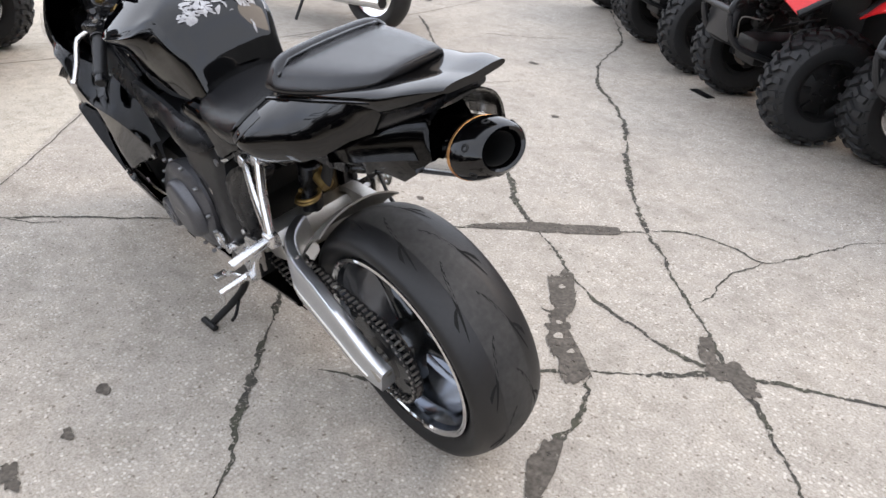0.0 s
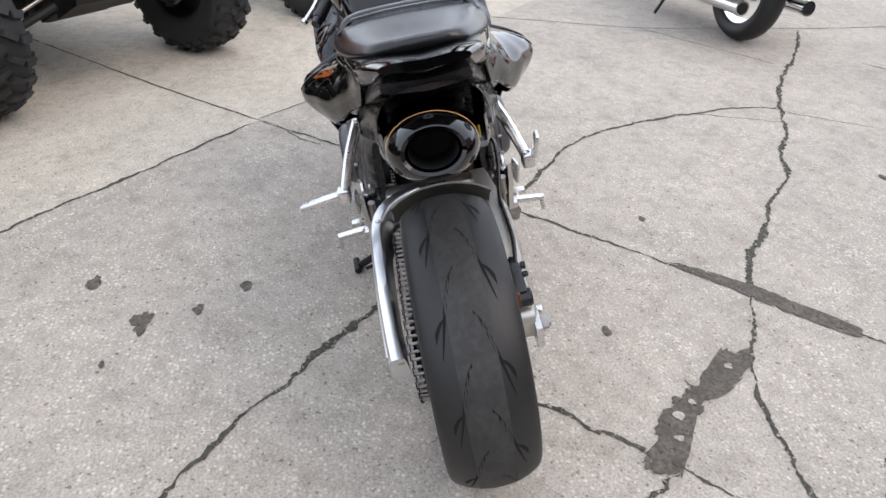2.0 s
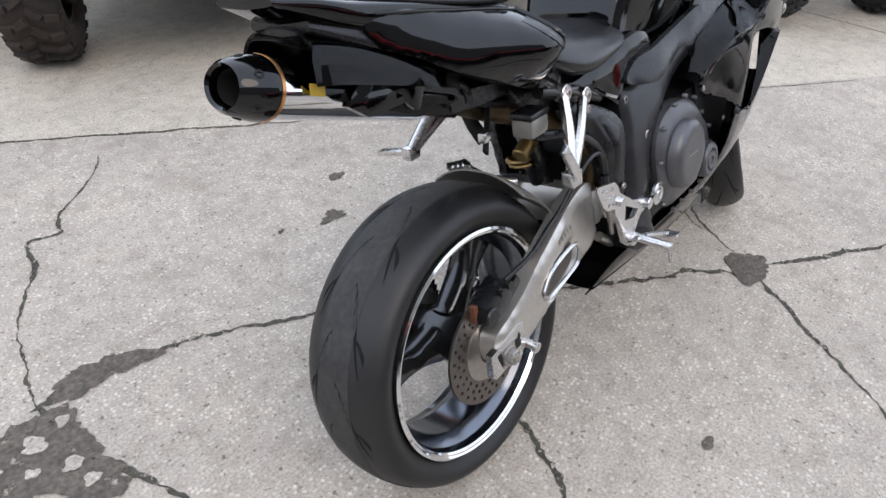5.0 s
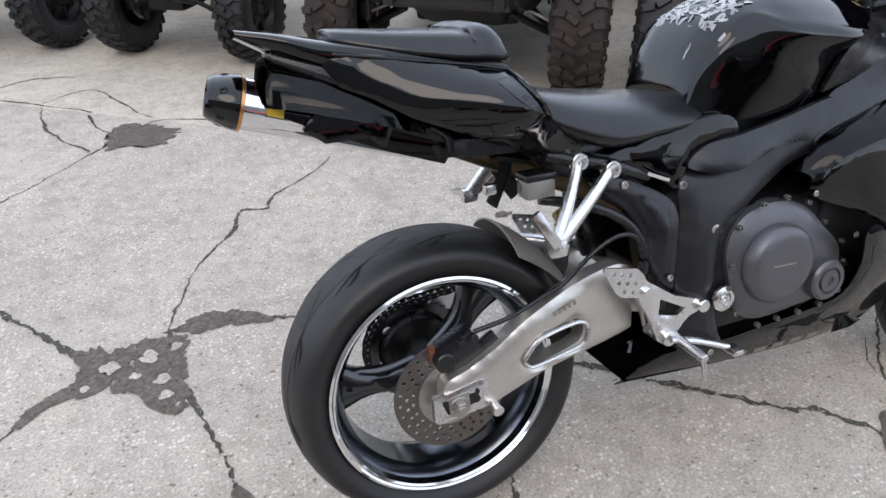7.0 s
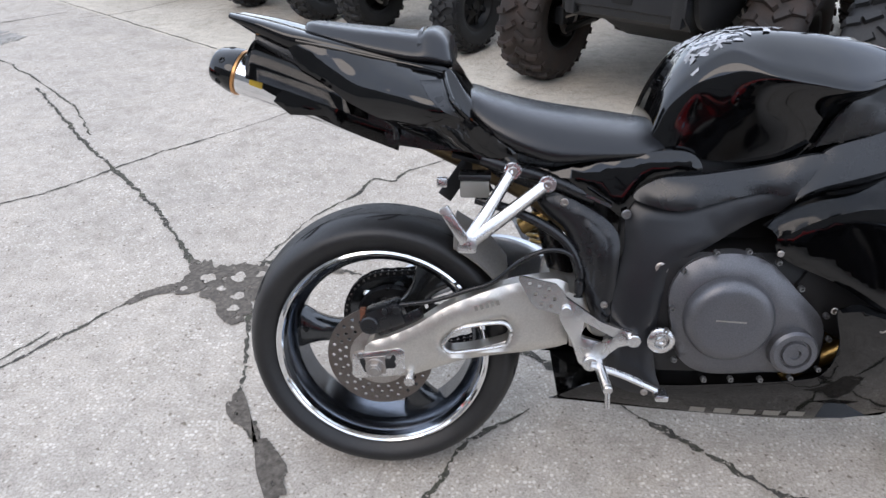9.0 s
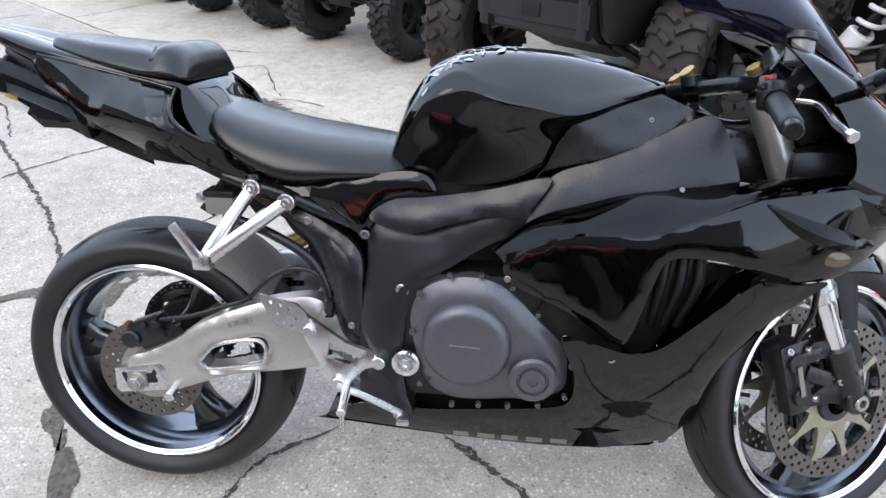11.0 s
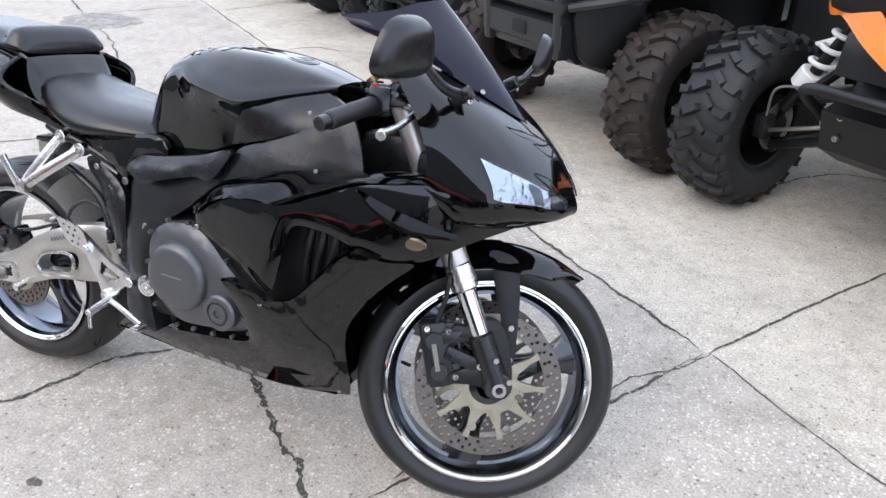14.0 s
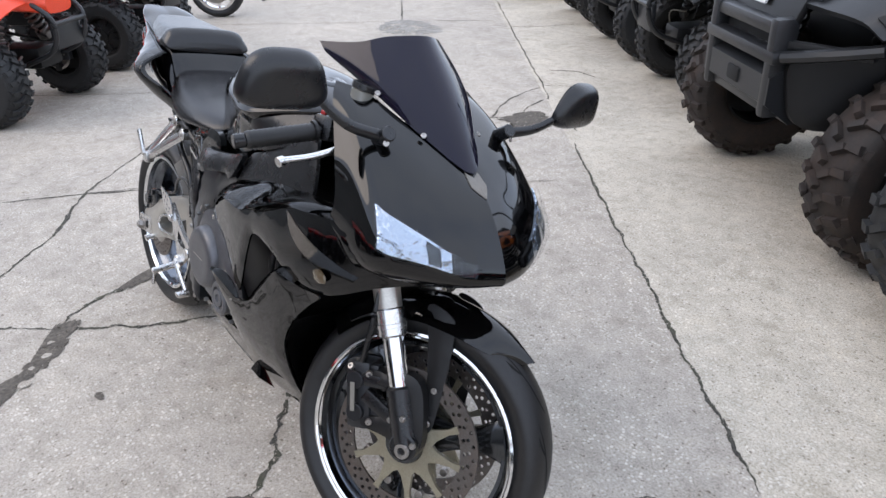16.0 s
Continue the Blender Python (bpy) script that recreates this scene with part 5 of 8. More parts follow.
can = part("silencer", ex([(0.0415, 0.052), (0.042, 0.056), (0.042, 0.34), (0.034, 0.40), (0.026, 0.42)], sx=1.36), CHROME, BIKE, "polished oval silencer can with black end cap")
part("end_cap", ex([(0.024, 0.10), (0.0250, 0.018), (0.0262, 0.004), (0.0300, 0.0), (0.0355, 0.007), (0.0425, 0.032), (0.0448, 0.044), (0.0448, 0.050), (0.038, 0.052)], sx=1.36), BLACK_PAINT, can, angle=28)
part("core", ex([(0.0235, 0.014), (0.0235, 0.14), (0.0001, 0.14)], sx=1.36), HOLE_SHADE, can)
part("band", ex([(0.0425, 0.050), (0.0452, 0.051), (0.0452, 0.056), (0.0425, 0.057)], sx=1.36, closed=True), COPPER, can, "copper coloured band")
for k in range(6):
    a = 2 * math.pi * k / 6 + 0.5
    p = EXM @ Vector((0.0395 * 1.36 * math.cos(a), 0.024, 0.0395 * math.sin(a)))
    d = (EXM.to_3x3() @ Vector((math.cos(a), -0.3, math.sin(a)))).normalized()
    part("cap_screw", bolt(p - d * 0.004, d, 0.0068, 0.006), HOLE_SHADE, can)
shroud = []
for y, r, a0, a1 in ((0.080, 0.046, 0.10, 0.90), (0.115, 0.049, -0.02, 1.02), (0.20, 0.053, -0.10, 1.10), (0.30, 0.056, -0.16, 1.16), (0.40, 0.055, -0.2, 1.2)):
    shroud.append([EXM @ Vector((r * 1.34 * math.cos(math.pi * f), y, r * math.sin(math.pi * f))) for f in arc(20, a0, a1)])
sh = skin([list(r) for r in zip(*[cr([tuple(p) for p in col], 16) for col in zip(*shroud)])])
bmesh.ops.solidify(sh, geom=sh.faces[:], thickness=0.003)
part("silencer_shroud", sh, BLACK_PAINT, BIKE, "black silencer cover")
for s in (-1, 1):
    wing = part("shroud_wing", panel([(-0.128, 0.889), (-0.180, 0.842), (-0.187, 0.832), (-0.155, 0.807), (-0.085, 0.807), (-0.071, 0.792), (-0.059, 0.788), (-0.047, 0.815), (-0.026, 0.829), (-0.050, 0.868)], lambda x, z: 0.076 + 0.10 * (x + 0.19), s, 0.014, 0.014, 0.006, False), BLACK_PAINT, BIKE, "angular gloss black silencer side cover", angle=30)
    part("wing_fold", panel([(-0.150, 0.842), (-0.118, 0.838), (-0.092, 0.820), (-0.150, 0.814), (-0.170, 0.832)], lambda x, z: 0.0785 + 0.10 * (x + 0.19), s, 0.003, 0.014, 0.003, False), BLACK_PAINT, wing)
    part("under_tray", panel([(-0.050, 0.814), (0.044, 0.778), (0.052, 0.789), (-0.022, 0.826)], lambda x, z: 0.088, s, 0.010, 0.02, 0.003, False), MATTE_BLACK, BIKE)
    part("sticker", panel([(-0.236, 0.862), (-0.212, 0.853), (-0.208, 0.868), (-0.233, 0.878)], lambda x, z: 0.0590, s, 0.001, 0.03, 0.0005, False), YELLOW, can, smooth=False)
hood_rows = []
for x, zc, hw, ht in ((-0.236, 0.905, 0.076, 0.050), (-0.19, 0.895, 0.086, 0.050), (-0.10, 0.868, 0.106, 0.048), (0.0, 0.835, 0.118, 0.046)):
    hood_rows.append([(x + 0.012 * math.sin(math.pi * f), hw * math.copysign(abs(math.cos(math.pi * f)) ** 0.7, math.cos(math.pi * f)), zc - 0.03 + (ht + 0.02) * math.sin(math.pi * f) ** 0.6) for f in arc(16, 0, 1)])
hd_ = skin([list(r) for r in zip(*[cr(list(col), 12) for col in zip(*hood_rows)])])
bmesh.ops.solidify(hd_, geom=hd_.faces[:], thickness=0.004)
part("silencer_hood", hd_, BLACK_PAINT, BIKE, "black hood over the silencer", angle=60)
part("undertail_panel", panel([(0.02, 0.785), (0.16, 0.765), (0.22, 0.735), (0.10, 0.742), (0.03, 0.752)], lambda x, z: 0.078, -1, 0.15, 0.03, 0.008, False), MATTE_BLACK, BIKE)
part("header_pipe", tube([(0.085, 0.0, 0.758), (0.20, 0.0, 0.70), (0.33, -0.05, 0.64), (0.42, -0.085, 0.56), (0.45, -0.085, 0.42)], 0.025, 14, n=30), DULL_PIPE, BIKE)
bracket = part("plate_bracket", mesh_of([tube([(0.190, -0.020, 0.715), (0.165, -0.032, 0.680), (0.136, -0.045, 0.640)], 0.017, 10, flat=0.25), tube([(0.176, 0.026, 0.712), (0.196, 0.026, 0.668), (0.222, 0.026, 0.628)], 0.017, 10, flat=0.25), box((0.07, 0.09, 0.010), Matrix.Translation((0.185, 0, 0.716)) @ Matrix.Rotation(0.25, 4, "Y"), bevel=0.003)]), UTV_BLACK, BIKE, "black folded plate bracket")
part("plate_lamp", box((0.022, 0.016, 0.020), Matrix.Translation((0.132, -0.050, 0.672)), bevel=0.004), ALUMINIUM, bracket)

# passenger hangers and pegs
for s in (-1, 1):
    a, b, c = Vector((0.267, s * 0.134, 0.717)), Vector((0.331, s * 0.138, 0.693)), Vector((0.186, s * 0.192, 0.592))
    hanger = part("peg_hanger", mesh_of([tube([a, a.lerp(c, 0.5) + Vector((0, s * 0.004, 0)), c], 0.0135, 10, flat=0.75), tube([b, b.lerp(c, 0.5) + Vector((0, s * 0.004, 0)), c], 0.0135, 10, flat=0.75),
                                         rod(a - Vector((0, s * 0.012, 0)), a + Vector((0, s * 0.010, 0)), 0.0165, 20), rod(b - Vector((0, s * 0.012, 0)), b + Vector((0, s * 0.010, 0)), 0.0165, 20), box((0.034, 0.026, 0.030), Matrix.Translation(c), bevel=0.006)]), ALUMINIUM, BIKE, "silver alloy passenger peg hanger")
    bits("hanger_bolt", ([bolt(a + Vector((0, s * 0.009, 0)), (0, s, 0), 0.0085, 0.005), bolt(b + Vector((0, s * 0.009, 0)), (0, s, 0), 0.0085, 0.005)]), STEEL, hanger)
    if s < 0:
        m = Matrix.Translation((0.163, -0.205, 0.632)) @ Matrix.Rotation(radians(58), 4, "Y")
        pg = part("peg", box((0.078, 0.010, 0.020), m, bevel=0.004), ALUMINIUM, hanger, "folded-up alloy passenger peg")
    else:
        m = Matrix.Translation((0.190, 0.242, 0.585)) @ Matrix.Rotation(radians(-8), 4, "X")
        pg = part("peg", box((0.024, 0.090, 0.012), m, bevel=0.004), ALUMINIUM, hanger, "folded-out alloy passenger peg")
    # rider's foot controls
    heel_holes = [[(x + 0.0042 * math.cos(q), z + 0.0042 * math.sin(q)) for q in arc(5, 0, 5.24)] for x, z in ((0.303, 0.514), (0.321, 0.509), (0.339, 0.504), (0.314, 0.494), (0.332, 0.489), (0.350, 0.484), (0.326, 0.474), (0.344, 0.469))]
    ctl = part("rearset", plate([(0.284, 0.530), (0.352, 0.514), (0.366, 0.500), (0.386, 0.456), (0.372, 0.450), (0.318, 0.464), (0.306, 0.476), (0.282, 0.522)], s * 0.184, s * 0.189, holes=heel_holes, edge=0.001, step=0.02), ALUMINIUM, BIKE, "polished alloy rider foot control", smooth=False)
    opening = [(0.408, 0.436), (0.466, 0.404), (0.446, 0.392), (0.404, 0.404)]
    part("bracket", plate([(0.352, 0.500), (0.384, 0.476), (0.440, 0.436), (0.498, 0.414), (0.514, 0.404), (0.506, 0.392), (0.476, 0.384), (0.462, 0.372), (0.440, 0.346), (0.418, 0.336), (0.402, 0.350), (0.386, 0.396), (0.362, 0.440)], s * 0.172, s * 0.186, holes=[opening], edge=0.004, step=0.02), ALUMINIUM, ctl)
    bits("boss", [rod((x, s * 0.172, z), (x, s * 0.196, z), r, 20) for x, z, r in ((0.502, 0.402, 0.013), (0.424, 0.352, 0.015), (0.372, 0.462, 0.010))], ALUMINIUM, ctl)
    part("foot_peg", mesh_of([rod((0.440, s * 0.182, 0.350), (0.446, s * 0.268, 0.338), 0.010, 14, r2=0.009), rod((0.446, s * 0.262, 0.338), (0.448, s * 0.266, 0.300), 0.005, 10)]), ALUMINIUM, ctl)
    part("pedal", mesh_of([tube([(0.424, s * 0.196, 0.352), (0.480, s * 0.205, 0.338), (0.548, s * 0.212, 0.310)], 0.007, 8), box((0.024, 0.034, 0.012), Matrix.Translation((0.553, s * 0.222, 0.306)), bevel=0.003)]), ALUMINIUM, ctl)
    part("master_cylinder", mesh_of([rod((0.380, s * 0.160, 0.455), (0.388, s * 0.162, 0.405), 0.010), rod((0.384, s * 0.160, 0.41), (0.390, s * 0.160, 0.375), 0.005)]), STEEL, ctl)

# side stand
inv = LEAN_M.inverted()
foot = inv @ Vector((0.686, 0.275, 0.012))
stand = part("side_stand", mesh_of([tube([(0.60, 0.13, 0.25), (0.635, 0.17, 0.16), tuple(foot)], 0.011, 10), rod(tuple(foot + Vector((-0.03, 0, 0.004))), tuple(foot + Vector((0.035, 0.005, 0.004))), 0.010, 10), tube([(0.64, 0.18, 0.14), (0.60, 0.215, 0.13), (0.58, 0.235, 0.135)], 0.005, 8)]), UTV_BLACK, BIKE, "black steel side stand, folded down")

# front end: forks, brakes, mudguard, bars (turned to the left)
def steered(nm, bm, mat, par=None, label="", **kw):
    bm.transform(STEER_M)
    return part(nm, bm, mat, par or BIKE, label, **kw)


def loose(nm, bms, mat, par=None):
    bits(nm, bms, mat, par or BIKE, STEER_M)


def lathe_at(p, s):
    b = lathe([(0.0165, 0), (0.0165, 0.006), (0.0145, 0.0085), (0.0085, 0.0085), (0.0078, 0.003), (0.0001, 0.003)], 24)
    b.transform(Matrix.Translation(p) @ (Matrix.Rotation(math.pi, 4, "Z") if s < 0 else Matrix()))
    return b


for s in (-1, 1):
    y = s * 0.105

    def fk(z, dx=0.0, dy=0.0):
        return (fork_x(z) + dx, y + dy, z)
    up = steered("fork_tube", rod(fk(0.875), fk(0.545), 0.0275, 28), BRUSHED, None, "silver upside-down fork tube")
    steered("fork_seal", mesh_of([rod(fk(0.560), fk(0.505), 0.0300, 28), rod(fk(0.53), fk(0.522), 0.0315, 28)]), ALUMINIUM, up)
    steered("fork_slider", rod(fk(0.51), fk(0.375), 0.0215, 24), CHROME, up, "chrome fork slider")
    foot_b = mesh_of([rod(fk(0.415), fk(0.30), 0.0285, 20), rod(fk(0.306, 0, -0.028 * s), fk(0.306, 0, 0.024 * s), 0.030, 20), box((0.085, 0.020, 0.030), Matrix.Translation(fk(0.355, -0.055)) @ Matrix.Rotation(0.35, 4, "Y"), bevel=0.006), box((0.085, 0.020, 0.026), Matrix.Translation(fk(0.405, -0.045)) @ Matrix.Rotation(-0.2, 4, "Y"), bevel=0.006)])
    steered("axle_clamp", foot_b, MATTE_BLACK, up)
    steered("caliper_bracket", panel([(1.372, 0.280), (1.392, 0.310), (1.384, 0.370), (1.362, 0.430), (1.330, 0.445), (1.292, 0.428), (1.258, 0.424), (1.252, 0.400), (1.300, 0.388), (1.318, 0.352), (1.262, 0.322), (1.256, 0.302), (1.318, 0.300)], lambda x, z: 0.116, s, 0.024, 0.016, 0.009), UTV_BLACK, up, "black cast caliper bracket")
    loose("pinch_bolt", ([bolt(fk(0.365, 0.015, 0.026 * s), (0, s, 0), 0.0065, 0.006), bolt(fk(0.32, 0.028, 0.024 * s), (0, s, 0), 0.0065, 0.006), bolt(fk(0.345, -0.025, 0.012 * s), (0, s, 0), 0.007, 0.006)]), STEEL, up)
    steered("axle_end", mesh_of([lathe_at(fk(0.300, 0, 0.020 * s), s)]), STEEL, up)
    dsc = part("front_disc", disc_ring(FRONT_AXLE, s * 0.060, 0.122, 0.160, 0.005, [(0.151, 34, 0), (0.141, 34, 0.09), (0.131, 30, 0.04)], steer=True), DISC, BIKE, "drilled steel front brake disc", smooth=False)
    star = []
    for k in range(10):
        for r, da in ((0.062, -0.314), (0.070, -0.18), (0.104, -0.050), (0.126, -0.060), (0.126, 0.060), (0.104, 0.050), (0.070, 0.18)):
            a = 2 * math.pi * k / 10 + da
            star.append((FRONT_AXLE.x + r * math.cos(a), FRONT_AXLE.z + r * math.sin(a)))
    eyes = [[(FRONT_AXLE.x + 0.036 * math.cos(b), FRONT_AXLE.z + 0.036 * math.sin(b)) for b in arc(17, 0, 2 * math.pi * 17 / 18)]]
    carrier = plate(star, s * 0.056, s * 0.065, holes=eyes, edge=0.001, step=0.02)
    carrier.transform(WHEEL_M)
    part("disc_carrier", carrier, GOLD, dsc, "pale gold disc carrier", smooth=False)
    loose("disc_button", ([rod((FRONT_AXLE.x + 0.122 * math.cos(2 * math.pi * k / 10), s * 0.054, FRONT_AXLE.z + 0.122 * math.sin(2 * math.pi * k / 10)), (FRONT_AXLE.x + 0.122 * math.cos(2 * math.pi * k / 10), s * 0.068, FRONT_AXLE.z + 0.122 * math.sin(2 * math.pi * k / 10)), 0.009, 14) for k in range(10)]), STEEL, dsc)
    ca = Matrix.Translation((FRONT_AXLE.x - 0.132, s * 0.078, FRONT_AXLE.z + 0.052)) @ Matrix.Rotation(radians(-14), 4, "Y")
    cl = mesh_of([box((0.060, 0.062, 0.146), ca, bevel=0.016)] + [rod(ca @ Vector((-0.002, s * 0.026, z)), ca @ Vector((-0.002, s * 0.040, z)), 0.019, 20) for z in (-0.034, 0.034)] + [box((0.03, 0.02, 0.04), ca @ Matrix.Translation((0.03, s * 0.012, z)), bevel=0.006) for z in (-0.045, 0.045)])
    clp = steered("front_caliper", cl, FRAME_GREY, None, "dark grey radial front brake caliper")
    steered("lettering_bar", box((0.010, 0.001, 0.060), ca @ Matrix.Translation((-0.004, s * 0.0425, 0))), DECAL_DIM, clp, smooth=False)
    loose("caliper_bolt", ([bolt(ca @ Vector((0.028, s * 0.030, z)), (0.5, s, 0), 0.007, 0.008) for z in (-0.05, 0.05)] + [bolt(ca @ Vector((-0.012, s * 0.030, 0.058)), (-0.3, s, 0.6), 0.007, 0.008)]), STEEL, clp)
    steered("brake_hose", tube([(FRONT_AXLE.x - 0.14, s * 0.105, 0.43), (1.235, s * 0.128, 0.50), (1.232, s * 0.125, 0.60), (1.20, s * 0.09, 0.68)], 0.0055, 8, n=24), MATTE_BLACK, clp)
    # clip-on bar, grip, lever, switch gear
    base = Vector((fork_x(0.875), s * 0.118, 0.888))
    end = STEER_M.inverted() @ Vector((1.119, -0.318, 0.876))
    end.y *= -s
    d = (end - base).normalized()
    bar = steered("clip_on_bar", mesh_of([rod(base, end, 0.0110, 16), rod((base.x, s * 0.105, 0.872), (base.x + 0.005, s * 0.105, 0.902), 0.033, 20)]), MATTE_BLACK)
    g0 = base.lerp(end, 0.42)
    Lg = (end - g0).length
    prof = [(0.0145, 0)] + [(0.0172 if k % 2 else 0.0158, 0.004 + Lg * 0.95 * k / 26) for k in range(27)] + [(0.0140, Lg)]
    grip = lathe([(0.0001, 0)] + [(0.021, 0.0), (0.021, 0.006)] + prof[1:] + [(0.0001, Lg + 0.0005)], 22)
    grip.transform(Matrix.Translation(g0) @ d.to_track_quat("Y", "Z").to_matrix().to_4x4())
    steered("grip", grip, RUBBER, bar, "ribbed black rubber grip")
    steered("bar_end", rod(end, end + d * 0.022, 0.0135, 16), MATTE_BLACK, bar)
    sw = base.lerp(end, 0.33)
    steered("switch_box", mesh_of([box((0.042, 0.034, 0.048), Matrix.Translation(sw + Vector((-0.002, 0, 0.004))), bevel=0.008), box((0.016, 0.012, 0.010), Matrix.Translation(sw + Vector((-0.022, 0, 0.018))), bevel=0.002)]), MATTE_BLACK, bar)
    steered("switch_button", box((0.010, 0.012, 0.008), Matrix.Translation(sw + Vector((-0.012, 0, 0.031))), bevel=0.002), RED_TINT if s < 0 else GREY_PLASTIC, bar)
    l0 = base.lerp(end, 0.30) + Vector((0.042, 0, -0.004))
    tip = STEER_M.inverted() @ Vector((1.211, -0.289, 0.862))
    tip.y *= -s
    lever = tube([l0, l0 + Vector((0.022, s * 0.030, -0.010)), l0.lerp(tip, 0.62) + Vector((0.016, 0, -0.004)), tip], 0.0066, 10, n=18)
    steered("lever", mesh_of([lever, rod(tip, tip + (tip - l0).normalized() * 0.012, 0.0095, 14)]), ALUMINIUM, bar, "polished ball-end lever")
    steered("perch", box((0.05, 0.036, 0.026), Matrix.Translation(base.lerp(end, 0.24) + Vector((0.022, 0, 0))), bevel=0.008), MATTE_BLACK, bar)
clampb = mesh_of([box((0.085, 0.25, 0.022), Matrix.Translation((fork_x(0.888) - 0.018, 0, 0.893)), bevel=0.010), rod((fork_x(0.90) - 0.05, 0, 0.895), (fork_x(0.90) - 0.053, 0, 0.915), 0.018, 24)] + [rod((fork_x(0.885), s * 0.105, 0.895), (fork_x(0.91), s * 0.105, 0.912), 0.022, 24) for s in (-1, 1)])
steered("top_clamp", clampb, MATTE_BLACK, None, "black fork top clamp")
loose("fork_cap", ([rod((fork_x(0.90), s * 0.105, 0.910), (fork_x(0.92), s * 0.105, 0.922), 0.014, 6) for s in (-1, 1)] + [rod((fork_x(0.90) - 0.053, 0, 0.914), (fork_x(0.92) - 0.053, 0, 0.924), 0.015, 24)]), BRONZE)
res = steered("front_reservoir", rod((1.12, -0.17, 0.918), (1.125, -0.17, 0.955), 0.022, 22), CUP, None, "clutch and brake fluid cup")
steered("reservoir_cap", rod((1.125, -0.17, 0.955), (1.127, -0.17, 0.966), 0.024, 22), MATTE_BLACK, res)
steered("wiring", mesh_of([tube([(1.10, s * 0.14, 0.90), (1.16, s * 0.12, 0.86), (1.20, s * 0.06, 0.80), (1.22, s * 0.03, 0.70)], 0.008, 8) for s in (-1, 1)] + [tube([(1.10, -0.2, 0.88), (1.15, -0.12, 0.85), (1.15, 0.0, 0.83), (1.12, 0.1, 0.86)], 0.005, 8)]), MATTE_BLACK)
fend = []
for f in arc(6, 0, 1):
    a = radians(51 + 92 * f)
    rr = 0.310 - 0.003 * math.sin(math.pi * f)
    w = 0.056 + 0.016 * math.sin(math.pi * min(1, f * 1.15)) - 0.044 * max(0, 1 - f * 5) ** 1.5
    fend.append([(FRONT_AXLE.x + (rr - 0.05 * abs(q) ** 2.2) * math.cos(a), q * w, FRONT_AXLE.z + (rr - 0.05 * abs(q) ** 2.2 * (1 - 0.5 * max(0, 1 - f * 4))) * math.sin(a)) for q in (-1, -0.85, -0.5, 0, 0.5, 0.85, 1)])
FS = patch_surface(fend)
guard = sheet(FS, arc(26, 0, 1), arc(18, 0, 1), 0.004)
guard.transform(WHEEL_M)
fn = part("front_mudguard", guard, BLACK_PAINT, BIKE, "glossy black front mudguard", angle=70)
for s in (-1, 1):
    steered("mudguard_stay", panel([(1.322, 0.585), (1.380, 0.572), (1.392, 0.520), (1.397, 0.44), (1.396, 0.35), (1.384, 0.335), (1.372, 0.36), (1.360, 0.43), (1.338, 0.52)], lambda x, z: 0.080 + 0.010 * (0.6 - z) / 0.3, s, 0.004, 0.016, 0.006), UTV_BLACK, fn)
    loose("stay_bolt", ([bolt((1.386, s * 0.089, 0.355), (0, s, 0), 0.0065, 0.004), bolt((1.382, s * 0.087, 0.425), (0, s, 0), 0.0065, 0.004)]), STEEL, fn)

# nose, screen, headlights, mirrors
NOSE = [[(1.379, 0, 0.868), (1.436, 0, 0.828), (1.482, 0, 0.768), (1.508, 0, 0.708), (1.478, 0, 0.688), (1.40, 0, 0.670)],
        [(1.345, -0.035, 0.893), (1.415, -0.055, 0.836), (1.463, -0.068, 0.775), (1.486, -0.074, 0.712), (1.456, -0.070, 0.686), (1.38, -0.06, 0.666)],
        [(1.270, -0.078, 0.938), (1.352, -0.112, 0.876), (1.412, -0.138, 0.806), (1.448, -0.144, 0.735), (1.420, -0.140, 0.692), (1.33, -0.12, 0.668)],
        [(1.190, -0.118, 0.978), (1.262, -0.164, 0.922), (1.348, -0.190, 0.832), (1.390, -0.204, 0.757), (1.358, -0.203, 0.708), (1.27, -0.18, 0.690)],
        [(1.135, -0.150, 0.990), (1.165, -0.172, 0.965), (1.235, -0.203, 0.880), (1.266, -0.214, 0.805), (1.252, -0.215, 0.762), (1.205, -0.20, 0.744)]]
NS = patch_surface(NOSE)
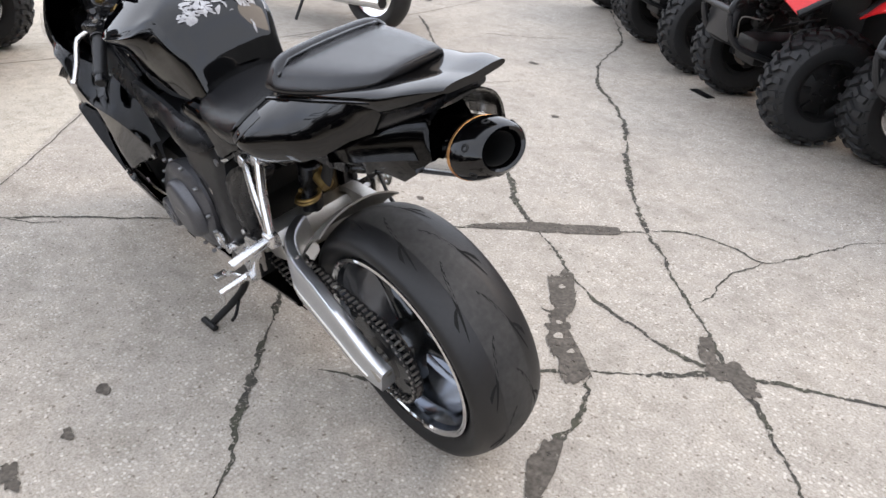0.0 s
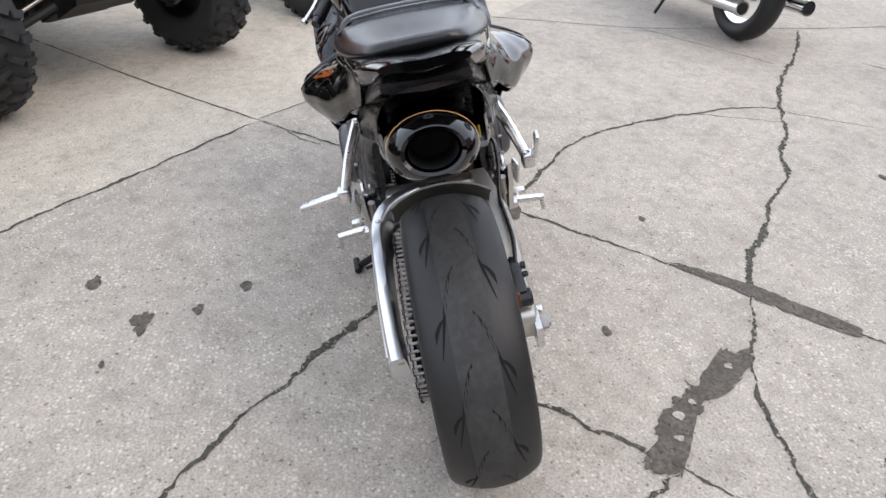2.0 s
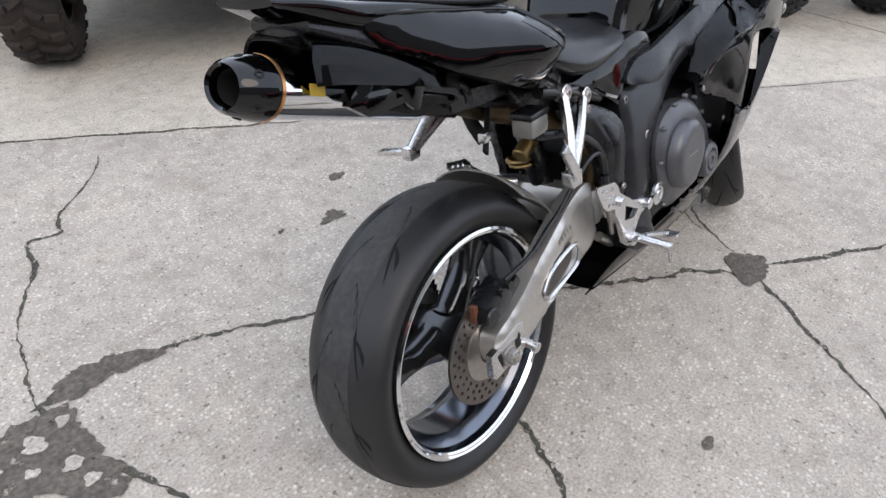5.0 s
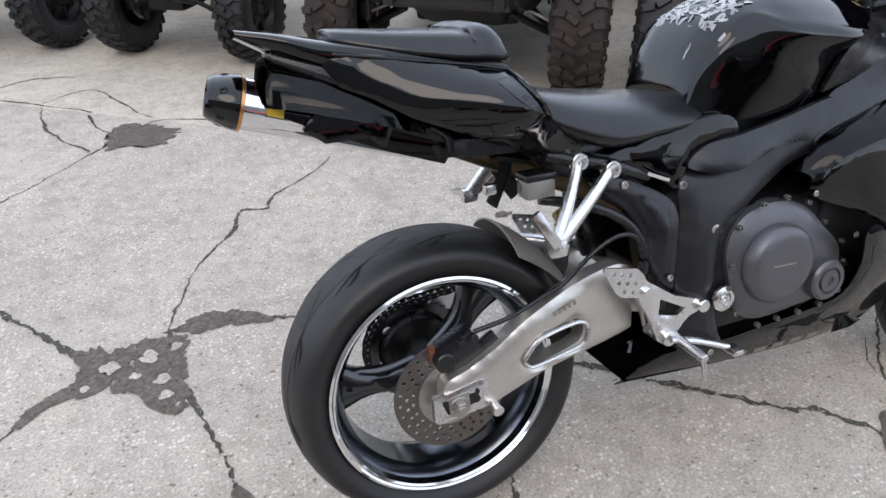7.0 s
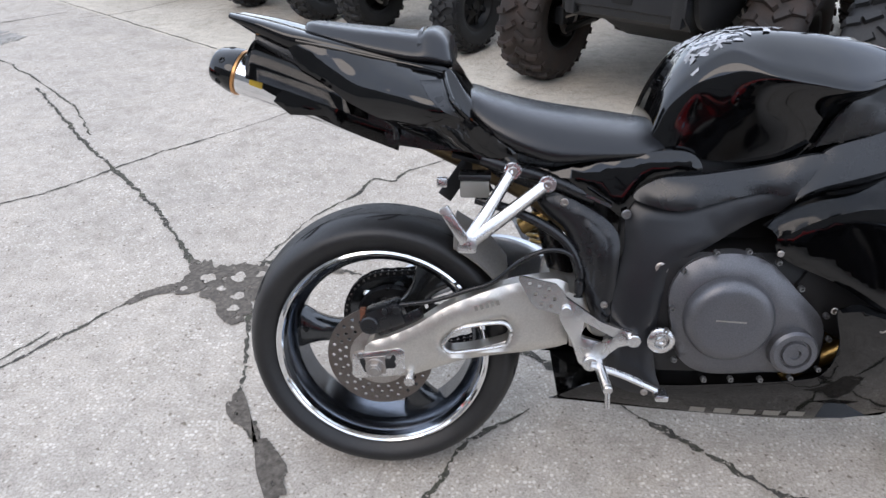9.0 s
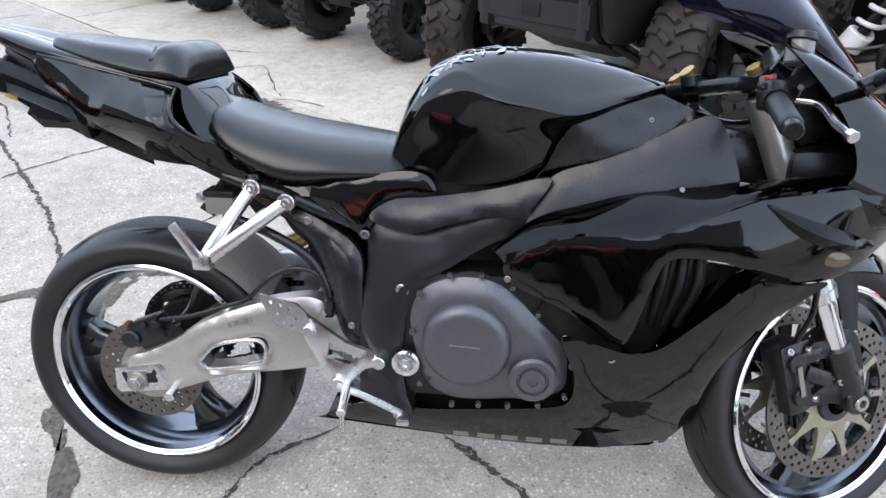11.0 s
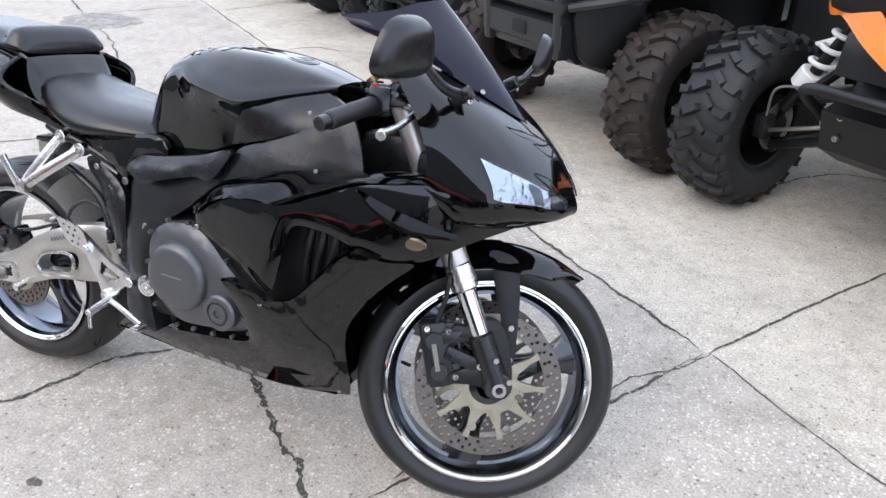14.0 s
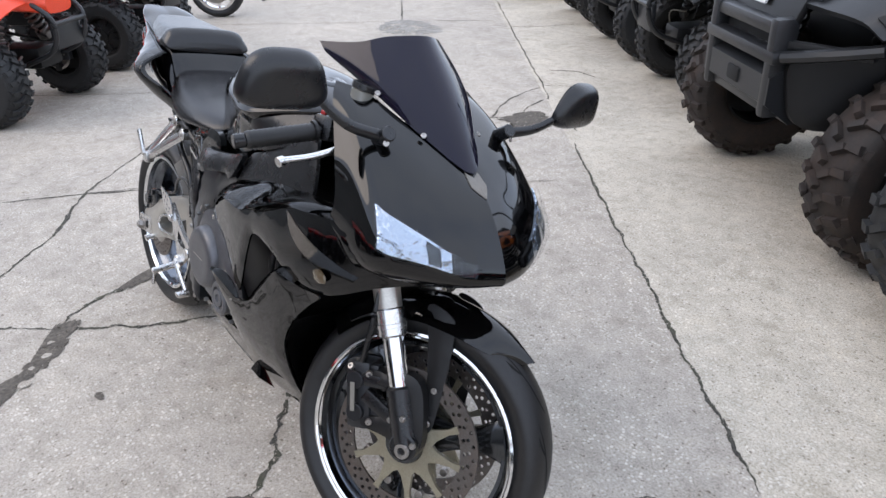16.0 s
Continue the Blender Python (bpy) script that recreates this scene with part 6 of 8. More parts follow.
for s, mir in ((-1, False), (1, True)):
    ns = part("nose_fairing", sheet(NS, arc(32, 0, 1), arc(30, 0, 1), 0.004, 0, mir), BLACK_PAINT, BIKE, "glossy black nose fairing", angle=60)

    def sub(u0, u1, v0, v1, lift, thick, nm, mat, par, label="", n=10, taper=0.0):
        def SS(u, v):
            uu = u0 + (u1 - u0) * u
            vv = v0(uu) + (v1(uu) - v0(uu)) * v
            return NS(uu, vv)
        return part(nm, sheet(SS, arc(n, 0, 1), arc(n, 0, 1), thick, lift, mir), mat, par, label, angle=60)
    top_v = lambda u: 0.500 - 0.080 * (u - 0.20) / 0.54
    low_v = lambda u: 0.560 + 0.040 * (u - 0.20) / 0.54
    hl = sub(0.34, 0.74, top_v, low_v, 0.0030, 0.004, "headlight", LENS_REFLECT, ns, "clear headlight with faceted reflector", 14)
    sub(0.20, 0.34, top_v, low_v, 0.0030, 0.004, "lamp_surround", BLACK_PAINT, hl, "", 8)
    sub(0.40, 0.47, lambda u: top_v(u) + 0.012, lambda u: low_v(u) - 0.012, 0.0052, 0.002, "lamp_divider", DARK_CHROME, hl, "", 6)
    sub(0.20, 0.74, top_v, low_v, 0.0125, 0.002, "lens", LENS, hl, "", 14)
    sub(0.0, 0.10, lambda u: 0.03, lambda u: 0.17 - 0.6 * u, 0.002, 0.003, "intake_slot", GREY_PLASTIC, ns, "", 6)
    sub(0.02, 0.12, lambda u: 0.30, lambda u: 0.62, -0.0005, 0.002, "nose_recess", BLACK_PAINT, ns, "", 6)
    base = Vector((1.300, s * 0.146, 0.922))
    head = Vector((1.256, -0.322, 1.010)) if s < 0 else Vector((1.305, 0.338, 0.981))
    mr = part("mirror", mesh_of([tube([base, base.lerp(head, 0.4) + Vector((0.006, 0, -0.014)), head + Vector((0.012, -s * 0.05, -0.02))], (0.0115, 0.008), 12, n=14, flat=0.7), rod(base - Vector((0.02, 0, 0.01)), base + Vector((0.016, 0, 0.01)), 0.014, 16)]), MATTE_BLACK, BIKE, "black mirror on a short stalk")
    shell = []
    for f in arc(12, 0, 1):
        xr = 0.0001 + 0.028 * math.sin(math.pi * 0.5 * min(1, f * 1.02)) ** 0.8
        rr = math.cos(math.pi * 0.5 * f) ** 0.55 if f < 1 else 0.0001
        sup = [(math.copysign(abs(math.cos(b)) ** 0.62, math.cos(b)), math.copysign(abs(math.sin(b)) ** 0.66, math.sin(b))) for b in arc(35, 0, 2 * math.pi * 35 / 36)]
        shell.append([(0.034 * math.sin(math.pi * 0.5 * f), s * 0.072 * cb * (1 - 0.20 * sb) * rr, 0.050 * rr * sb) for cb, sb in sup])
    sm = skin(shell, close_v=True, caps=True)
    sm.transform(Matrix.Translation(head) @ pose(0, 0, 0, 0, 12, 0) @ pose(0, 0, 0, s * -3, 0, s * 10))
    part("mirror_shell", sm, MATTE_BLACK, mr, angle=70)
    part("mirror_screw", bolt(base + Vector((0.014, s * 0.004, -0.008)), (0.7, s * 0.4, 0.2), 0.006, 0.004), STEEL, mr)
SCR = [[(1.060, -0.130, 1.030), (1.052, -0.131, 1.036), (1.044, -0.131, 1.042), (1.034, -0.131, 1.047)],
       [(1.205, -0.100, 0.975), (1.180, -0.108, 1.005), (1.150, -0.106, 1.032), (1.118, -0.100, 1.058)],
       [(1.305, -0.060, 0.919), (1.262, -0.074, 0.968), (1.215, -0.072, 1.020), (1.160, -0.060, 1.076)],
       [(1.381, 0.000, 0.869), (1.325, 0.000, 0.938), (1.262, 0.000, 1.010), (1.190, 0.000, 1.085)]]
SCR = SCR + [[(x, -y, z) for x, y, z in r] for r in SCR[-2::-1]]
SS_ = patch_surface(SCR)
scr = part("windscreen", sheet(SS_, arc(36, 0, 1), arc(20, 0, 1), 0.003, 0.003), SCREEN, BIKE, "dark smoked windscreen", angle=60)
for s in (-1, 1):
    bits("screen_screw", ([bolt((x, s * y, z), (0.6, s * 0.4, 0.6), 0.0055, 0.003) for x, y, z in ((1.31, 0.066, 0.924), (1.21, 0.106, 0.980))]), STEEL, scr)
cock = part("cockpit", box((0.10, 0.22, 0.10), Matrix.Translation((1.24, 0, 0.87)) @ Matrix.Rotation(-0.5, 4, "Y"), bevel=0.02), MATTE_BLACK, BIKE, "black instrument cluster")
part("gauge", rod((1.22, 0.03, 0.92), (1.19, 0.03, 0.94), 0.045, 28), DARK_CHROME, cock)
part("lamp_housing", box((0.20, 0.26, 0.10), Matrix.Translation((1.30, 0, 0.76)), bevel=0.03), MATTE_BLACK, BIKE)
part("headstock", box((0.16, 0.12, 0.14), Matrix.Translation((1.12, 0, 0.75)), bevel=0.03), MATTE_BLACK, BIKE)
part("radiator", box((0.03, 0.34, 0.32), Matrix.Translation((1.10, 0, 0.55)) @ Matrix.Rotation(0.35, 4, "Y"), bevel=0.004), UTV_BLACK, BIKE)


# ---- cracks, joints and worn patches in the concrete ----
crack_rng = random.Random(11)


def wobble(p, f, k):
    return noise.noise(Vector((p[0] * f, p[1] * f, k * 7.3)))


def crack(points, width, rough=1.0, mat=CRACK, name="crack"):
    """A ragged crack along points: its two lips wander on their own."""
    L = sum(math.dist(a, b) for a, b in zip(points, points[1:]))
    P = cr([(x, y, 0) for x, y in points], max(6, int(L / 0.010)))
    rows = []
    for i, p in enumerate(P):
        d = Vector(P[min(i + 1, len(P) - 1)] - P[max(i - 1, 0)]).normalized()
        s = Vector((-d.y, d.x, 0))
        mid = Vector(p) + s * rough * (0.014 * wobble(p, 9, 1) + 0.007 * wobble(p, 31, 2) + 0.004 * wobble(p, 90, 3))
        e = min(1, i / 4, (len(P) - 1 - i) / 4)
        big = 1 + rough * (1.1 * wobble(p, 4, 4) + 0.8 * wobble(p, 22, 5))
        a = max(0.0008, width * e * 0.36 * max(0.20, big + rough * 1.1 * wobble(p, 60, 6) + rough * 0.7 * wobble(p, 150, 16)))
        b = max(0.0008, width * e * 0.36 * max(0.20, big + rough * 1.1 * wobble(p, 60, 8) + rough * 0.7 * wobble(p, 150, 18)))
        z = 0.0022 + 0.0004 * wobble(p, 40, 9)
        rows.append([mid + s * a + Vector((0, 0, z)), mid + Vector((0, 0, z - 0.0008)), mid - s * b + Vector((0, 0, z))])
    ob = part(name, skin(rows), mat, GROUND, smooth=False)
    return ob


def worn_patch(points, mat=PATCH, rough=0.02, z=0.0036, name="worn_patch"):
    P = cr([(x, y, 0) for x, y in points], 220, closed=True)
    c = sum((Vector(p) for p in P), Vector()) / len(P)
    bm = bmesh.new()
    vs = []
    for p in P:
        r = (Vector(p) - c).normalized()
        q = Vector(p) + r * rough * (1.5 * wobble(p, 11, 12) + 1.3 * wobble(p, 30, 13) + 0.9 * wobble(p, 80, 14))
        vs.append(bm.verts.new((q.x, q.y, z)))
    bm.faces.new(vs)
    bmesh.ops.triangulate(bm, faces=bm.faces[:])
    return part(name, bm, mat, GROUND, smooth=False)


def chip(x, y, r, n=9, mat=CONCRETE, z=0.0052):
    a0 = crack_rng.uniform(0, 6)
    worn_patch([(x + r * crack_rng.uniform(0.6, 1.2) * math.cos(a0 + 2 * math.pi * k / n), y + r * crack_rng.uniform(0.6, 1.2) * math.sin(a0 + 2 * math.pi * k / n)) for k in range(n)], mat, r * 0.25, z, "concrete_chip")


# right of the motorcycle
crack([(2.75, -4.55), (2.57, -4.34), (2.00, -3.64), (1.76, -3.06), (1.46, -2.62), (1.14, -2.35), (0.88, -2.06), (0.64, -1.73), (0.45, -1.49), (0.28, -1.30), (0.21, -1.22)], 0.022)
crack([(0.21, -1.22), (0.09, -1.13), (-0.10, -0.96), (-0.25, -0.83), (-0.37, -0.72), (-0.48, -0.65), (-0.59, -0.55), (-0.71, -0.43), (-1.0, -0.16), (-1.29, 0.02), (-1.69, 0.44), (-2.1, 0.9)], 0.016)
crack([(0.53, -0.93), (0.40, -0.88), (0.31, -0.83), (0.20, -0.76), (0.04, -0.70), (-0.08, -0.68), (-0.20, -0.67), (-0.32, -0.68), (-0.40, -0.71), (-0.53, -0.78), (-0.73, -0.90), (-1.3, -1.25)], 0.015)
crack([(0.68, -0.72), (0.58, -0.86), (0.52, -0.92), (0.43, -1.01), (0.31, -1.13), (0.21, -1.22)], 0.018)
crack([(-0.12, -0.39), (-0.20, -0.47), (-0.28, -0.56), (-0.38, -0.68)], 0.018)
crack([(-0.18, -1.37), (-0.14, -1.18), (-0.16, -1.04), (-0.15, -0.94)], 0.007)
crack([(0.21, -1.25), (0.09, -1.36), (-0.06, -1.38), (-0.18, -1.37), (-0.25, -1.52), (-0.32, -1.74), (-0.41, -1.88), (-0.6, -2.2)], 0.010)
crack([(3.51, -2.96), (2.94, -2.59), (2.49, -2.22), (2.02, -1.93), (1.78, -1.82), (1.45, -1.60), (1.29, -1.54), (1.07, -1.33), (0.82, -1.14), (0.68, -1.02), (0.53, -0.93)], 0.024)
crack([(2.02, -1.93), (2.02, -1.68), (1.94, -1.40), (1.86, -1.15), (1.70, -0.82), (1.53, -0.63), (1.28, -0.44), (1.08, -0.29)], 0.016)
crack([(1.98, -1.92), (1.88, -2.09), (1.77, -2.29)], 0.006)
crack([(1.94, -1.40), (1.90, -1.60), (1.84, -1.86)], 0.005)
crack([(4.1, 1.6), (3.57, -1.10), (3.46, -1.74), (3.50, -2.34), (3.6, -3.4), (3.9, -5.0)], 0.012, 0.3)
crack([(3.46, -1.74), (3.09, -2.03), (2.75, -2.32)], 0.007)
crack([(2.78, -2.95), (2.45, -3.2), (2.3, -3.4)], 0.010)
crack([(1.03, -0.30), (0.88, -0.48), (0.76, -0.62), (0.66, -0.73), (0.59, -0.81), (0.52, -0.92)], 0.013)
# under and left of it
crack([(2.88, 1.84), (2.25, 1.14), (1.85, 0.66)], 0.012, 0.3, name="joint")
crack([(4.6, 3.8), (3.6, 2.66), (2.88, 1.84)], 0.012, 0.3, name="joint")
crack([(1.85, 0.66), (1.72, 0.49), (1.52, 0.24), (1.38, 0.09), (1.20, -0.08), (1.08, -0.24)], 0.010)
crack([(1.03, -0.28), (0.93, -0.14), (0.85, -0.09), (0.73, 0.02), (0.64, 0.10), (0.57, 0.17), (0.44, 0.28), (0.31, 0.39), (0.20, 0.48), (0.11, 0.56), (-0.09, 0.70), (-0.21, 0.76), (-0.41, 0.82), (-0.52, 0.82)], 0.024)
crack([(0.34, 0.15), (0.24, 0.08), (0.15, -0.01), (0.11, -0.09), (0.07, -0.17), (0.01, -0.23), (-0.04, -0.30), (-0.12, -0.37)], 0.015)
crack([(-0.14, -0.39), (-0.21, -0.29), (-0.24, -0.15), (-0.29, -0.01), (-0.34, 0.06), (-0.40, 0.15), (-0.41, 0.24), (-0.44, 0.36), (-0.48, 0.54), (-0.50, 0.68), (-0.50, 0.84)], 0.022)
crack([(-0.50, 0.84), (-0.45, 0.99), (-0.39, 1.13), (-0.25, 1.30), (-0.20, 1.43), (-0.11, 1.42), (-0.06, 1.51), (0.14, 1.66), (0.23, 1.76)], 0.012)
crack([(-2.24, 2.60), (-1.87, 2.16), (-1.45, 1.67), (-1.10, 1.29), (-0.89, 1.02), (-0.72, 0.78)], 0.020)
crack([(-1.29, 0.02), (-1.10, 0.30), (-0.92, 0.53), (-0.83, 0.62), (-0.70, 0.70)], 0.014)
crack([(-1.75, 1.15), (-1.47, 1.38), (-1.20, 1.70), (-0.95, 1.93), (-0.70, 2.20), (-0.44, 2.46), (-0.17, 2.36)], 0.012)
crack([(-0.94, 2.90), (-0.91, 2.64), (-0.82, 2.39), (-0.70, 2.20)], 0.012)
crack([(-0.94, 2.92), (-0.71, 3.05), (-0.58, 2.80), (-0.44, 2.50)], 0.009)
crack([(-1.49, -0.31), (-1.40, -0.13), (-1.30, 0.02), (-1.17, 0.24), (-1.05, 0.45)], 0.012)
crack([(1.82, 0.68), (1.62, 0.83), (1.36, 1.04), (1.07, 1.28), (0.79, 1.50), (0.36, 1.85), (-0.07, 2.21)], 0.012, 0.8, name="joint")
crack([(-0.70, 2.70), (-0.95, 2.92), (-2.05, 3.80), (-3.59, 5.05), (-6.0, 7.0)], 0.012, 0.8, name="joint")
crack([(2.9, -0.22), (2.22, 0.32), (1.85, 0.66)], 0.006, 0.35, name="joint")
crack([(-0.30, 2.27), (-0.55, 2.33), (-0.68, 2.48), (-0.72, 2.68)], 0.012)
crack([(1.60, 0.39), (1.65, 0.47), (1.74, 0.54), (1.84, 0.64)], 0.006)
crack([(1.16, -0.09), (1.19, -0.04), (1.26, 0.02)], 0.008)
crack([(-3.2, 3.45), (-2.54, 2.95), (-1.88, 2.30), (-1.6, 1.9)], 0.014)
crack([(-4.64, 4.50), (-4.1, 4.1), (-3.58, 3.71)], 0.014)
crack([(-2.72, 4.13), (-2.40, 4.30), (-2.10, 4.70)], 0.010)
crack([(-3.50, 0.29), (-3.20, 0.60), (-2.92, 0.90), (-2.3, 1.6)], 0.010)
crack([(-1.21, 3.23), (-1.01, 3.34), (-0.77, 3.30)], 0.008)
crack([(2.0, 1.9), (2.4, 2.15), (2.9, 1.9)], 0.008)
crack([(-7.5, 2.8), (-5.0, 5.0), (-3.0, 6.9)], 0.012, 0.3, name="joint")
crack([(-5.2, 2.2), (-4.2, 3.1), (-3.6, 3.7), (-2.9, 4.3)], 0.010)
worn_patch([(0.25, -0.70), (0.21, -0.77), (0.09, -0.64), (0.05, -0.54), (-0.10, -0.44), (-0.15, -0.39), (-0.12, -0.33), (-0.05, -0.38), (0.06, -0.45), (0.14, -0.58)], rough=0.026)
worn_patch([(0.66, -0.73), (0.59, -0.88), (0.45, -1.03), (0.31, -1.16), (0.28, -1.12), (0.37, -1.01), (0.51, -0.88)], rough=0.012)
worn_patch([(-0.25, -0.78), (-0.28, -0.81), (-0.34, -0.73), (-0.39, -0.75), (-0.49, -0.69), (-0.48, -0.64), (-0.41, -0.67), (-0.34, -0.66)], rough=0.014)
worn_patch([(-0.25, -0.03), (-0.23, -0.10), (-0.26, -0.13), (-0.30, -0.06), (-0.33, 0.02), (-0.36, 0.07), (-0.41, 0.10), (-0.43, 0.14), (-0.40, 0.19), (-0.35, 0.10), (-0.29, 0.03)], rough=0.016)
worn_patch([(1.08, -0.20), (1.14, -0.27), (1.12, -0.31), (1.04, -0.32), (0.98, -0.29), (1.01, -0.23)], rough=0.007)
worn_patch([(-0.75, 0.82), (-0.65, 0.82), (-0.50, 0.80), (-0.47, 0.66), (-0.49, 0.50), (-0.56, 0.51), (-0.61, 0.60), (-0.76, 0.64), (-0.88, 0.57), (-0.82, 0.67), (-0.72, 0.71)], rough=0.022)
worn_patch([(-0.45, 0.86), (-0.34, 0.85), (-0.25, 0.81), (-0.22, 0.75), (-0.33, 0.77), (-0.46, 0.80)], rough=0.014)
worn_patch([(-3.58, 3.45), (-3.66, 3.76), (-3.16, 3.79), (-2.87, 3.59), (-3.02, 3.34), (-3.27, 3.26)], STAIN, rough=0.03)
worn_patch([(-0.34, 2.28), (-0.50, 2.46), (-0.62, 2.40), (-0.62, 2.24), (-0.45, 2.18)], rough=0.03)
for x, y, w in ((0.47, 0.86, 0.035), (0.66, 1.02, 0.030), (0.52, 0.72, 0.018), (0.62, 0.60, 0.016), (0.31, 0.92, 0.012), (2.0, -2.65, 0.03), (1.25, -1.95, 0.02), (0.35, -0.40, 0.015), (0.95, -0.75, 0.012)):
    worn_patch([(x + w * math.cos(a) * 1.4, y + w * 0.7 * math.sin(a)) for a in arc(7, 0, 5.5)], PATCH, w * 0.4, name="oil_spot")
for x, y, r in ((0.13, -0.56, 0.018), (0.02, -0.47, 0.014), (-0.05, -0.44, 0.012), (0.18, -0.68, 0.012), (-0.56, 0.72, 0.030), (-0.66, 0.72, 0.026), (-0.53, 0.62, 0.022), (-0.53, 0.56, 0.018), (-0.60, 0.66, 0.014), (0.06, -0.52, 0.009), (-0.72, 0.66, 0.012), (-0.49, 0.74, 0.014)):
    chip(x, y, r)
shard = part("rubber_scrap", box((0.17, 0.055, 0.004), Matrix.Translation((0.98, -2.99, 0.0045)) @ Matrix.Rotation(radians(-25), 4, "Z"), bevel=0.001), UTV_BLACK)
tagged(shard, "flat black rubber scrap lying on the concrete", "debris")


# ---- knobby tyres and wheels shared by the parked off-roaders ----
def knobby(R, half, style):
    """Carcass with deep separate tread blocks, turned about y."""
    rc = R - 0.022
    bm = lathe([tuple(p) for p in cr([(R * 0.50, half * 0.72), (R * 0.58, half * 0.92), (R * 0.76, half * 1.0), (rc - 0.03, half * 0.95), (rc - 0.004, half * 0.72), (rc, 0.0),
                                      (rc - 0.004, -half * 0.72), (rc - 0.03, -half * 0.95), (R * 0.76, -half * 1.0), (R * 0.58, -half * 0.92), (R * 0.50, -half * 0.72)], 28)], 56, closed=True)
    return finish(bm, True, 40)


def knobby_tread(R, half, style):
    """The separate tread blocks of such a tyre."""
    bm = bmesh.new()
    n = 23 if style else 26
    for i in range(n):
        a = 2 * math.pi * i / n
        for s in (-1, 1):
            aa = a + (math.pi / n if s > 0 else 0)
            for y, ln, wd, rot, dr, tilt, da in ((half * 0.24, half * 0.56, 0.024, 0.60, 0.0, 0.05, 0.0), (half * 0.70, half * 0.46, 0.027, 0.15, -0.006, 0.35, 0.5), (half * 0.95, half * 0.16, 0.030, 0.0, -0.038, 1.15, 0.5)):
                q = aa + da * 2 * math.pi / n * 0.55
                M = Matrix.Rotation(-q, 4, "Y") @ Matrix.Translation((R - 0.012 + dr, s * y, 0)) @ Matrix.Rotation(s * tilt, 4, "Z") @ Matrix.Rotation(s * rot, 4, "X")
                own = bmesh.new()
                bmesh.ops.create_cube(own, size=1.0, matrix=M @ Matrix.Diagonal((0.022 if style else 0.015, ln, wd * 1.18, 1)))
                top = sorted(own.verts, key=lambda v: -math.hypot(v.co.x, v.co.z))[:4]
                cen = sum((v.co for v in top), Vector()) / 4
                for v in top:
                    v.co = cen + (v.co - cen) * 0.82
                me = bpy.data.meshes.new("t")
                own.to_mesh(me)
                own.free()
                bm.from_mesh(me)
                bpy.data.meshes.remove(me)
    return finish(bm, True, 25)


def rim_mesh(R, half):
    r = R * 0.52
    bm = lathe([(r, half * 0.80), (r + 0.006, half * 0.84), (r - 0.012, half * 0.80), (r - 0.022, half * 0.45), (r * 0.80, half * 0.34), (r * 0.55, half * 0.44), (r * 0.42, half * 0.52), (0.03, half * 0.54), (0.028, half * 0.62), (0.0001, half * 0.62)], 40)
    lathe([(r, -half * 0.80), (r - 0.012, -half * 0.78), (r - 0.03, half * 0.2), (r * 0.5, half * 0.25), (0.0001, half * 0.25)], 40, bm=bm)
    return finish(bm)


def spoke_mesh(R, half):
    r = R * 0.52
    return finish(box((r * 0.42, 0.014, 0.030), Matrix.Translation((r * 0.68, half * 0.47, 0)) @ Matrix.Rotation(-0.1, 4, "Z"), bevel=0.004))


def lug_mesh(R, half):
    return finish(rod((0.050, half * 0.52, 0), (0.050, half * 0.66, 0), 0.009, 8))


MESHES = {}


def shared(key, make, mat):
    if key not in MESHES:
        me = make()
        me.materials.append(mat)
        MESHES[key] = me
    return MESHES[key]


def off_wheel(parent, x, y, R, half, rubber, rim_mat, yaw=0.0, style=1):
    """One wheel; the dish faces away from the vehicle."""
    s = 1 if y > 0 else -1
    ty = new("tyre", shared(("tyre", R, half, rubber.name, style), lambda: knobby(R, half, style), rubber))
    ty.parent = parent
    ty.matrix_basis = Matrix.Translation((x, y, R - 0.004)) @ pose(0, 0, 0, 0, 0, yaw + (0 if s > 0 else 180))
    tr = new("tread", shared(("tread", R, half, rubber.name, style), lambda: knobby_tread(R, half, style), rubber))
    tr.parent = ty
    tagged(tr, kind="stuff")
    rm = new("rim", shared(("rim", R, half, rim_mat.name), lambda: rim_mesh(R, half), rim_mat))
    rm.parent = ty
    for nm, make, n, a0 in (("spoke", spoke_mesh, 7, 0.0), ("wheel_nut", lug_mesh, 4, 0.4)):
        for k in range(n):
            piece = new(nm, shared((nm, R, half, rim_mat.name), lambda: make(R, half), rim_mat))
            piece.parent = rm
            piece.matrix_basis = Matrix.Rotation(a0 + 2 * math.pi * k / n, 4, "Y")
    return ty


def spring(p, q, r, wire, turns, n=110):
    p, q = Vector(p), Vector(q)
    ax = (q - p).normalized()
    u = ax.orthogonal().normalized()
    v = ax.cross(u)
    return tube([p.lerp(q, i / n) + (u * math.cos(2 * math.pi * turns * i / n) + v * math.sin(2 * math.pi * turns * i / n)) * r for i in range(n + 1)], wire, 8, n=n * 2)


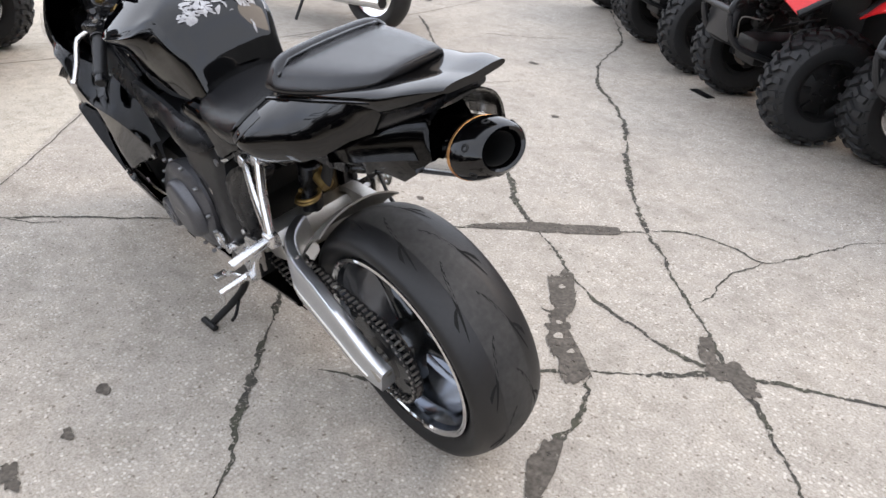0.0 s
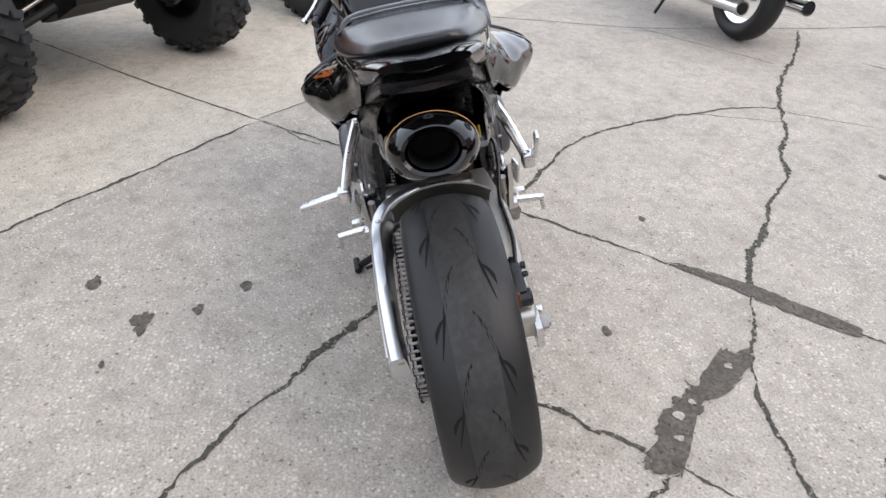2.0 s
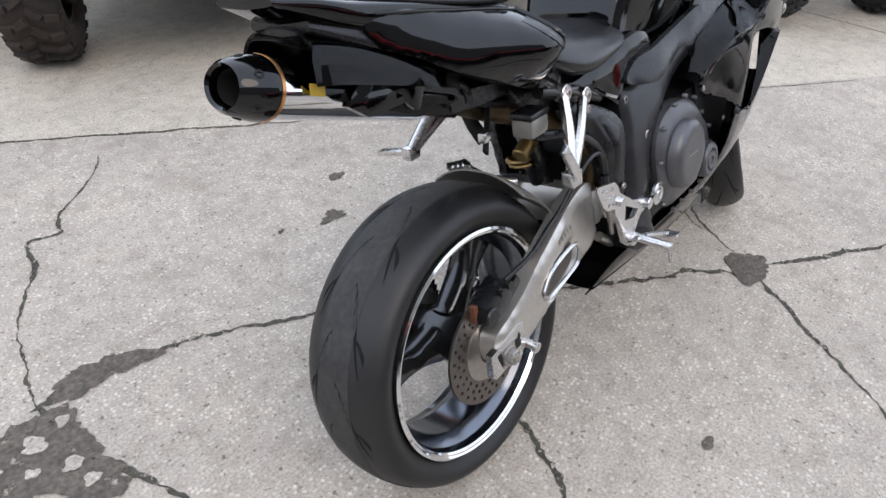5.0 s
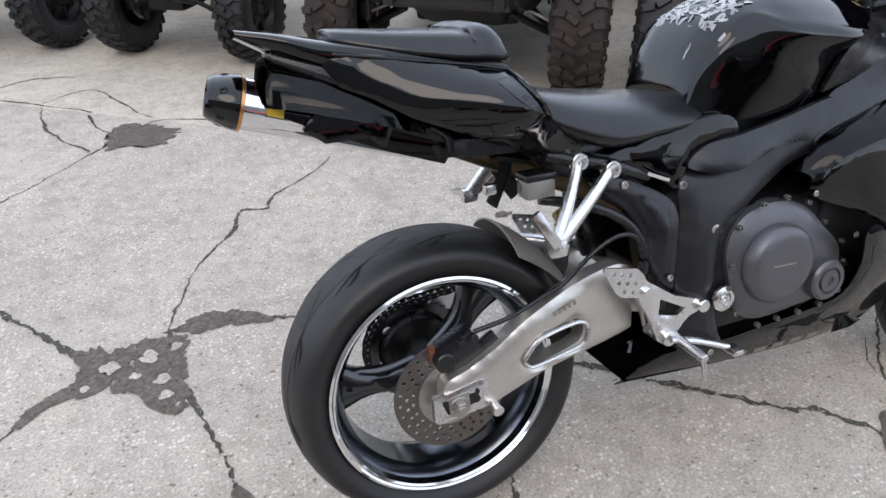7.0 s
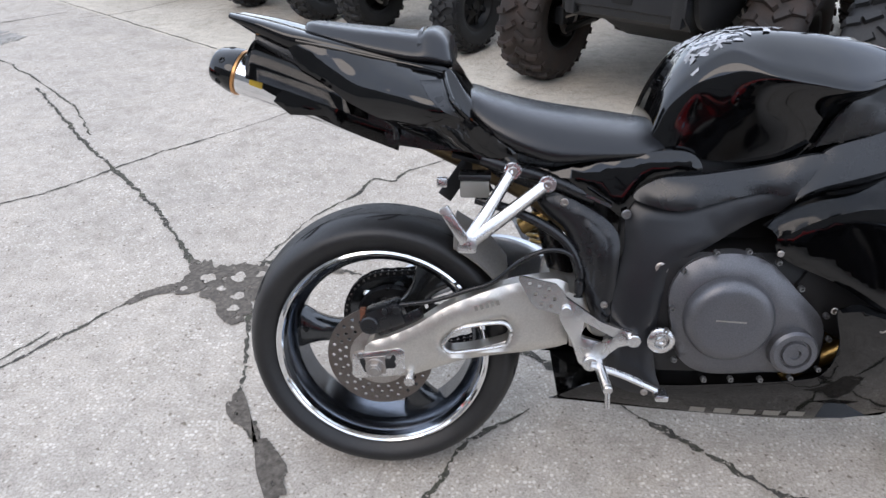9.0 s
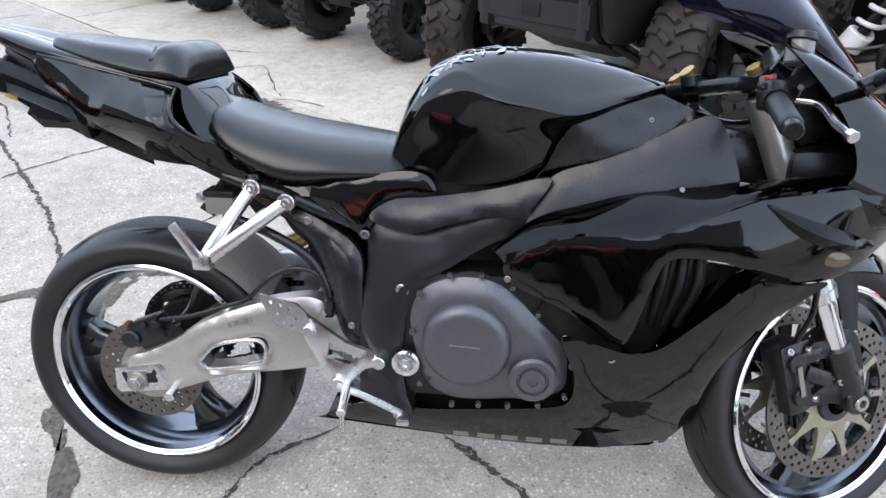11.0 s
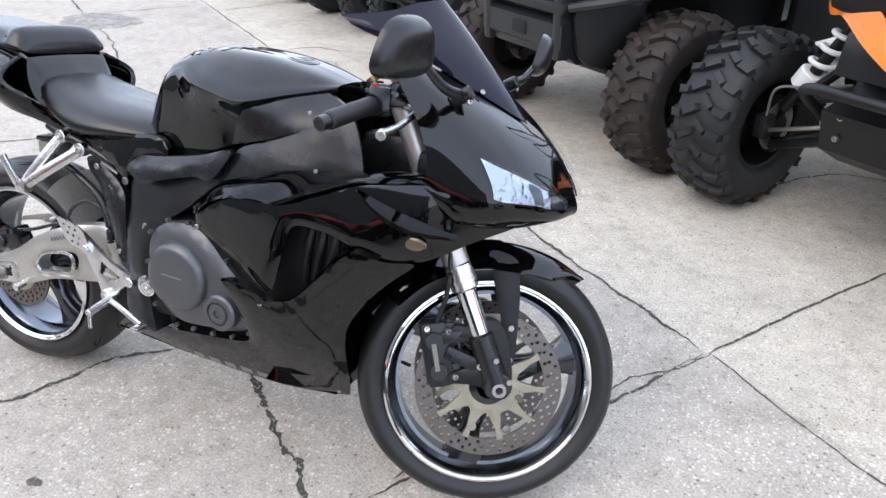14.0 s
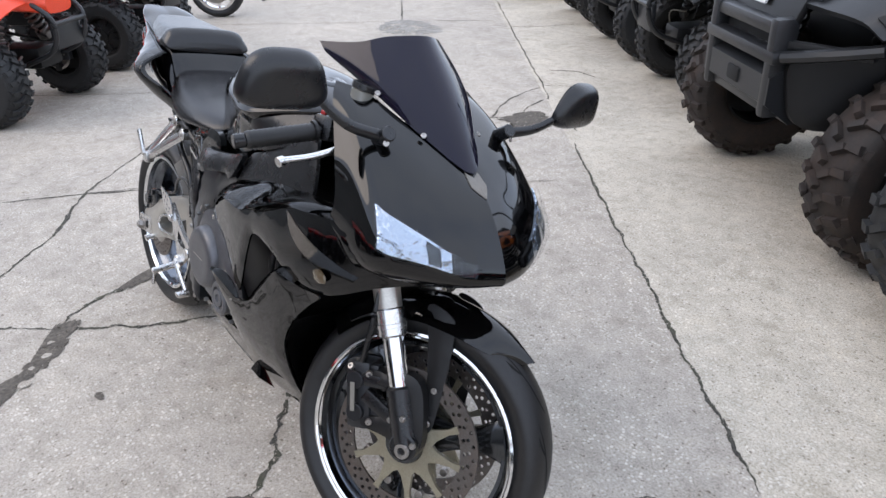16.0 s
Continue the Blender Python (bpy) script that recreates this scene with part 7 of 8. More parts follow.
def suspension(parent, s, track, R, inner, spring_mat, top_z, arm_r=0.016):
    w = track / 2 - 0.10
    zi, zo = R + 0.045, R - 0.085
    part("lower_arm", mesh_of([tube([(0.10, s * inner, zi), (0.06, s * (inner + w) / 2, (zi + zo) / 2), (0.0, s * w, zo)], arm_r * 1.15, 8), tube([(-0.22, s * inner, zi), (-0.10, s * (inner + w) / 2, (zi + zo) / 2), (0.0, s * w, zo)], arm_r * 1.15, 8)]), UTV_BLACK, parent)
    part("upper_arm", mesh_of([tube([(0.05, s * inner, zi + 0.15), (0.03, s * (inner + w) / 2, (zi + zo) / 2 + 0.16), (-0.02, s * w, zo + 0.17)], arm_r * 0.9, 8), tube([(-0.2, s * inner, zi + 0.15), (-0.1, s * (inner + w) / 2, (zi + zo) / 2 + 0.16), (-0.02, s * w, zo + 0.17)], arm_r * 0.9, 8)]), UTV_BLACK, parent)
    part("tie_rod", rod((0.09, s * inner, zi + 0.05), (0.08, s * w, R - 0.01), 0.008), STEEL, parent)
    hb = part("hub", mesh_of([rod((0, s * (w - 0.04), R), (0, s * (w + 0.08), R), 0.05, 20), box((0.05, 0.05, 0.22), Matrix.Translation((-0.01, s * (w - 0.01), R + 0.0)), bevel=0.01)]), UTV_BLACK, parent)
    part("brake_disc", rod((0, s * (w - 0.028), R), (0, s * (w - 0.023), R), 0.095, 28), STEEL, hb)
    part("caliper", box((0.06, 0.05, 0.09), Matrix.Translation((0.085, s * (w - 0.03), R + 0.02)), bevel=0.01), UTV_GREY, hb)
    part("brake_line", tube([(0.10, s * (w - 0.04), R + 0.06), (0.12, s * (w - 0.07), R + 0.18), (0.05, s * (w - 0.16), R + 0.19), (0.0, s * (inner + 0.02), R + 0.22)], 0.005, 8), GREY_PLASTIC, parent)
    a, b = (0.02, s * (w - 0.05), R + 0.08), (0.0, s * (inner + 0.01), top_z)
    sh = part("shock", rod(a, b, 0.022), UTV_BLACK, parent)
    A, B = Vector(a), Vector(b)
    part("shock_spring", spring(A.lerp(B, 0.34), A.lerp(B, 0.95), 0.042, 0.0095, 5.0), spring_mat, sh)
    part("spring_cup", rod(A.lerp(B, 0.22), A.lerp(B, 0.36), 0.050, 20), spring_mat, sh)


ROW_A = 233.1          # heading of the row that faces the motorcycle's left side
ROW_B = 53.1           # heading of the row on its other side


def utv_black(m):
    u = thing("utility_vehicle", m, "black side-by-side utility vehicle with muddy knobby tyres", "utility vehicle", "parked off-road vehicles")
    T, R = 1.20, 0.345
    for x in (0, -2.0):
        for s in (-1, 1):
            off_wheel(u, x, s * T / 2, R, 0.125, MUD_RUBBER, UTV_BLACK)
    for s in (-1, 1):
        suspension(u, s, T, R, 0.26, UTV_BLACK, 0.82)
    part("chassis", mesh_of([box((2.3, 0.55, 0.18), Matrix.Translation((-1.25, 0, 0.36)), bevel=0.04), box((0.52, 0.44, 0.20), Matrix.Translation((0.06, 0, 0.46)) @ Matrix.Rotation(-0.45, 4, "Y"), bevel=0.04)]), UTV_BLACK, u)
    bump = part("bumper", box((0.10, 0.46, 0.15), Matrix.Translation((0.335, 0, 0.545)), bevel=0.03), UTV_GREY, u, "charcoal front bumper with tow opening")
    for x, w, z in ((0.375, 0.60, 0.690), (0.360, 0.56, 0.785)):
        part("bumper_bar", box((0.07, w, 0.05), Matrix.Translation((x, 0, z)), bevel=0.018), UTV_GREY, bump)
    for s in (-1, 1):
        part("bumper_post", box((0.09, 0.055, 0.36), Matrix.Translation((0.360, s * 0.255, 0.645)), bevel=0.02), UTV_GREY, bump)
        part("bumper_tube", tube([(0.37, s * 0.30, 0.695), (0.30, s * 0.44, 0.73), (0.18, s * 0.56, 0.765)], 0.022, 8), UTV_GREY, bump)
    part("bumper_tray", panel([(0.30, 0.44), (0.40, 0.52), (0.40, 0.62), (0.32, 0.66), (0.12, 0.62), (0.06, 0.50), (0.16, 0.44)], lambda x, z: 0.30, -1, 0.58, 0.04, 0.014, False), UTV_GREY, bump, angle=30)
    for s in (-1, 1):
        part("bumper_wing", box((0.30, 0.035, 0.030), Matrix.Translation((0.26, s * 0.40, 0.735)) @ Matrix.Rotation(s * -1.0, 4, "Z"), bevel=0.008), UTV_GREY, bump)
    # Solid blocks coloured as the shade in the tow opening and grille gaps.
    part("tow_opening", box((0.02, 0.10, 0.06), Matrix.Translation((0.398, 0, 0.57)), bevel=0.01), HOLE_SHADE, bump)
    for z in (0.64, 0.74):
        part("grille", box((0.02, 0.42, 0.05), Matrix.Translation((0.345, 0, z)), bevel=0.004), HOLE_SHADE, bump)
    for s in (-1, 1):
        part("side_skirt", panel([(0.10, 0.74), (0.33, 0.70), (0.34, 0.56), (0.30, 0.46), (0.20, 0.45), (0.12, 0.56)], lambda x, z: 0.46 - 0.55 * (x - 0.1), s, 0.02, 0.03, 0.01), UTV_BLACK, u)
    hood = half_loft([(0.26, [(0, 0.905), (0.16, 0.905), (0.24, 0.890), (0.26, 0.86), (0, 0.80)]), (0.10, [(0, 0.985), (0.20, 0.98), (0.28, 0.96), (0.30, 0.90), (0, 0.80)]), (-0.25, [(0, 1.085), (0.24, 1.08), (0.32, 1.06), (0.34, 0.98), (0, 0.82)]), (-0.55, [(0, 1.14), (0.28, 1.13), (0.36, 1.11), (0.38, 1.02), (0, 0.85)])], 16, 16)
    part("inner_arch", box((0.45, 1.16, 0.46), Matrix.Translation((-0.40, 0, 0.72)), bevel=0.05), UTV_BLACK, u)
    hd = part("hood", hood, WHITE_PLASTIC, u, "white moulded hood")
    part("nose_grille", box((0.03, 0.56, 0.12), Matrix.Translation((0.312, 0, 0.850)) @ Matrix.Rotation(-0.4, 4, "Y"), bevel=0.01), UTV_BLACK, hd)
    part("badge_bar", box((0.01, 0.12, 0.035), Matrix.Translation((0.342, 0.0, 0.855)) @ Matrix.Rotation(-0.4, 4, "Y"), bevel=0.004), WHITE_PLASTIC, hd)
    for s in (-1, 1):
        FSURF = patch_surface([[(0.31, s * 0.26, 0.865), (0.30, s * 0.38, 0.862), (0.25, s * 0.52, 0.845), (0.21, s * 0.58, 0.800)], [(0.12, s * 0.28, 0.955), (0.10, s * 0.44, 0.955), (0.05, s * 0.60, 0.935), (0.03, s * 0.66, 0.860)],
                               [(-0.20, s * 0.32, 1.055), (-0.20, s * 0.48, 1.050), (-0.23, s * 0.65, 1.020), (-0.25, s * 0.70, 0.930)], [(-0.56, s * 0.36, 1.12), (-0.56, s * 0.50, 1.11), (-0.58, s * 0.67, 1.06), (-0.60, s * 0.72, 0.95)]])
        fen = part("fender", sheet(FSURF, arc(14, 0, 1), arc(12, 0, 1), 0.02, 0.012), UTV_GREY, u, "charcoal plastic front fender", angle=30)
        part("fender_step", sheet(lambda a, b: FSURF(0.05 + 0.75 * a, 0.70 + 0.22 * b), arc(10, 0, 1), arc(3, 0, 1), 0.012, 0.026), UTV_BLACK, fen, angle=30)
        part("fender_ridge", sheet(lambda a, b: FSURF(0.04 + 0.90 * a, 0.06 + 0.14 * b), arc(10, 0, 1), arc(3, 0, 1), 0.012, 0.028), UTV_GREY, fen, angle=30)
        part("headlight", sheet(lambda a, b: FSURF(0.22 + 0.24 * a, 0.30 + (0.32 - 0.10 * a) * b), arc(6, 0, 1), arc(6, 0, 1), 0.010, 0.018), WHITE_PLASTIC, fen, "pale headlight lens", angle=30)
        part("lamp_frame", mesh_of([tube([tuple(FSURF(0.22 + 0.24 * a, 0.30 + (0.32 - 0.10 * a) * b) + np.array((0.008, 0, 0.018))) for a, b in ((0, 0), (0.5, 0), (1, 0), (1, 0.5), (1, 1), (0.5, 1), (0, 1), (0, 0.5), (0, 0))], 0.012, 8, n=40)]), UTV_BLACK, fen)
        part("door", box((1.0, 0.05, 0.6), Matrix.Translation((-1.1, s * 0.68, 0.75)), bevel=0.03), UTV_BLACK, u)
        part("cage_tube", tube([(-0.55, s * 0.62, 1.05), (-0.95, s * 0.60, 1.75), (-1.9, s * 0.60, 1.78), (-2.1, s * 0.62, 1.0)], 0.025, 10), UTV_BLACK, u)
    part("cab", mesh_of([box((0.12, 1.2, 0.55), Matrix.Translation((-0.62, 0, 0.80)), bevel=0.03), box((1.1, 1.2, 0.12), Matrix.Translation((-1.1, 0, 0.5)), bevel=0.03), box((0.25, 1.1, 0.7), Matrix.Translation((-1.75, 0, 0.9)), bevel=0.05)]), UTV_BLACK, u)
    return u


def utv_orange(m):
    u = thing("side_by_side", m, "orange side-by-side with black knobby tyres and white coil springs", "utility vehicle", "parked off-road vehicles")
    T, R = 1.22, 0.345
    for x in (0, -2.1):
        for s in (-1, 1):
            off_wheel(u, x, s * T / 2, R, 0.125, ATV_RUBBER, UTV_BLACK)
    for s in (-1, 1):
        suspension(u, s, T, R, 0.22, WHITE_SPRING, 0.86)
    part("chassis", mesh_of([box((2.4, 0.44, 0.16), Matrix.Translation((-1.30, 0, 0.36)), bevel=0.04), box((0.36, 0.36, 0.26), Matrix.Translation((0.0, 0, 0.46)) @ Matrix.Rotation(-0.5, 4, "Y"), bevel=0.03)]), UTV_BLACK, u)
    skid = part("skid_plate", panel([(0.06, 0.32), (0.20, 0.40), (0.24, 0.54), (0.06, 0.58)], lambda x, z: 0.20, -1, 0.39, 0.05, 0.01, False), UTV_BLACK, u, "black front skid plate with bolts")
    bits("skid_bolt", ([bolt((0.225, y, z), (1, 0, 0), 0.011, 0.012) for y in (-0.13, 0.13) for z in (0.46, 0.53)]), STEEL, skid)
    part("bumper_bar", mesh_of([tube([(0.08, -0.26, 0.46), (0.26, -0.25, 0.58), (0.30, -0.20, 0.62), (0.31, 0.0, 0.625), (0.30, 0.20, 0.62), (0.26, 0.25, 0.58), (0.08, 0.26, 0.46)], 0.019, 10, n=40), tube([(0.26, -0.25, 0.58), (0.08, -0.22, 0.66)], 0.016, 8), tube([(0.26, 0.25, 0.58), (0.08, 0.22, 0.66)], 0.016, 8)]), UTV_BLACK, u)
    part("fascia", panel([(0.08, 0.64), (0.24, 0.66), (0.22, 0.78), (0.08, 0.90), (-0.07, 0.95), (-0.07, 0.70)], lambda x, z: 0.20, -1, 0.39, 0.05, 0.02, False), UTV_BLACK, u)
    for s in (-1, 1):
        S = patch_surface([[(0.270, 0.0, 0.70), (0.255, 0.0, 0.74), (0.230, 0.0, 0.78)], [(0.240, s * 0.12, 0.76), (0.220, s * 0.12, 0.81), (0.200, s * 0.12, 0.86)], [(0.180, s * 0.24, 0.82), (0.140, s * 0.26, 0.90), (0.100, s * 0.26, 0.96)], [(0.080, s * 0.34, 0.80), (0.030, s * 0.38, 0.95), (-0.070, s * 0.38, 1.05)], [(-0.120, s * 0.48, 0.84), (-0.220, s * 0.54, 0.98), (-0.370, s * 0.50, 1.10)]])
        nose = part("nose_panel", sheet(S, arc(20, 0, 1), arc(10, 0, 1), 0.008), ORANGE, u, "bright orange nose panel", angle=60)
        lamp = lathe([(0.05, 0), (0.052, 0.02), (0.045, 0.035), (0.0001, 0.02)], 24)
        lamp.transform(Matrix.Translation((0.03, s * 0.36, 0.92)) @ Matrix.Rotation(-math.pi / 2, 4, "Z"))
        part("headlight", lamp, LENS_REFLECT, nose)
        part("fender", panel([(0.12, 0.86), (-0.2, 1.02), (-0.6, 1.0), (-0.75, 0.7), (-0.6, 0.75), (-0.3, 0.90)], lambda x, z: 0.66, s, 0.22, 0.06, 0.03), GREY_PLASTIC, u, "grey plastic fender")
        part("cage_tube", tube([(-0.5, s * 0.6, 1.0), (-0.9, s * 0.58, 1.6), (-1.8, s * 0.58, 1.62), (-2.1, s * 0.6, 0.9)], 0.025, 10), UTV_BLACK, u)
    emblem = lathe([(0.0001, 0.004), (0.022, 0.004), (0.024, 0)], 20)
    emblem.transform(Matrix.Translation((0.267, 0, 0.735)) @ Matrix.Rotation(-math.pi / 2, 4, "Z"))
    part("round_emblem", emblem, WHITE_PLASTIC, u)
    for z in (0.83, 0.89):
        part("grille_bar", tube([(0.10, -0.20, z + 0.06), (0.20, 0.0, z), (0.10, 0.20, z + 0.06)], 0.016, 8), UTV_GREY, u)
    part("hood", box((0.75, 0.60, 0.16), Matrix.Translation((-0.15, 0, 0.98)) @ Matrix.Rotation(0.22, 4, "Y"), bevel=0.06), UTV_BLACK, u)
    part("cab", mesh_of([box((0.12, 1.1, 0.5), Matrix.Translation((-0.6, 0, 0.75)), bevel=0.03), box((1.2, 1.1, 0.12), Matrix.Translation((-1.1, 0, 0.45)), bevel=0.03), box((0.25, 1.0, 0.6), Matrix.Translation((-1.75, 0, 0.85)), bevel=0.05)]), UTV_BLACK, u)
    return u


def atv(m, body, label, rim_mat=UTV_BLACK, springs=UTV_BLACK, rubber=ATV_RUBBER):
    u = thing("quad_bike", m, label, "quad bike", "parked off-road vehicles")
    T, R = 0.80, 0.285
    for x, h in ((0, 0.095), (-1.22, 0.115)):
        for s in (-1, 1):
            off_wheel(u, x, s * T / 2, R, h, rubber, rim_mat, style=0)
    for s in (-1, 1):
        suspension(u, s, T + 0.04, R, 0.13, springs, 0.66, 0.012)
    part("frame", mesh_of([box((1.5, 0.22, 0.14), Matrix.Translation((-0.55, 0, 0.36)), bevel=0.03), box((0.5, 0.32, 0.36), Matrix.Translation((-0.55, 0, 0.52)), bevel=0.05)]), UTV_BLACK, u)
    part("bumper", mesh_of([tube([(0.10, -0.12, 0.32), (0.34, -0.14, 0.42), (0.40, -0.15, 0.60), (0.28, -0.17, 0.72)], 0.016, 8, n=24), tube([(0.10, 0.12, 0.32), (0.34, 0.14, 0.42), (0.40, 0.15, 0.60), (0.28, 0.17, 0.72)], 0.016, 8, n=24), rod((0.40, -0.16, 0.58), (0.40, 0.16, 0.58), 0.016), rod((0.34, -0.14, 0.43), (0.34, 0.14, 0.43), 0.014), box((0.03, 0.26, 0.16), Matrix.Translation((0.36, 0, 0.50)), bevel=0.01)]), UTV_GREY, u, "charcoal tubular front bumper")
    nose = half_loft([(0.36, [(0, 0.74), (0.08, 0.73), (0.12, 0.70), (0.10, 0.64), (0, 0.63)]), (0.20, [(0, 0.84), (0.16, 0.82), (0.26, 0.78), (0.24, 0.68), (0, 0.66)]), (-0.05, [(0, 0.90), (0.20, 0.87), (0.36, 0.82), (0.36, 0.74), (0, 0.70)]), (-0.35, [(0, 0.90), (0.16, 0.86), (0.26, 0.78), (0.22, 0.66), (0, 0.62)])], 16, 14)
    nz = part("front_body", nose, body, u)
    for s in (-1, 1):
        S = patch_surface([[(0.30, s * 0.20, 0.72), (0.30, s * 0.34, 0.70), (0.28, s * 0.50, 0.64)], [(0.10, s * 0.20, 0.80), (0.10, s * 0.38, 0.78), (0.08, s * 0.54, 0.74)], [(-0.20, s * 0.22, 0.80), (-0.22, s * 0.38, 0.77), (-0.24, s * 0.54, 0.72)], [(-0.40, s * 0.20, 0.62), (-0.44, s * 0.34, 0.58), (-0.46, s * 0.50, 0.52)]])
        bm = sheet(S, arc(14, 0, 1), arc(8, 0, 1), 0.008)
        part("fender", bm, body, u, angle=60)
        part("fender_trim", tube([(0.28, s * 0.505, 0.64), (0.08, s * 0.545, 0.74), (-0.24, s * 0.545, 0.72), (-0.46, s * 0.505, 0.52)], 0.016, 8, n=20), UTV_BLACK, u)
        part("headlight", box((0.05, 0.12, 0.05), Matrix.Translation((0.30, s * 0.15, 0.755)) @ Matrix.Rotation(-0.5, 4, "Y") @ Matrix.Rotation(s * -0.5, 4, "Z"), bevel=0.015), LENS_REFLECT, nz)
        part("rear_fender", box((0.60, 0.34, 0.06), Matrix.Translation((-1.2, s * 0.36, 0.74)) @ Matrix.Rotation(0.06, 4, "Y"), bevel=0.025), body, u)
        part("bar", tube([(-0.32, 0, 0.98), (-0.34, s * 0.20, 1.06), (-0.42, s * 0.38, 1.05)], 0.014, 8), UTV_BLACK, u)
    part("rack", mesh_of([tube([(0.22, -0.3, 0.90), (0.24, 0, 0.91), (0.22, 0.3, 0.90)], 0.011, 8), tube([(-0.10, -0.34, 0.93), (-0.10, 0.34, 0.93)], 0.011, 8), tube([(0.22, -0.3, 0.90), (-0.10, -0.34, 0.93)], 0.011, 8), tube([(0.22, 0.3, 0.90), (-0.10, 0.34, 0.93)], 0.011, 8), rod((0.1, -0.2, 0.80), (0.1, -0.2, 0.92), 0.01), rod((0.1, 0.2, 0.80), (0.1, 0.2, 0.92), 0.01)]), UTV_BLACK, u)
    part("seat", box((0.75, 0.28, 0.14), Matrix.Translation((-0.95, 0, 0.82)), bevel=0.05), LEATHER, u)
    return u


utv_black(pose(1.10, 2.37, 0, 0, 0, ROW_A))
utv_orange(pose(2.37, 1.42, 0, 0, 0, ROW_A))
utv_three = atv(pose(3.86, 0.20, 0, 0, 0, ROW_A), RED_PLASTIC, "red quad bike with polished rims beside the orange side-by-side", ALUMINIUM)
atv(pose(-0.13, 3.46, 0, 0, 0, ROW_A), UTV_BLACK, "black quad bike with knobby tyres and black bumper", rubber=ATV_RUBBER)
atv(pose(-1.17, 4.22, 0, 0, 0, ROW_A), UTV_BLACK, "black quad bike with knobby tyres and black bumper", rubber=ATV_RUBBER)
atv(pose(-2.25, 5.05, 0, 0, 0, ROW_A), UTV_BLACK, "black quad bike with knobby tyres and black bumper", rubber=ATV_RUBBER)
atv(pose(0.58, -2.93, 0, 0, 0, ROW_B), RED_PLASTIC, "red quad bike with black knobby tyres and rims", UTV_BLACK)
atv(pose(-0.42, -2.50, 0, 0, 0, ROW_B), RED_PLASTIC, "red quad bike with black tyres and polished rims", ALUMINIUM)
atv(pose(1.58, -3.62, 0, 0, 0, ROW_B), UTV_BLACK, "black quad bike with knobby tyres", UTV_BLACK)
atv(pose(2.50, -4.40, 0, 0, 0, ROW_B), UTV_BLACK, "black quad bike with knobby tyres", UTV_BLACK)
atv(pose(-4.10, 1.30, 0, 0, 0, 40), RED_ORANGE, "orange-red quad bike with black tyres and silver hubs", UTV_BLACK, GALV)
atv(pose(-3.12, 0.25, 0, 0, 0, 40), RED_ORANGE, "orange-red quad bike with black tyres", UTV_BLACK, GALV)


def cruiser(m):
    """Touring motorcycle of which the rear is seen."""
    u = thing("touring_motorcycle", m, "white and red touring motorcycle with a chrome exhaust pipe", "motorcycle")
    for x, R in ((0, 0.32), (1.6, 0.32)):
        ty = part("tyre", lathe(tyre_profile(R, 0.075, 0.21), 56, centre=(x, 0, R), closed=True), RUBBER, u)
        part("rim", lathe([(0.212, 0.05), (0.20, 0.045), (0.05, 0.03), (0.0001, 0.05), (0.0001, -0.05), (0.05, -0.03), (0.20, -0.045), (0.212, -0.05)], 40, centre=(x, 0, R)), CHROME, ty)
    part("frame", mesh_of([box((1.0, 0.30, 0.35), Matrix.Translation((0.75, 0, 0.42)), bevel=0.06), rod((1.25, 0, 0.95), (1.6, 0, 0.32), 0.03)]), UTV_BLACK, u)
    for s in (-1, 1):
        part("exhaust_pipe", mesh_of([tube([(0.75, s * 0.20, 0.26), (0.2, s * 0.23, 0.25), (-0.28, s * 0.24, 0.27)], 0.042, 16), tube([(-0.27, s * 0.24, 0.27), (-0.30, s * 0.24, 0.271)], 0.047, 16)]), CHROME, u, "chrome exhaust pipe")
        part("pipe_mouth", tube([(-0.300, s * 0.24, 0.271), (-0.302, s * 0.24, 0.271)], 0.036, 16), HOLE_SHADE, u)
        bag = half_loft([(-0.30, [(0, 0.72), (0.08, 0.71), (0.11, 0.66), (0.10, 0.46), (0, 0.44)]), (0.0, [(0, 0.76), (0.10, 0.75), (0.14, 0.70), (0.13, 0.42), (0, 0.40)]), (0.38, [(0, 0.72), (0.09, 0.71), (0.12, 0.66), (0.11, 0.46), (0, 0.44)])], 12, 14)
        bag.transform(Matrix.Translation((0, s * 0.26, 0)))
        pn = part("saddlebag", bag, WHITE_PLASTIC, u, "white hard saddlebag")
        part("bag_trim", tube([(-0.33, s * 0.37, 0.50), (0.0, s * 0.41, 0.47), (0.40, s * 0.38, 0.50)], 0.012, 8), CHROME, pn)
    part("rear_fender", sheet(patch_surface([[(0.345 * math.cos(a), y, 0.32 + 0.345 * math.sin(a) - 0.03 * (abs(y) / 0.1) ** 2) for y in (-0.10, -0.05, 0, 0.05, 0.10)] for a in arc(5, 0.6, 3.0)]), arc(16, 0, 1), arc(8, 0, 1), 0.005), RED_PLASTIC, u, "red rear fender")
    part("tail_lamp", box((0.05, 0.22, 0.07), Matrix.Translation((-0.36, 0, 0.56)), bevel=0.02), RED_TINT, u)
    part("seat", box((0.75, 0.34, 0.13), Matrix.Translation((0.35, 0, 0.78)), bevel=0.05), LEATHER, u)
    part("tank", half_loft([(0.70, [(0, 0.90), (0.08, 0.89), (0.14, 0.84), (0.14, 0.72), (0, 0.70)]), (0.95, [(0, 1.0), (0.10, 0.98), (0.17, 0.90), (0.16, 0.76), (0, 0.72)]), (1.2, [(0, 0.98), (0.07, 0.96), (0.11, 0.90), (0.10, 0.80), (0, 0.78)])], 12, 12), WHITE_PLASTIC, u)
    part("stand", rod((0.6, 0.12, 0.3), (0.62, 0.26, 0.006), 0.012), UTV_BLACK, u)
    return u


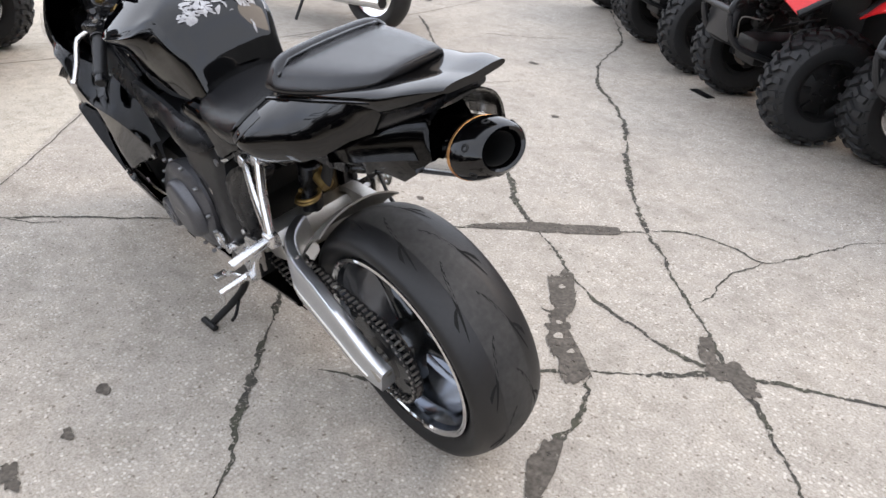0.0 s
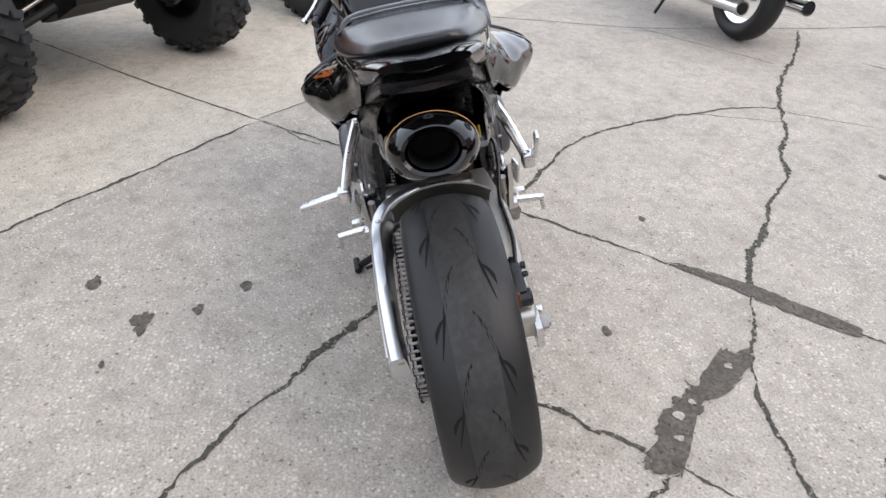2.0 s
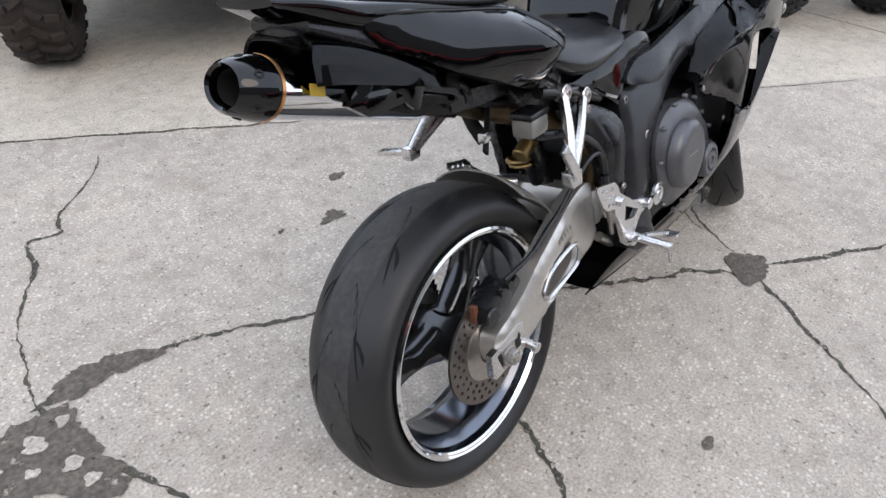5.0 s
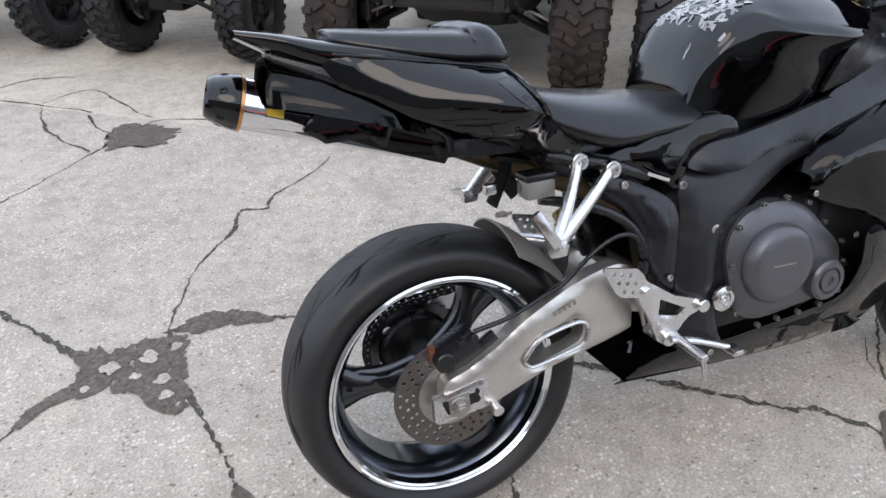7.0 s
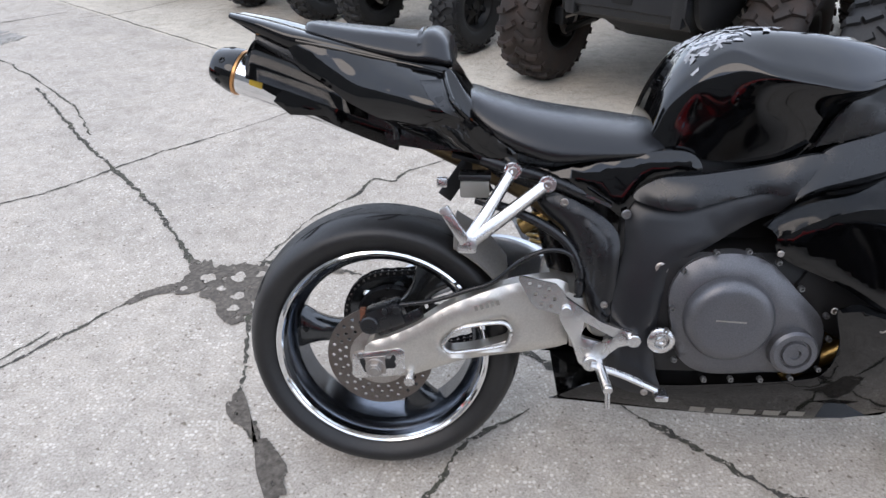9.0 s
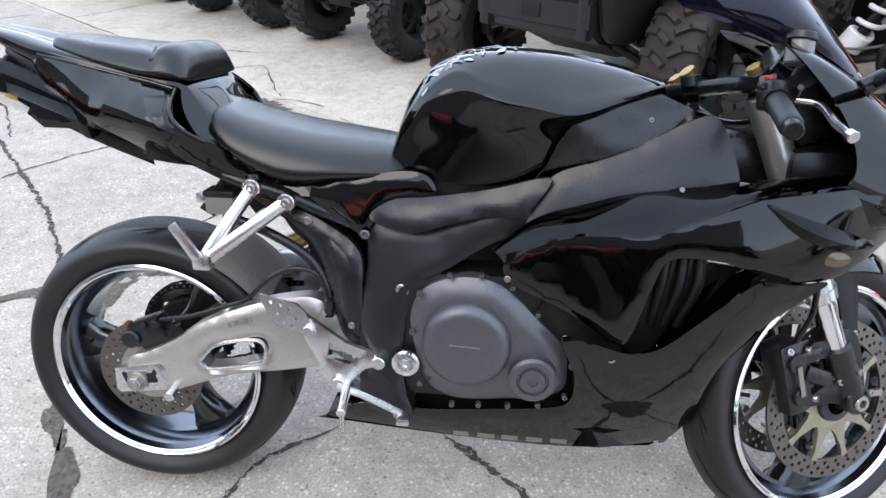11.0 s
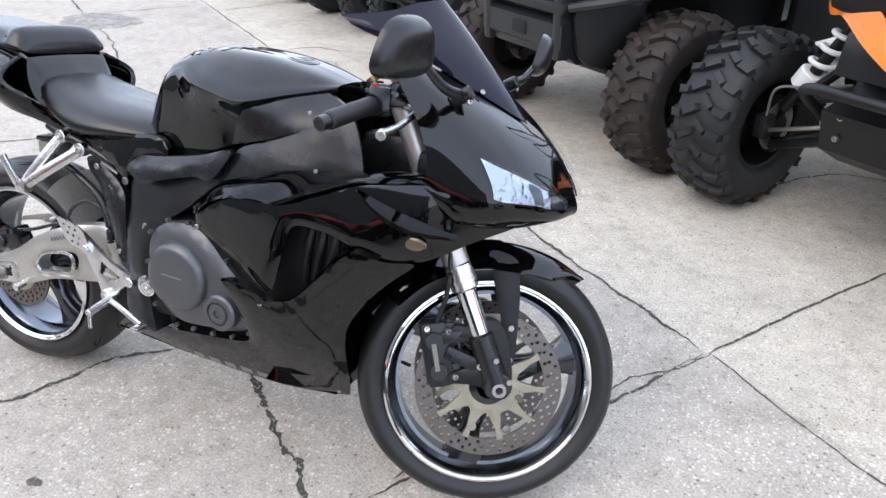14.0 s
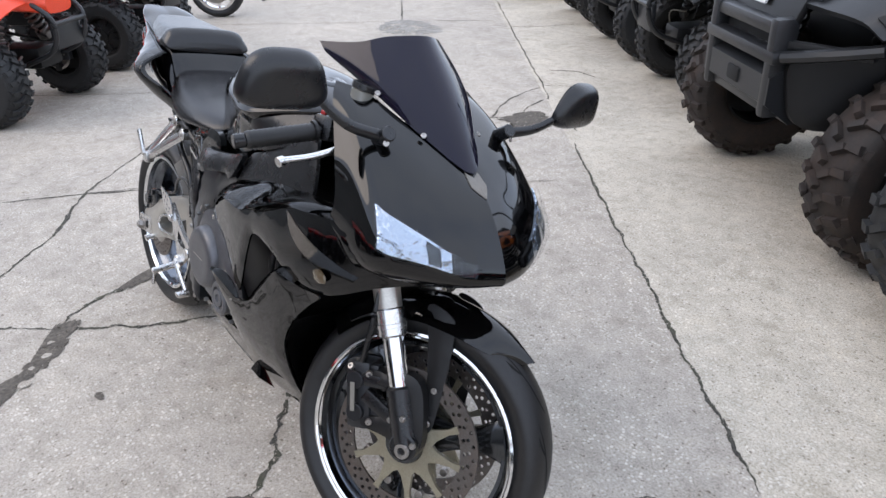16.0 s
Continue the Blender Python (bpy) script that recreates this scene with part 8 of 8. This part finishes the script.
cruiser(pose(3.26, -2.34, 0, 0, 0, 6))


def far_bike(m):
    u = thing("street_motorcycle", m, "dark street motorcycle with a polished silver front wheel", "motorcycle")
    for x in (0, -1.4):
        ty = part("tyre", lathe(tyre_profile(0.30, 0.06, 0.225), 56, centre=(x, 0, 0.298), closed=True), RUBBER, u)
        rm = part("rim", lathe([(0.226, 0.045), (0.20, 0.045), (0.196, 0.0), (0.20, -0.045), (0.226, -0.045)], 48, centre=(x, 0, 0.30), closed=True), CHROME, ty)
        for k in range(8):
            a = 2 * math.pi * k / 8
            part("spoke", box((0.19, 0.03, 0.022), Matrix.Translation((x, 0, 0.30)) @ Matrix.Rotation(a, 4, "Y") @ Matrix.Translation((0.11, 0, 0)), bevel=0.005), ALUMINIUM, rm)
    part("body", mesh_of([box((0.9, 0.30, 0.40), Matrix.Translation((-0.65, 0, 0.55)), bevel=0.08), box((0.5, 0.26, 0.2), Matrix.Translation((-0.5, 0, 0.85)), bevel=0.07), box((0.7, 0.2, 0.12), Matrix.Translation((-1.1, 0, 0.82)), bevel=0.05)]), BLACK_PAINT, u)
    for s in (-1, 1):
        part("fork_tube", rod((0.0, s * 0.10, 0.30), (-0.28, s * 0.10, 0.92), 0.025), BRUSHED, u)
        part("front_disc", lathe([(0.07, s * 0.07), (0.15, s * 0.07), (0.15, s * 0.074), (0.07, s * 0.074)], 40, centre=(0, 0, 0.30), closed=True), STEEL, u)
    part("stand", rod((-0.8, 0.10, 0.3), (-0.78, 0.22, 0.006), 0.012), UTV_BLACK, u)
    return u


far_bike(pose(-5.43, 2.62, 0, 0, 0, 50))


def barrier(a, b):
    a, b = Vector(a), Vector(b)
    L = (b - a).length
    yaw = math.degrees(math.atan2(b.y - a.y, b.x - a.x))
    u = thing("crowd_barrier", pose(a.x, a.y, 0, 0, 0, yaw), "grey steel crowd barrier standing on the concrete", "barrier", "crowd barriers")
    for z in (0.16, 1.05):
        part("rail", rod((0, 0, z), (L, 0, z), 0.019), GALV, u)
    for k in range(int(L / 0.14) + 1):
        x = min(L, k * 0.14)
        if k % 9 == 0:
            part("post", rod((x, 0, 0.0), (x, 0, 1.05), 0.019), GALV, u)
            part("foot", rod((x, -0.28, 0.018), (x, 0.28, 0.018), 0.018), GALV, u)
        else:
            part("bar", rod((x, 0, 0.16), (x, 0, 1.05), 0.007, 8), GALV, u)


barrier((-6.20, 3.62, 0), (-4.81, 4.96, 0))
barrier((-4.82, 5.24, 0), (-4.00, 6.02, 0))


def yellow_sled(m):
    u = thing("snow_sled", m, "yellow and black sled with curved skis on the concrete", "sled")
    for s in (-1, 1):
        part("ski", tube([(0.55, s * 0.22, 0.18), (0.45, s * 0.22, 0.06), (0.2, s * 0.22, 0.022), (-0.6, s * 0.22, 0.020)], 0.02, 8, n=24), YELLOW, u)
        part("strut", rod((0.1, s * 0.22, 0.03), (0.05, s * 0.12, 0.35), 0.018), STEEL, u)
    part("body", half_loft([(0.45, [(0, 0.42), (0.12, 0.40), (0.18, 0.36), (0.16, 0.30), (0, 0.28)]), (0.0, [(0, 0.62), (0.20, 0.58), (0.28, 0.48), (0.24, 0.30), (0, 0.26)]), (-0.8, [(0, 0.55), (0.16, 0.53), (0.20, 0.46), (0.18, 0.25), (0, 0.2)])], 12, 12), UTV_BLACK, u)
    part("side_panel", panel([(0.3, 0.34), (0.0, 0.55), (-0.4, 0.5), (-0.3, 0.36)], lambda x, z: 0.285, -1, 0.02, 0.05, 0.01), YELLOW, u)
    return u


yellow_sled(pose(-3.35, 5.75, 0, 0, 0, 25))


# Out-of-view wall, added to keep the low sky out of the paintwork's reflections.
def unseen_wall():
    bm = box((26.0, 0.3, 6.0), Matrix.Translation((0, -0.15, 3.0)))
    ob = part("reflection_wall", bm, material("unseen_wall_grey", (0.20, 0.195, 0.185), 0.7, grain=0.15, scale=3, dirt=(0.12, 0.11, 0.10), dirt_amt=0.4, dirt_scale=0.8), None, "unseen plain grey wall, added to darken low reflections", smooth=False)
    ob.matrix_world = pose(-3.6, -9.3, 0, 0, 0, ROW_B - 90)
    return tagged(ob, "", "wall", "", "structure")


unseen_wall()
